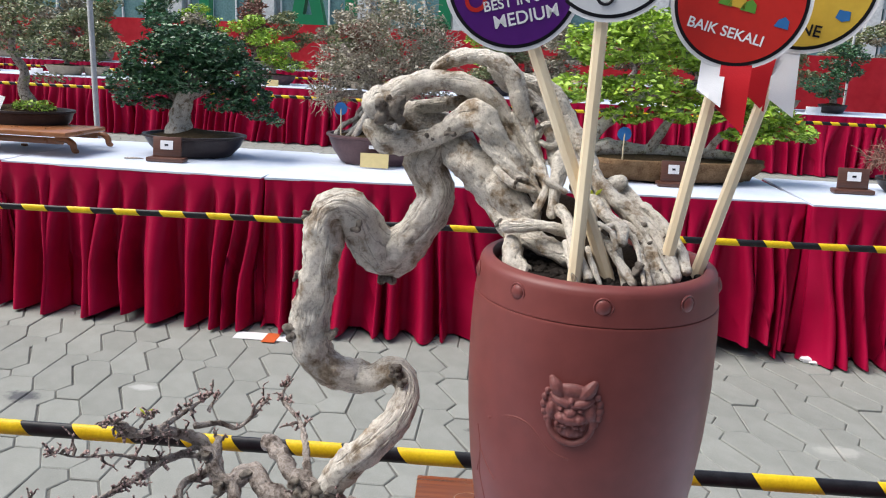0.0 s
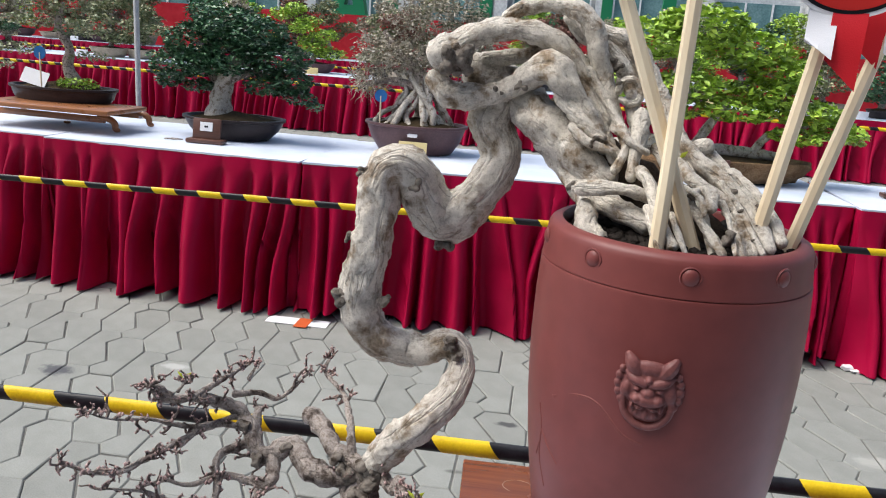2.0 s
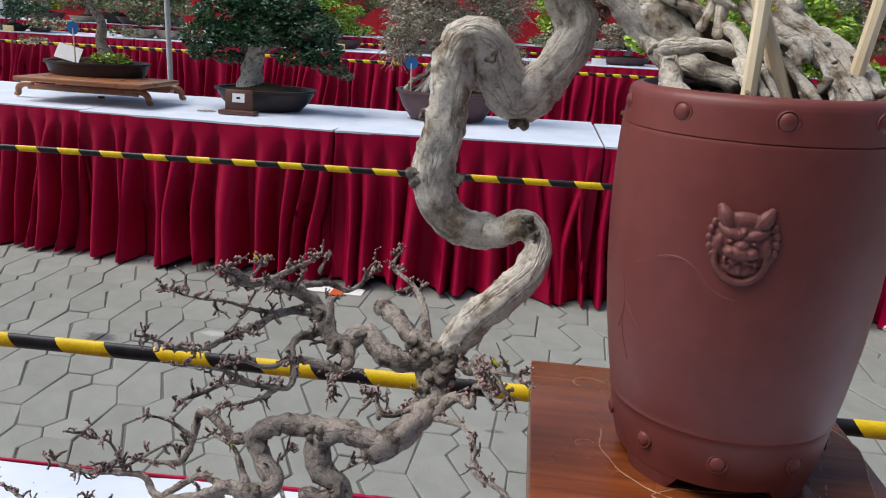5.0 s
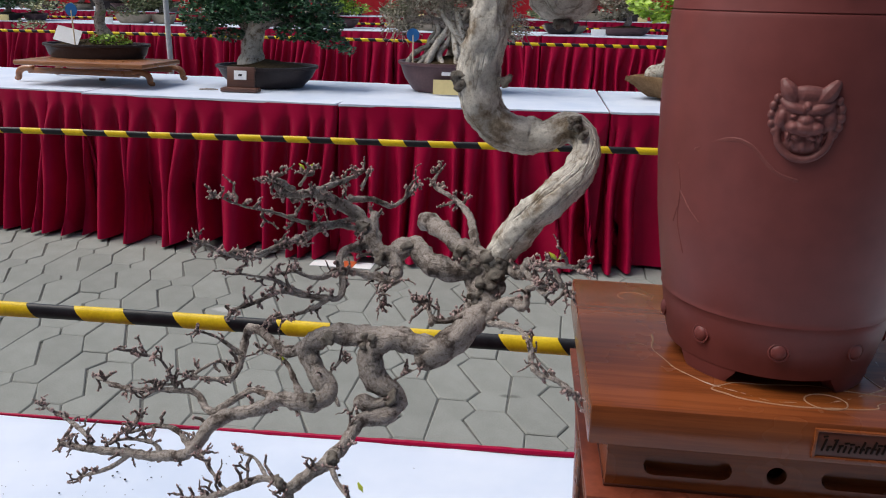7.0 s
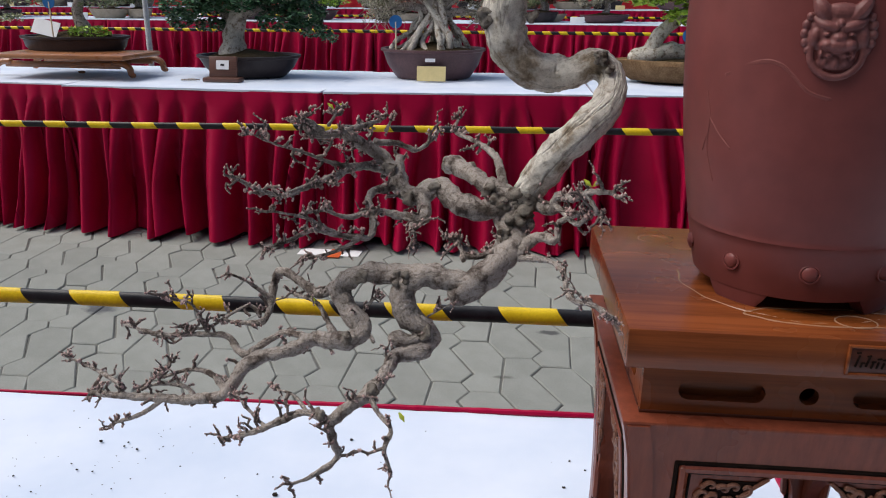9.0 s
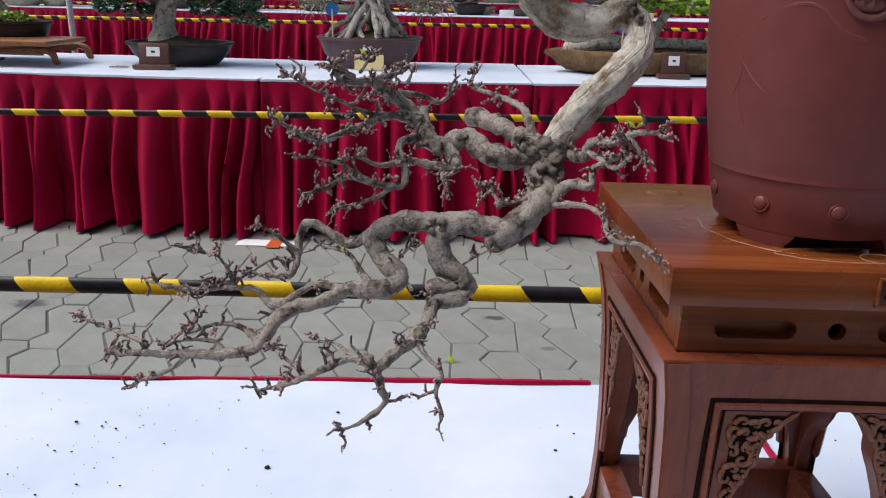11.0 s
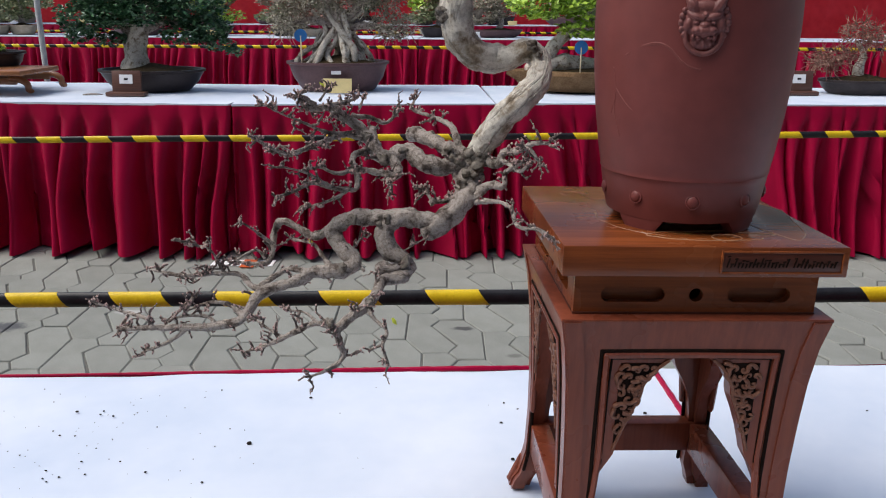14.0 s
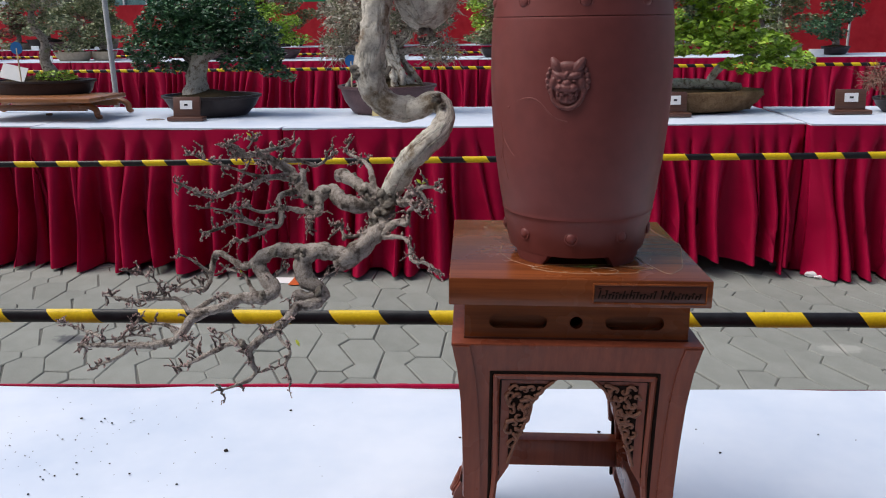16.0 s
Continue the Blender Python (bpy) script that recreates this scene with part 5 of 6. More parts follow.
root("root", [(-0.0698, 0.0200, 1.3880, 0.0032), (-0.0566, 0.0160, 1.3750, 0.0035), (-0.0465, 0.0180, 1.3788, 0.0031), (-0.0334, 0.0180, 1.3656, 0.0035), (-0.0269, 0.0180, 1.3485, 0.0035)])
root("root", [(-0.0694, -0.0060, 1.3453, 0.0041), (-0.0582, -0.0121, 1.3348, 0.0041), (-0.0457, -0.0162, 1.3242, 0.0037), (-0.0335, -0.0197, 1.3171, 0.0025)])
root("root", [(-0.0612, -0.0147, 1.3299, 0.0024), (-0.0521, -0.0211, 1.3229, 0.0025), (-0.0386, -0.0220, 1.3195, 0.0020)])
root("root", [(-0.0683, 0.0100, 1.3713, 0.0042), (-0.0566, 0.0060, 1.3516, 0.0042), (-0.0446, -0.0027, 1.3291, 0.0041), (-0.0367, -0.0169, 1.3147, 0.0031)])
root("root", [(0.0010, -0.0287, 1.2924, 0.0022), (0.0059, -0.0398, 1.2820, 0.0022), (0.0091, -0.0500, 1.2734, 0.0021)])
root("root", [(0.0183, -0.0420, 1.3000, 0.0019), (0.0242, -0.0544, 1.2888, 0.0018), (0.0270, -0.0640, 1.2788, 0.0018)])
root("root", [(0.0071, -0.0391, 1.3051, 0.0019), (0.0016, -0.0423, 1.3038, 0.0021), (0.0000, -0.0440, 1.2992, 0.0019)])
root("root", [(-0.0154, -0.0120, 1.3220, 0.0028), (-0.0051, -0.0262, 1.3083, 0.0030), (-0.0015, -0.0388, 1.2946, 0.0027), (0.0005, -0.0478, 1.2837, 0.0024)])
root("root", [(-0.0345, -0.0127, 1.3312, 0.0030), (-0.0321, -0.0212, 1.3208, 0.0025), (-0.0363, -0.0278, 1.3100, 0.0025)])
root("root", [(-0.0032, -0.0040, 1.3214, 0.0023), (0.0050, -0.0210, 1.3096, 0.0025), (0.0096, -0.0388, 1.2953, 0.0024), (0.0127, -0.0525, 1.2826, 0.0021), (0.0140, -0.0580, 1.2761, 0.0018)])
root("root", [(0.0193, -0.0254, 1.3080, 0.0019), (0.0287, -0.0368, 1.2962, 0.0019), (0.0351, -0.0491, 1.2850, 0.0017), (0.0387, -0.0560, 1.2790, 0.0016)])
root("root", [(-0.0192, -0.0448, 1.2948, 0.0019), (-0.0158, -0.0577, 1.2852, 0.0018), (-0.0129, -0.0640, 1.2775, 0.0016)])
root("root", [(0.0311, -0.0239, 1.3051, 0.0017), (0.0388, -0.0328, 1.2959, 0.0018), (0.0420, -0.0438, 1.2857, 0.0016), (0.0441, -0.0506, 1.2795, 0.0016)])
root("root", [(-0.0395, -0.0167, 1.3314, 0.0020), (-0.0291, -0.0231, 1.3247, 0.0021), (-0.0206, -0.0244, 1.3204, 0.0017)])
root("root", [(-0.0199, 0.0100, 1.3462, 0.0024), (-0.0124, -0.0027, 1.3310, 0.0026), (-0.0070, -0.0144, 1.3195, 0.0020)])
root("root", [(-0.0553, 0.0040, 1.3604, 0.0024), (-0.0439, -0.0009, 1.3444, 0.0026), (-0.0345, -0.0107, 1.3309, 0.0025)])
root("root", [(-0.0939, 0.0180, 1.3767, 0.0032), (-0.0752, 0.0140, 1.3639, 0.0035), (-0.0617, 0.0100, 1.3475, 0.0032)])
root("root", [(-0.1148, 0.0180, 1.3617, 0.0046), (-0.0969, 0.0180, 1.3643, 0.0043), (-0.0808, 0.0160, 1.3676, 0.0039)])
root("root", [(-0.0011, -0.0419, 1.3068, 0.0013), (0.0066, -0.0488, 1.3023, 0.0015), (0.0083, -0.0535, 1.2955, 0.0013)])
root("root", [(-0.0066, -0.0475, 1.2930, 0.0016), (-0.0035, -0.0591, 1.2849, 0.0016), (0.0005, -0.0640, 1.2775, 0.0014)])
root("root", [(0.0204, -0.0495, 1.2954, 0.0012), (0.0223, -0.0591, 1.2867, 0.0012), (0.0237, -0.0660, 1.2798, 0.0012)])
root("root", [(-0.0700, 0.012, 1.3340, 0.0085), (-0.0765, 0.009, 1.3250, 0.0068), (-0.0775, 0.006, 1.3165, 0.0050)])
root("root", [(0.0000, 0.006, 1.3120, 0.0060), (0.0080, 0.006, 1.3190, 0.0055), (0.0135, 0.006, 1.3235, 0.0048)])
root("root", [(-0.0500, -0.030, 1.2900, 0.0045), (-0.0490, -0.034, 1.2820, 0.0062), (-0.0455, -0.038, 1.2760, 0.0070), (-0.0420, -0.042, 1.2720, 0.0060)])
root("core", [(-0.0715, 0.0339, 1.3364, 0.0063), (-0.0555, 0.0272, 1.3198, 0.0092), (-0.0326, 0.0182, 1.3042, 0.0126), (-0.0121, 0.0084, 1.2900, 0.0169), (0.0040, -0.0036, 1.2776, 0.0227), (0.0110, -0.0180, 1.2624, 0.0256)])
KNOTS = [(-0.1313, 0.012, 1.2517, 0.0055, 0, -1), (-0.1829, -0.013, 1.2545, 0.0031, -1, 0), (-0.1848, -0.012, 1.2152, 0.0062, -1, 0), (-0.1618, -0.014, 1.2178, 0.0035, 1, 0), (-0.1788, -0.008, 1.2923, 0.0035, -1, 0), (-0.1199, -0.01, 1.1945, 0.0035, 0, 0), (-0.1478, -0.012, 1.2898, 0.0035, 1, 0), (-0.1282, -0.008, 1.3611, 0.0069, 0, -1), (-0.1255, -0.004, 1.3643, 0.0052, 0, -1), (-0.1692, -0.0276, 1.1104, 0.0059, 0, 0), (-0.176, -0.0286, 1.1075, 0.0052, 0, 0), (-0.1619, -0.0319, 1.1047, 0.0055, 0, 0), (-0.1658, -0.0365, 1.0976, 0.0052, 0, 0), (-0.1578, -0.0289, 1.1112, 0.0042, 0, 0), (-0.1847, -0.024, 1.1139, 0.0042, 0, 0), (-0.1202, -0.011, 1.1925, 0.0035, 0, 0), (-0.1142, -0.0145, 1.1884, 0.0026, 0, 0), (-0.1709, -0.0433, 1.0911, 0.0042, 0, 0), (-0.2291, -0.0706, 1.0707, 0.0045, 0, 0), (-0.2533, -0.0726, 1.0714, 0.0038, 0, 0), (-0.2113, -0.0799, 1.0404, 0.0042, 0, 0), (-0.2572, -0.0939, 1.0397, 0.0038, 0, 0), (-0.2603, -0.1418, 1.0163, 0.0035, 0, 0), (-0.234, -0.1281, 1.0266, 0.0031, 0, 0), (-0.2335, -0.03, 1.109, 0.0038, 0, 0), (-0.2184, -0.018, 1.1121, 0.0035, 0, 0), (-0.2477, -0.0171, 1.1236, 0.0035, 0, 0)]
SPROUTS = [(-0.274, -0.0454, 1.1646, 1), (-0.2146, -0.1379, 1.0139, 2), (-0.1225, -0.0874, 1.1338, 1), (-0.2838, -0.0674, 1.0486, 2), (-0.0033, -0.02, 1.3183, 1)]

# knots and scars on the trunk
def knot(x, y, z, s, nx, nz):
    bm = bmesh.new()
    rng = np.random.default_rng(int(abs(x) * 9999))
    s *= 1.25
    for _ in range(11):
        d = np.clip(rng.normal(size=3), -1.1, 1.1) * s * 0.55
        ball(bm, Vector((x + nx * s * 0.12 + d[0], y + d[1], z + nz * s * 0.12 + d[2])), s * 0.45, s * 0.45, s * 0.4, 8)
    for v in bm.verts:
        v.co += Vector((1, 0, 1)) * 0.25 * s * noise.noise(v.co * 600)
    ob = part("knot", bm, BARK_CRUST, tree, "dark crusted knot")
    rm = ob.modifiers.new("fuse", "REMESH")
    rm.mode, rm.voxel_size, rm.use_smooth_shade = "VOXEL", 0.0009, True
for k in KNOTS:
    knot(*k)
# crumbs of crusted soil and bark lodged on the roots
rng = np.random.default_rng(64)
for pts in ROOTS[:-1]:
    for p in pts[1:-1]:
        if rng.random() < 0.42:
            a = -0.5 - 2.1 * rng.random()
            knot(p[0] + p[3] * 0.8 * math.cos(a), p[1] + p[3] * 0.8 * math.sin(a), p[2] - p[3] * 0.3 * rng.random(), 0.0012 + 0.0024 * rng.random() ** 2, 0, 0)
# short spurs with buds along the fine branches
rng = np.random.default_rng(21)
sv, sf, bv, bf = [], [], [], []
def prism(verts, faces, p, q, r0, r1):
    d = q - p
    a = np.cross(d, (0.31, 0.87, 0.2)); a /= np.linalg.norm(a) + 1e-9
    b = np.cross(d, a); b /= np.linalg.norm(b) + 1e-9
    j = len(verts)
    for o, r in ((p, r0), (q, r1)):
        for k in range(5):
            an = 2 * math.pi * k / 5
            verts.append(tuple(o + r * (a * math.cos(an) + b * math.sin(an))))
    faces.extend((j + k, j + (k + 1) % 5, j + 5 + (k + 1) % 5, j + 5 + k) for k in range(5))
    faces.append(tuple(j + 9 - k for k in range(5)))
def bud(p, s):
    j = len(bv)
    for d in ((1, 0, 0), (-1, 0, 0), (0, 1, 0), (0, -1, 0), (0, 0, 1.3), (0, 0, -1.1)):
        bv.append(tuple(p + s * np.array(d)))
    bf.extend((j + a, j + b, j + c) for a, b, c in ((0, 2, 4), (2, 1, 4), (1, 3, 4), (3, 0, 4), (2, 0, 5), (1, 2, 5), (3, 1, 5), (0, 3, 5)))
def spur(p, d, ln, r, deep):
    q = p
    for s in range(2 + int(3 * rng.random())):
        step = (d + 0.5 * rng.normal(size=3)); step /= np.linalg.norm(step)
        n = q + step * ln / 3
        prism(sv, sf, q, n, r, r * 0.86)
        if rng.random() < 0.8:
            bud(n + rng.normal(size=3) * r * 0.7, r * (0.95 + 0.5 * rng.random()))
        if deep and rng.random() < 0.42:
            spur(n, step + 0.9 * rng.normal(size=3), ln * 0.6, r * 0.75, deep - 1)
        q, r = n, r * 0.88
    bud(q, r * 1.35)
for pts in FINE[1:]:
    path = smooth_path(pts, 0.004)
    rmax = max(p[3] for p in pts)
    for i, q in enumerate(path):
        r = q[3]
        far = i / len(path)
        chance = 0.58 if r < 0.0022 else (0.40 if r < 0.004 else 0.13)
        if rng.random() < chance * (0.5 + far):
            d = rng.normal(size=3); d[1] *= 0.8; d[2] += 0.35; d /= np.linalg.norm(d)
            spur(q[:3] + d * r * 0.7, d, 0.0042 + 0.0110 * rng.random() ** 2, 0.0008 + 0.0005 * rng.random(), 1)
    e = path[-1]
    for _ in range(3):
        d = (path[-1] - path[max(0, len(path) - 4)])[:3]; d = d / (np.linalg.norm(d) + 1e-9) + 0.6 * rng.normal(size=3)
        spur(e[:3], d / np.linalg.norm(d), 0.005 + 0.006 * rng.random(), 0.0010, 1)
data_part("spur_growth", sv, sf, SPUR, tree, "short crooked spur twigs", True)["kind"] = "stuff"
data_part("bud_growth", bv, bf, BUD, tree, "tiny dark buds", True)["kind"] = "stuff"
for x, y, z, a in SPROUTS:
    lv, lf = [], []
    for k in range(2):
        d = np.array((math.cos(a + 2.2 * k), 0.2, 0.5 + 0.4 * k)); d /= np.linalg.norm(d)
        b = np.cross(d, (0, 1, 0.3)); b /= np.linalg.norm(b)
        p = np.array((x, y, z)); j = len(lv)
        s = 0.0052
        lv += [tuple(p), tuple(p + d * s * 0.6 + b * s * 0.28), tuple(p + d * s * 1.25), tuple(p + d * s * 0.6 - b * s * 0.28), tuple(p + d * s * 0.6 + np.cross(d, b) * s * 0.1)]
        lf += [(j, j + 1, j + 4), (j + 1, j + 2, j + 4), (j + 2, j + 3, j + 4), (j + 3, j, j + 4)]
    data_part("sprout", lv, lf, LEAF_LIME, tree, "fresh lime-green sprout")

# ---- award signs on sticks ----
def stick(p, q, r=0.0039):
    n = 5
    pts = [tuple(Vector(p).lerp(Vector(q), k / n)) + (r * (1 - 0.08 * k / n),) for k in range(n + 1)]
    return tube(pts, 8, 0.02, 60, step=0.02, knob=False)


def award(name, foot, neck, centre, rad, colour, spin, label, lines=(), ribbon=False):
    t = thing(name, Matrix(), label, "award sign", "award signs")
    c = Vector(centre)
    e = Vector((-0.03, -0.49, c.z - 0.005))
    top = Vector(neck) + (Vector(neck) - Vector(foot)).normalized() * 0.016
    part("stick", stick(Vector(foot) - (Vector(neck) - Vector(foot)).normalized() * 0.015, top), PALE_WOOD, t, "pale square wooden stick")
    m = Matrix.Translation(c) @ (e - c).to_track_quat("Z", "Y").to_matrix().to_4x4() @ Matrix.Rotation(math.radians(spin), 4, "Z")
    m = Matrix.Translation((e - c).normalized() * 0.0068) @ m
    def disc(name, r, z0, z1, mat, lab=""):
        bm = plate(circle(0, 0, r, 72), [], z1 - z0, m @ Matrix.Translation((0, 0, z0)))
        return part(name, bm, mat, t, lab)
    disc("disc", rad, 0, 0.0012, WHITE, "glossy white-edged disc")
    disc("ring", rad * 0.945, 0.0012, 0.0015, BLACK, "black ring")
    disc("face", rad * 0.895, 0.0015, 0.0019, colour, "printed coloured face")
    for text, size, u, v in lines:
        cu = bpy.data.curves.new("lettering", "FONT")
        cu.body, cu.size, cu.extrude, cu.align_x, cu.offset = text, size, 0.0001, "CENTER", 0.00012
        ob = new("lettering", cu)
        ob.parent = t
        ob.matrix_basis = m @ Matrix.Translation((u, v, 0.0021))
        cu.materials.append(WHITE if colour in (RED, PURPLE) else BLACK)
    mr = m @ Matrix.Rotation(math.radians(-spin), 4, "Z")
    if ribbon:
        for s, mat, w0, ln, sk in ribbon:
            bm = bmesh.new()
            g = []
            for k in range(9):
                f = k / 8
                y = -rad * 0.70 - ln * f
                x = s + sk * f
                z = -0.0012 + 0.009 * f + 0.0025 * f * math.sin(f * 4 + s * 300)
                cut = (0.9 if mat is RED_RIB else 0.7) * w0 if k == 8 else 0
                g.append([bm.verts.new(mr @ Vector((x + w, y + dy, z))) for w, dy in ((-w0, cut), (0, 0), (w0, -cut))])
            for a, b in zip(g, g[1:]):
                for i in range(2):
                    bm.faces.new((a[i], a[i + 1], b[i + 1], b[i]))
            ex = bmesh.ops.extrude_face_region(bm, geom=bm.faces[:])
            for v in ex["geom"]:
                if isinstance(v, bmesh.types.BMVert):
                    v.co += (m.to_3x3() @ Vector((0, 0, -0.0004)))
            bmesh.ops.recalc_face_normals(bm, faces=bm.faces[:])
            part("ribbon", bm, mat, t, "cut ribbon tail")
    return t, m


t, m = award("award_sign", (0.0073, -0.050, 1.2730), (-0.0439, -0.050, 1.401), (-0.0570, -0.048, 1.4345), 0.0362, PURPLE, 14, "purple award disc with white lettering on a pale stick", [("BEST IN SIZE", 0.0072, 0.002, -0.0125), ("MEDIUM", 0.0092, 0.003, -0.0220)])
part("emblem", plate(circle(-0.021, -0.006, 0.0058, 20), [circle(-0.021, -0.006, 0.0036, 20)], 0.0003, m @ Matrix.Translation((0, 0, 0.0019))), RED, t, "small red round emblem")
t, m = award("award_sign", (-0.0135, -0.0600, 1.2745), (-0.0097, -0.0500, 1.4164), (-0.0078, -0.048, 1.4515), 0.0362, SILVER, 0, "silver-white award disc on a pale stick")
part("print", tube([tuple(m @ Vector((-0.001 + 0.0045 * math.cos(a), -0.0225 + 0.005 * math.sin(a), 0.0021))) + (0.0008,) for a in np.linspace(-2.9, 1.2, 12)], 6, 0), BLACK, t)
t, m = award("award_sign", (0.0359, -0.0410, 1.2720), (0.0527, -0.0350, 1.3751), (0.0628, -0.034, 1.4292), 0.0352, RED, -14, "red award disc with white lettering and ribbon tails", [("BAIK SEKALI", 0.0074, -0.002, -0.0190)],
             [(-0.0095, WHITE_RIB, 0.0066, 0.0255, -0.001), (0.0020, RED_RIB, 0.0078, 0.037, -0.001)])
for du, dv, r, mt in ((-0.007, -0.002, 0.0036, GREEN_P), (-0.001, -0.001, 0.0045, GOLD), (0.005, -0.002, 0.004, GREEN_P), (0.0235, -0.0055, 0.0036, BLUE)):
    part("emblem", plate([(du + r * x, dv + r * y) for x, y in ((-1, -0.6), (1, -0.6), (0.8, 0.5), (0.1, 1.0), (-0.7, 0.4))], [], 0.0003, m @ Matrix.Translation((0, 0, 0.0019))), mt, t, "small printed emblem", smooth=False)
t, m = award("award_sign", (0.0579, -0.0248, 1.2725), (0.0855, -0.0200, 1.3819), (0.1010, -0.017, 1.4400), 0.0362, GOLD, -10, "gold award disc with black lettering and ribbon tails", [("INE", 0.0085, 0.007, -0.0255)],
             [(-0.0190, RED_RIB, 0.0100, 0.034, -0.005), (-0.0065, WHITE_RIB, 0.0068, 0.040, 0.001)])
part("emblem", plate([(0.0215 + 0.0036 * x, -0.0120 + 0.0036 * y) for x, y in ((-1, -0.6), (0, -1), (1, -0.6), (0.8, 0.6), (-0.8, 0.6))], [], 0.0003, m @ Matrix.Translation((0, 0, 0.0019))), BLUE, t, "small printed emblem", smooth=False)

# ---- bonsai on the tables behind ----
def oval_pot(parent, w, d, h, mat, flat=0.75, lip=0.012):
    p = [(flat * 0.96, 0.0), (flat, 0.006), ((flat + 1) / 2 + 0.03, h * 0.45), (0.985, h - lip * 1.4), (1.03, h - lip), (1.03, h), (0.95, h), (0.92, h - 0.02)]
    bm = revolve([(r, z) for r, z in p], 40, w / 2, d / 2)
    part("pot", bm, mat, parent)
    bm = revolve([(0.94, h - 0.03), (0.94, h - 0.016), (0.6, h + 0.004), (0.05, h + 0.030)], 32, w / 2, d / 2)
    part("soil", bm, MOSS, parent, "mossy dark soil")
    for sx in (-1, 1):
        for sy in (-1, 1):
            x, y = sx * w * 0.5 * flat * 0.6, sy * d * 0.5 * flat * 0.6
            part("foot", boxed(x - 0.03, x + 0.03, y - 0.02, y + 0.02, -0.001, 0.006), mat, parent)


def number_sign(x, y, z, ang=0.0, w=0.16):
    t = thing("number_sign", pose(x, y, z, 0, 0, ang), "small brown wooden number stand with a white card", "number sign", "number signs")
    part("base", boxed(-w * 0.5, w * 0.5, -0.03, 0.04, 0, 0.022, 0.006), SIGNWOOD, t)
    part("board", boxed(-w * 0.38, w * 0.38, 0.0, 0.018, 0.02, 0.128, 0.004, m=pose(0, 0, 0, -8, 0, 0)), SIGNWOOD, t)
    c = part("card", boxed(-w * 0.17, w * 0.17, -0.004, -0.001, 0.062, 0.108, m=pose(0, 0, 0, -8, 0, 0)), WHITE, t, "white number card", smooth=False)
    part("print", boxed(-w * 0.05, w * 0.05, -0.0055, -0.0045, 0.080, 0.090, m=pose(0, 0, 0, -8, 0, 0)), BLACK, t, smooth=False)


def score_tag(x, y, z, h=0.17, r=0.03):
    t = thing("score_tag", pose(x, y, z), "small round blue tag on a thin stick in the pot", "tag", "score tags")
    part("stick", revolve([(0.004, 0), (0.004, h)], 8), PALE_WOOD, t)
    part("disc", plate(circle(0, 0, r, 24), [], 0.004, pose(0, 0.002, h, 90, 0, 0)), BLUE, t, "blue printed disc")


def crown(parent, cl, n, size, mat, seed, name="crown", label="", shell=0.55, flat=0.35):
    rng = np.random.default_rng(seed)
    v, f = leaves(cl, n, size, rng, flat, shell)
    ob = data_part(name, v, f, mat, parent, label)
    ob["kind"] = "stuff"


def twiggy(parent, cl, n, ln, r, mat, seed, label=""):
    rng = np.random.default_rng(seed)
    v, f = twigs(cl, n, ln, r, rng)
    ob = data_part("twig_tangle", v, f, mat, parent, label)
    ob["kind"] = "stuff"


def bole(parent, pts, mat=BARK, rough=0.22, freq=18, seg=14, ridges=0.1, name="trunk"):
    part(name, tube(pts, seg, rough, freq, ridges, step=0.02), mat, parent, sharp=150)


TZ = 0.7505
# dense dark green tree in an oval pot
b = thing("bonsai", pose(-1.90, 3.82, TZ + 0.001), "dense dark green bonsai in a dark oval pot", "bonsai tree", "bonsai on show")
oval_pot(b, 0.56, 0.40, 0.115, POT_DARK, 0.72)
bole(b, [(-0.09, 0, 0.10, 0.085), (-0.08, 0, 0.17, 0.062), (-0.07, 0.0, 0.26, 0.052), (-0.03, 0, 0.36, 0.045), (0.02, 0, 0.46, 0.03)])
for pts in ([(-0.05, 0, 0.30, 0.03), (0.08, -0.02, 0.36, 0.022), (0.2, -0.03, 0.34, 0.016), (0.38, -0.05, 0.24, 0.01)], [(-0.07, 0, 0.28, 0.028), (-0.18, 0.02, 0.36, 0.02), (-0.3, 0, 0.42, 0.01)], [(-0.02, 0, 0.38, 0.03), (0.1, 0.03, 0.47, 0.02), (0.2, 0, 0.52, 0.01)]):
    bole(b, pts, BARK_DARK, seg=8, ridges=0, name="limb")
CL = [(-0.05, 0, 0.59, 0.20, 0.20, 0.10), (0.14, -0.02, 0.55, 0.18, 0.18, 0.10), (-0.22, 0, 0.50, 0.17, 0.18, 0.10), (0.26, -0.03, 0.44, 0.16, 0.17, 0.09), (-0.32, -0.04, 0.38, 0.14, 0.15, 0.085), (0.05, -0.1, 0.44, 0.18, 0.12, 0.09), (-0.15, -0.1, 0.40, 0.14, 0.12, 0.07), (0.34, -0.06, 0.33, 0.12, 0.13, 0.06), (0.22, -0.08, 0.30, 0.13, 0.11, 0.05), (0.40, -0.08, 0.25, 0.09, 0.09, 0.035), (0.48, -0.08, 0.215, 0.05, 0.06, 0.025), (-0.38, 0, 0.29, 0.07, 0.08, 0.04), (-0.20, 0.0, 0.27, 0.09, 0.08, 0.035)]
crown(b, [(x, y, z, rx * 1.06, ry, rz * 1.1) for x, y, z, rx, ry, rz in CL], 11000, 0.027, LEAF_DARK, 31, label="dense small dark green leaves")
number_sign(-1.935, 3.535, TZ, 0, 0.20)
# tree on an orange-brown low stand
t = thing("low_stand", pose(-2.88, 3.78, TZ, 0, 0, -3), "orange-brown low wooden stand with scrolled feet", "stand")
part("top", boxed(-0.40, 0.38, -0.17, 0.20, 0.075, 0.100, 0.006), STANDWOOD, t)
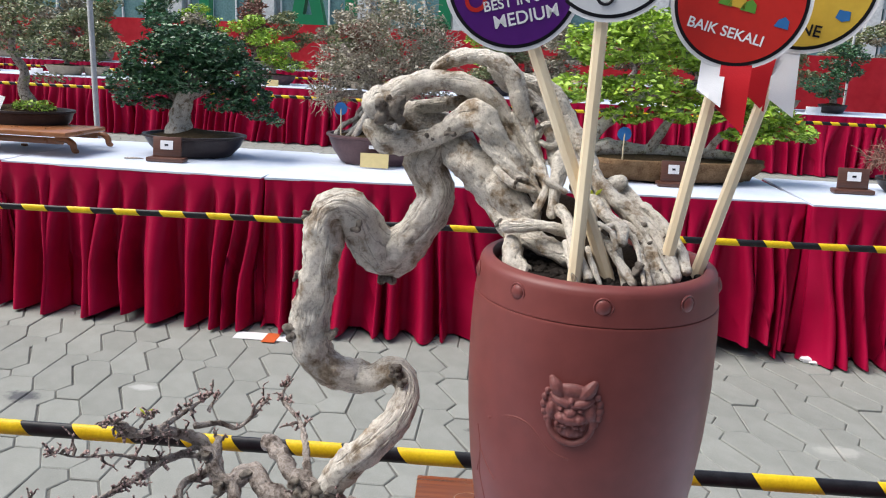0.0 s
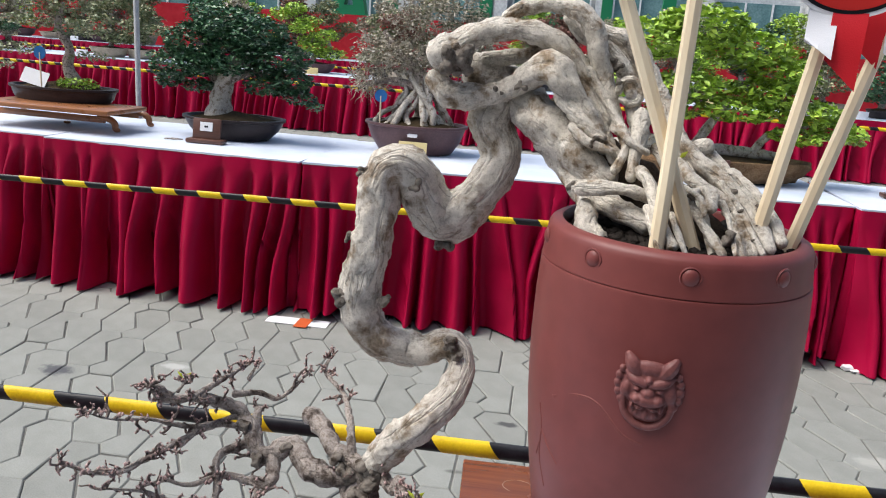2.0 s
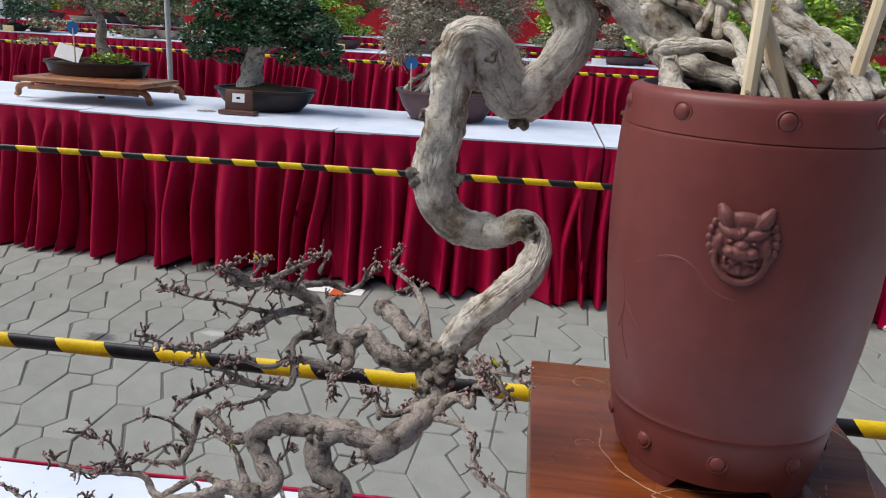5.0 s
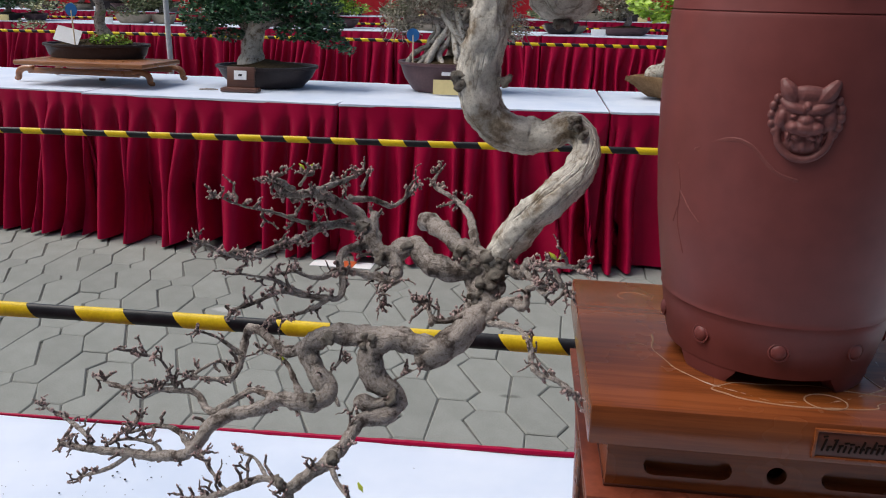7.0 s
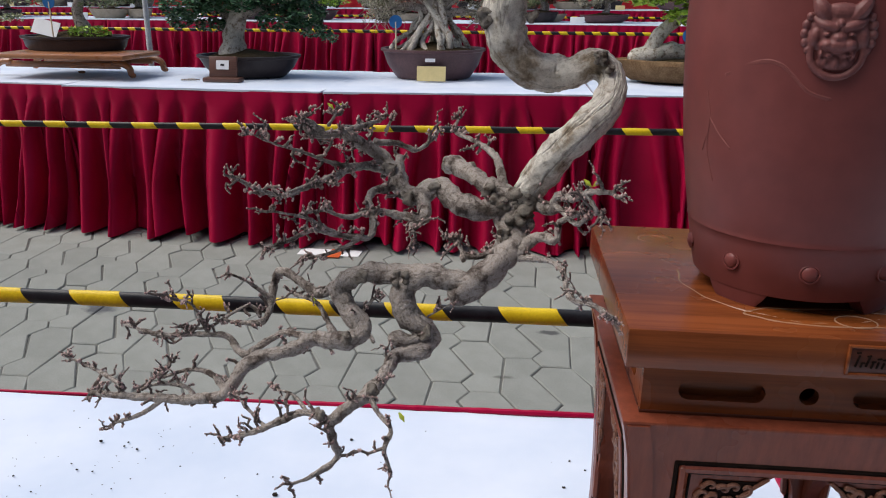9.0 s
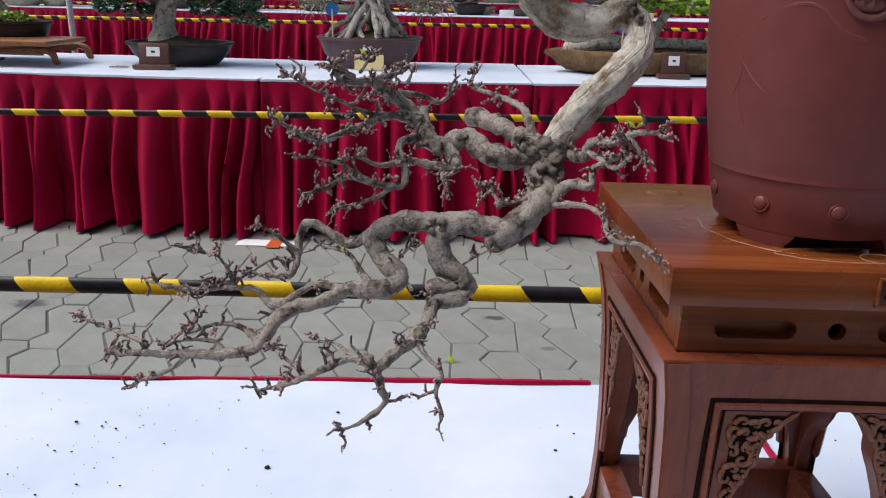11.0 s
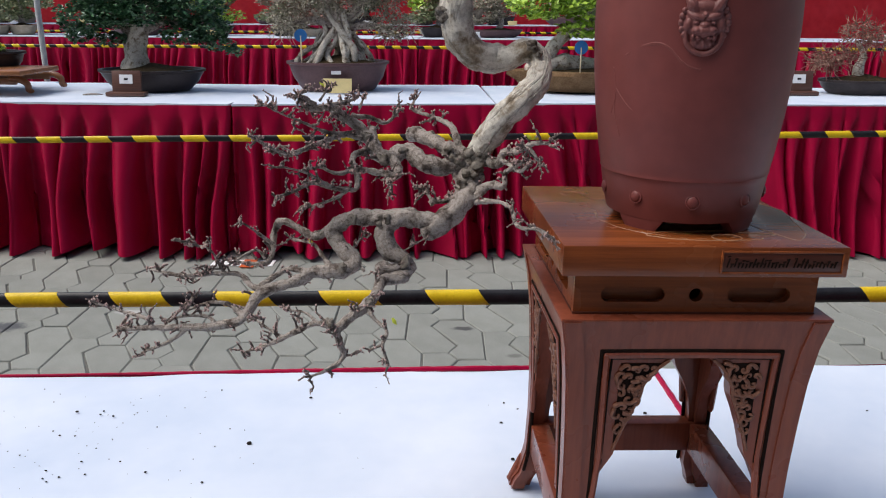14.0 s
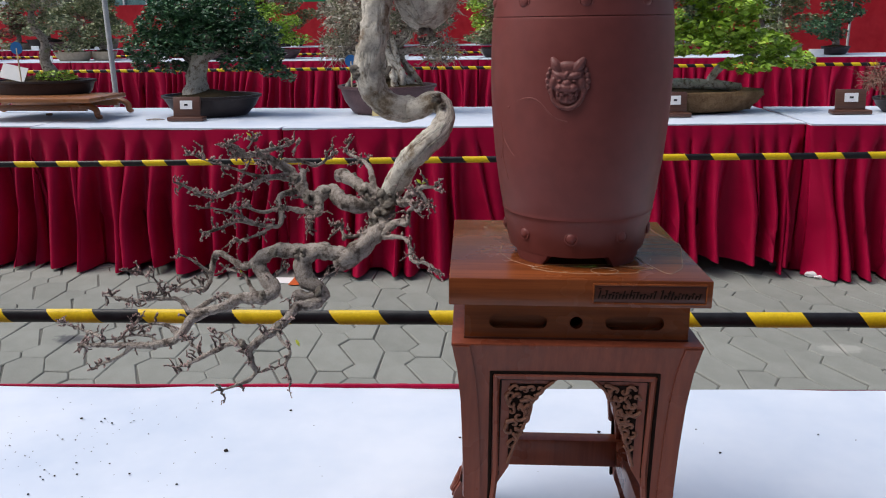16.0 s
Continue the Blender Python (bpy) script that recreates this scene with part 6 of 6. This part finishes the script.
part("rail", boxed(-0.36, 0.34, -0.155, -0.135, 0.045, 0.078, 0.004), STANDWOOD, t)
part("rail", boxed(-0.36, 0.34, 0.165, 0.185, 0.045, 0.078, 0.004), STANDWOOD, t)
for k in range(5):
    part("scallop", revolve([(0.001, 0), (0.02, 0.003), (0.022, 0.014), (0.001, 0.017)], 12, 1, 0.5), STANDWOOD, t)
    t.children[-1].matrix_basis = pose(-0.09 + 0.045 * k, -0.147, 0.030)
for sx in (-1, 1):
    for sy in (-1, 1):
        x, y = -0.01 + sx * 0.38, 0.015 + sy * 0.165
        part("foot", tube([(x - sx * 0.06, y, 0.075, 0.016), (x, y, 0.070, 0.018), (x + sx * 0.035, y, 0.045, 0.018), (x + sx * 0.030, y, 0.016, 0.017), (x + sx * 0.050, y, 0.014, 0.012)], 10, 0.03), STANDWOOD, t, "scrolled foot")
b = thing("bonsai", pose(-2.905, 3.80, TZ + 0.1015), "sparse olive bonsai in a wide black pot on the low stand", "bonsai tree", "bonsai on show")
oval_pot(b, 0.62, 0.34, 0.105, POT_DARK, 0.82)
bole(b, [(0.06, 0, 0.09, 0.05), (0.07, 0, 0.15, 0.036), (0.02, 0.0, 0.22, 0.03), (0.06, 0, 0.31, 0.025), (-0.02, 0, 0.42, 0.02), (0.02, 0, 0.55, 0.01)], BARK_DARK)
CL = [(0.0, 0, 0.56, 0.22, 0.18, 0.08), (-0.16, 0, 0.46, 0.18, 0.16, 0.05), (0.14, 0, 0.42, 0.16, 0.15, 0.045), (-0.26, -0.02, 0.30, 0.16, 0.14, 0.035), (0.17, 0, 0.28, 0.13, 0.12, 0.03), (0.0, 0, 0.66, 0.17, 0.15, 0.06), (-0.4, 0, 0.2, 0.1, 0.1, 0.03)]
crown(b, CL, 2300, 0.022, LEAF_OLIVE, 32, label="thin olive green foliage in loose pads", shell=0.3)
crown(b, [(0.11, -0.04, 0.125, 0.13, 0.08, 0.035)], 500, 0.02, LEAF_BRIGHT, 33, "undergrowth", "bright green undergrowth")
part("paper", boxed(-0.12, 0.03, -0.001, 0.001, 0, 0.085, m=pose(-0.06, -0.13, 0.105, -25, 12, 0)), WHITE, b, "white leaning paper card", smooth=False)
score_tag(-2.93, 3.64, TZ + 0.19, 0.20, 0.035)
# grey twiggy tree with bare roots in a flared brown pot
b = thing("bonsai", pose(-0.90, 3.93, TZ + 0.001), "grey twiggy bonsai with bare roots in a flared brown pot", "bonsai tree", "bonsai on show")
oval_pot(b, 0.55, 0.42, 0.155, POT_BROWN, 0.74)
rng = np.random.default_rng(8)
for k in range(19):
    a = k * 0.66
    x, y = 0.19 * math.cos(a) * (0.5 + 0.6 * rng.random()), 0.11 * math.sin(a)
    w = 0.010 + 0.012 * rng.random()
    j = 0.022 * rng.normal(size=6)
    bole(b, [(x * 1.25, y * 1.2, 0.140, w), (x + j[0], y + j[1], 0.185 + 0.03 * rng.random(), w * 1.1), (x * 0.75 + j[2], y * 0.8 + j[3], 0.25, w), (x * 0.45 + 0.02 + j[4], y * 0.5 + j[5], 0.32, w * 0.9), (0.03 + 0.05 * rng.normal(), 0.02 * rng.normal(), 0.42, w * 0.7)], BARK, 0.45, 34, 8, 0, "root")
for pts in ([(0.03, 0, 0.3, 0.04), (0.0, 0, 0.42, 0.035), (-0.12, 0, 0.52, 0.025), (-0.2, 0, 0.62, 0.012)], [(0.02, 0, 0.36, 0.03), (0.14, 0, 0.46, 0.025), (0.22, 0, 0.6, 0.012)], [(0.03, 0, 0.33, 0.025), (-0.14, -0.02, 0.37, 0.02), (-0.3, -0.02, 0.34, 0.01)], [(0.03, 0, 0.33, 0.025), (0.2, -0.02, 0.34, 0.018), (0.34, -0.02, 0.28, 0.01)]):
    bole(b, pts, BARK_DARK, 0.3, 25, 9, 0, "limb")
CL = [(0.06, 0, 0.74, 0.30, 0.2, 0.16), (0.3, 0, 0.62, 0.14, 0.16, 0.12), (-0.2, 0, 0.52, 0.18, 0.18, 0.12), (0.22, 0, 0.52, 0.18, 0.18, 0.12), (-0.26, -0.02, 0.36, 0.13, 0.14, 0.08), (0.30, -0.02, 0.34, 0.13, 0.14, 0.09), (0.02, 0, 0.5, 0.2, 0.16, 0.12)]
twiggy(b, CL, 800, 0.085, 0.0026, LEAF_GREY, 34, "tangle of thin grey twigs")
crown(b, CL, 7500, 0.019, LEAF_GREY, 35, label="small grey-brown and olive leaves", shell=0.25)
part("label_card", boxed(-0.075, 0.075, -0.004, 0, 0, 0.075, m=pose(0.03, -0.232, 0.004, -6, 0, 0)), YELLOW_LABEL, b, "pale yellow label card", smooth=False)
part("label_card", boxed(-0.026, 0.026, -0.003, 0, 0, 0.018, m=pose(0.02, -0.206, 0.098, -20, 0, 0)), WHITE, b, "small white label", smooth=False)
score_tag(-1.075, 3.80, TZ + 0.13, 0.165, 0.034)
# wide bright green tree on a stone slab
b = thing("bonsai", pose(0.62, 3.95, TZ, 0, 0, 4), "wide bright green bonsai on a rough ochre stone slab", "bonsai tree", "bonsai on show")
def rough_edge(a, z):
    return 1 + 0.10 * noise.noise(Vector((math.cos(a) * 4, math.sin(a) * 4, z * 9))) + 0.05 * noise.noise(Vector((math.cos(a) * 11, math.sin(a) * 11, z * 30)))
part("slab", revolve([(0.60, 0.0), (0.82, 0.01), (0.92, 0.05), (1.0, 0.095), (0.99, 0.115), (0.93, 0.118), (0.86, 0.095), (0.05, 0.09)], 90, 0.56, 0.24, rough_edge), STONE, b, "rough ochre stone slab")
part("soil", revolve([(0.8, 0.085), (0.84, 0.10), (0.5, 0.118), (0.05, 0.13)], 40, 0.56, 0.24, rough_edge), MOSS, b, "dark soil")
for pts in ([(-0.45, 0, 0.12, 0.05), (-0.3, 0, 0.15, 0.05), (-0.1, 0.02, 0.14, 0.04), (0.2, 0, 0.145, 0.032), (0.42, 0, 0.13, 0.02)], [(-0.38, 0, 0.14, 0.045), (-0.34, 0, 0.24, 0.035), (-0.24, 0, 0.33, 0.03), (-0.1, 0, 0.44, 0.02)], [(-0.05, 0, 0.15, 0.03), (0.02, 0, 0.28, 0.024), (0.1, 0, 0.4, 0.014)], [(0.25, 0, 0.14, 0.024), (0.32, 0, 0.24, 0.02), (0.5, 0, 0.3, 0.012)]):
    bole(b, pts, BARK, 0.25, 20, 10, 0.05, "limb")
CL = [(-0.34, 0, 0.68, 0.22, 0.2, 0.11), (-0.08, 0, 0.76, 0.24, 0.2, 0.11), (0.16, 0, 0.66, 0.22, 0.19, 0.10), (0.34, 0, 0.55, 0.18, 0.18, 0.08), (-0.42, 0, 0.46, 0.18, 0.18, 0.08), (-0.14, -0.05, 0.46, 0.22, 0.17, 0.08), (0.28, 0, 0.44, 0.22, 0.19, 0.08), (0.50, -0.02, 0.36, 0.20, 0.18, 0.07), (0.12, -0.08, 0.36, 0.22, 0.14, 0.06), (0.66, -0.02, 0.28, 0.14, 0.14, 0.045), (0.44, -0.08, 0.25, 0.16, 0.12, 0.045), (-0.2, -0.06, 0.33, 0.14, 0.12, 0.045), (0.76, 0, 0.245, 0.06, 0.08, 0.025)]
crown(b, CL, 7000, 0.040, LEAF_BRIGHT, 36, label="bright green rounded leaves in layered pads")
number_sign(0.665, 3.69, TZ, 4, 0.16)
score_tag(0.415, 3.80, TZ + 0.09, 0.15, 0.036)
# small reddish tree by the sign
number_sign(1.575, 3.80, TZ, 2, 0.20)
b = thing("bonsai", pose(1.95, 3.92, TZ + 0.001), "small reddish twiggy bonsai in a shallow grey pot", "bonsai tree", "bonsai on show")
oval_pot(b, 0.44, 0.28, 0.075, POT_DARK, 0.8)
bole(b, [(-0.02, 0, 0.07, 0.035), (-0.03, 0, 0.13, 0.025), (0.0, 0, 0.2, 0.018), (-0.05, 0, 0.27, 0.01)])
CL = [(-0.12, 0, 0.20, 0.14, 0.13, 0.05), (0.06, 0, 0.27, 0.15, 0.13, 0.06), (-0.04, 0, 0.33, 0.13, 0.12, 0.05), (-0.2, 0, 0.16, 0.1, 0.1, 0.03)]
twiggy(b, CL, 420, 0.08, 0.0025, LEAF_RED, 37, "thin reddish twigs")
crown(b, CL, 420, 0.018, LEAF_RED, 38, label="sparse reddish leaves", shell=0.3)
score_tag(2.11, 3.86, TZ + 0.06, 0.14, 0.034)
# fallen hairpin-like stick on the cloth
part_ob = part("dry_twig", tube([(-2.16, 3.53, TZ + 0.006, 0.004), (-2.11, 3.535, TZ + 0.008, 0.006), (-2.07, 3.55, TZ + 0.006, 0.003)], 6, 0.2), BARK_DARK)
tagged(part_ob, "small dry twig lying on the white cloth", "twig")
# canopy pole
t = thing("canopy_pole", pose(-2.80, 4.42, 0), "slim grey steel canopy pole", "pole", "canopy poles")
part("pole", revolve([(0.017, 0.0), (0.017, 3.2)], 14), STEEL, t)
part("foot_plate", boxed(-0.06, 0.06, -0.06, 0.06, 0, 0.008), STEEL, t)
copy_thing(t, pose(4.18, 11.55, 0))

# litter on the ground
STRIP = pose(-1.25, 3.085, 0, 0, 0, 1)
ob = part("paper_strip", boxed(-0.16, 0.14, -0.045, 0.045, 0.001, 0.004, m=STRIP), WHITE, smooth=False)
tagged(ob, "white paper strip with an orange patch lying on the paving", "paper")
part("patch", boxed(-0.012, 0.052, -0.075, 0.046, 0.0042, 0.0055, m=STRIP), plain("orange_print", (0.50, 0.10, 0.03)), ob, "orange patch", smooth=False)
bm = bmesh.new()
ball(bm, Vector((1.315, 3.325, 0.016)), 0.035, 0.02, 0.016, 10)
ball(bm, Vector((1.345, 3.30, 0.010)), 0.03, 0.012, 0.010, 10)
for v in bm.verts:
    v.co += Vector((1, 1, 0.5)) * 0.012 * noise.noise(v.co * 60)
tagged(part("crumpled_tissue", bm, WHITE), "crumpled white tissue on the paving", "tissue")

# ---- far rows of bonsai ----
rng = np.random.default_rng(77)
protos = []
for k in range(6):
    mat = (LEAF_DARK, LEAF_OLIVE, LEAF_GREY, LEAF_OLIVE, LEAF_RED, LEAF_BRIGHT)[k]
    lab = ("dark green bonsai in a dark pot", "olive green bonsai in a cream pot", "grey-brown bonsai in a brown pot", "tall olive bonsai in a dark pot", "reddish twiggy bonsai in a cream pot", "bright green bonsai in a brown pot")[k]
    b = thing("bonsai", pose(-9.0 + 2.1 * k, 10.95, TZ), lab + ", on the far table", "bonsai tree", "bonsai on show")
    oval_pot(b, 0.5 + 0.1 * (k % 3), 0.34, 0.10 + 0.03 * (k % 2), (POT_DARK, POT_PALE, POT_BROWN)[k % 3])
    bole(b, [(0, 0, 0.1, 0.05), (0.04, 0, 0.2, 0.035), (-0.03, 0, 0.34, 0.025), (0.02, 0, 0.46, 0.015)], BARK_DARK)
    cl = [(0.28 * rng.normal() * 0.7, 0.1 * rng.normal(), 0.26 + 0.085 * j, 0.26 - 0.012 * j, 0.2, 0.09) for j in range(8)]
    crown(b, cl, 2600, 0.048, mat, 50 + k, label="small leaves in uneven pads", shell=0.35)
    protos.append(b)
for i in range(31):
    p = protos[(i * 5 + 2) % 6]
    if i < 9:
        x = -8.3 + 1.55 * i + 0.3 * rng.normal()
        copy_thing(p, pose(x, 10.85 - 0.045 * (x + 2), TZ, 0, 0, 360 * rng.random()))
    else:
        x = -12.8 + 0.95 * (i - 9) + 0.25 * rng.normal()
        o = copy_thing(p, pose(x, 16.7, TZ, 0, 0, 360 * rng.random()))
        o.scale = (1.25 + 0.4 * rng.random(),) * 3
for i in range(22):
    x, y = (-8.9 + 1.75 * i, 10.42 - 0.045 * (-6.9 + 1.75 * i)) if i < 9 else (-12.4 + 1.45 * (i - 9), 16.35)
    t = thing("number_card", pose(x, y, TZ), "small pale number card on the far table", "number card", "far number cards")
    part("card", boxed(-0.09, 0.09, -0.012, 0, 0, 0.085, 0.002), WHITE if i % 3 else YELLOW_LABEL, t)

# red fabric screens behind the rows
def screen(x0, y0, x1, y1, z0, z1, seed):
    t = thing("fabric_screen", pose(x0, y0, 0, 0, 0, math.degrees(math.atan2(y1 - y0, x1 - x0))), "bright red fabric screen hung on steel posts", "screen", "red screens")
    L = math.hypot(x1 - x0, y1 - y0)
    bm = bmesh.new()
    n = int(L / 0.12)
    g = [[bm.verts.new((L * i / n, 0.05 * noise.noise(Vector((i * 0.35, k * 0.4, seed))), z0 + (z1 - z0) * k / 8)) for k in range(9)] for i in range(n + 1)]
    for i in range(n):
        for k in range(8):
            bm.faces.new((g[i][k], g[i + 1][k], g[i + 1][k + 1], g[i][k + 1]))
    bmesh.ops.solidify(bm, geom=bm.faces[:], thickness=0.01)
    part("fabric", bm, RED_FABRIC, t)
    for k in range(int(L / 3) + 1):
        x = min(L - 0.02, 3 * k + 0.02)
        part("post", boxed(x - 0.02, x + 0.02, 0.07, 0.11, 0, z1), STEEL, t)
screen(-16, 20.5, 5.2, 20.5, 0.05, 1.74, 3)
screen(3.5, 12.4, 9.5, 13.4, 0.05, 1.46, 4)

# unseen plain wall added behind the camera to cut the sky light
tagged(part("wall_south", boxed(-14, 14, -5.3, -5.0, 0, 5.5), mottled("grey_brown_wall", (0.24, 0.23, 0.22), (0.32, 0.31, 0.30), 1.2, 0.9), smooth=False), "plain grey unseen wall added to block sky light", "wall", kind="structure")

# building behind
bld = thing("building", pose(-6, 27, 0), "pale building with teal windows and big green letters", "building")
def wall_grid():
    bm = bmesh.new()
    box(bm, -24, 30, 0.3, 6, 0, 9)
    return bm
part("wall", wall_grid(), FACADE, bld, smooth=False)
for k in range(16):
    x = -22 + 3.2 * k
    for z0, z1 in ((0.9, 3.0), (4.3, 6.6)):
        w = part("window", boxed(x, x + 2.5, 0.18, 0.29, z0, z1), GLASS_TEAL, bld, "teal glass window", smooth=False)
        for q in (x, x + 0.82, x + 1.64, x + 2.46):
            part("mullion", boxed(q, q + 0.05, 0.10, 0.18, z0, z1), WHITE, w, smooth=False)
    part("column", boxed(x - 0.55, x - 0.15, -0.1, 0.3, 0, 9), FACADE, bld, smooth=False)
A_OUT = [(-0.62, 0), (-0.28, 0), (-0.2, 0.45), (0.2, 0.45), (0.28, 0), (0.62, 0), (0.25, 1.9), (-0.25, 1.9)]
A_IN = [(-0.14, 0.75), (0.14, 0.75), (0.0, 1.45)]
U_OUT = [(-0.5, 0), (-0.2, 0), (-0.2, 1.9), (-0.5, 1.9)]
sign = thing("letter_sign", pose(0, 24.2, 1.34), "row of big free-standing green letters on a white base", "letter sign")
part("base", boxed(-15.5, 6.2, -0.2, 0.5, -1.34, 0.0), WHITE, sign, smooth=False)
for k, x in enumerate((-13.2, -11.6, -9.9, -8.4, -7.05, -5.4, -2.6, -1.0, 0.9, 2.6)):
    if k in (4, 7):
        bm = plate(A_OUT, [A_IN], 0.35, pose(x, 0.35, 0, 90, 0, 0))
    else:
        bm = plate(U_OUT if k % 3 else [(-0.5, 0), (0.5, 0), (0.5, 0.4), (-0.15, 0.4), (-0.15, 1.9), (-0.5, 1.9)], [], 0.35, pose(x, 0.35, 0, 90, 0, 0))
    part("letter", bm, LETTER_GREEN, sign, "big green letter", smooth=False)

# ---- pavers ----
# each stone has one straight long side, one kinked long side and slanted ends; two, turned about, fill the lattice
STONE_STEPS = [(-0.007, 0.261), (-0.0715, 0.119), (-0.096, -0.004), (-0.030, -0.069), (0.104, -0.182), (-0.031, -0.069), (0.0365, -0.061)]
T1, T2 = Vector((0.2985, -0.1670, 0)), Vector((0.0795, -0.3795, 0))
MIDDLE = Vector((-0.0035, 0.1305, 0))  # the middle of the straight side, about which the pair turns
def stone_loop():
    p, out = Vector((0, 0, 0)), [Vector((0, 0, 0))]
    for x, y in STONE_STEPS:
        p = p + Vector((x, y, 0))
        out.append(p.copy())
    return out
def inset(loop, d):
    out = []
    for i, p in enumerate(loop):
        a, b = (p - loop[i - 1]).normalized(), (loop[(i + 1) % len(loop)] - p).normalized()
        na, nb = Vector((-a.y, a.x, 0)), Vector((-b.y, b.x, 0))
        out.append(p + (na + nb) * (d / (1 + na.dot(nb))))
    return out
def paver_bm(seed, turned):
    rng = np.random.default_rng(seed)
    loop = [q + Vector((*(0.0018 * rng.normal(size=2)), 0)) for q in stone_loop()]
    if turned:
        loop = [2 * MIDDLE - q for q in loop]
    c = MIDDLE + Vector((0.08 if turned else -0.08, 0, 0))
    bm = bmesh.new()
    rings = [[bm.verts.new(q - c + Vector((0, 0, z))) for q in inset(loop, d)] for d, z in ((0.0022, -0.02), (0.0024, -0.0035), (0.0062, 0.0))]
    for a, b in zip(rings, rings[1:]):
        for i in range(len(a)):
            bm.faces.new((a[i], a[(i + 1) % len(a)], b[(i + 1) % len(a)], b[i]))
    bm.faces.new(rings[-1])
    return bm
pav_meshes = []
for s in range(8):
    me = bpy.data.meshes.new("paver")
    bm = paver_bm(s, s > 3); bm.to_mesh(me); bm.free()
    me.materials.append(PAVER)
    pav_meshes.append(me)
rng = np.random.default_rng(5)
near_p, rest_v, rest_f = [], [], []
for i in range(-60, 61):
    for j in range(-60, 61):
        for turned in (0, 1):
            p = T1 * i + T2 * j + Vector((-1.575, 1.507, 0)) + MIDDLE + Vector((0.08 if turned else -0.08, 0, 0))
            if -9 < p.x < 7 and 0.2 < p.y < 11.5:
                near_p.append((p, abs(p.x + 0.4) * 0.75 + abs(p.y - 1.9) if p.y > 0.9 else 99, turned))
near_p.sort(key=lambda q: q[1])
for n, (p, _, turned) in enumerate(near_p):
    me = pav_meshes[int(rng.integers(4)) + 4 * turned]
    z = 0.0012 * rng.normal()
    if n < 300:
        ob = new("paver", me)
        ob.parent = ground
        ob.matrix_basis = pose(p.x, p.y, z, 0.45 * rng.normal(), 0.45 * rng.normal(), 0.15 * rng.normal())
    else:
        j = len(rest_v)
        rest_v += [(v.co.x + p.x, v.co.y + p.y, v.co.z + z) for v in me.vertices]
        rest_f += [tuple(q + j for q in f.vertices) for f in me.polygons]
data_part("pavers", rest_v, rest_f, PAVER, ground, "grey interlocking concrete pavers")["kind"] = "stuff"
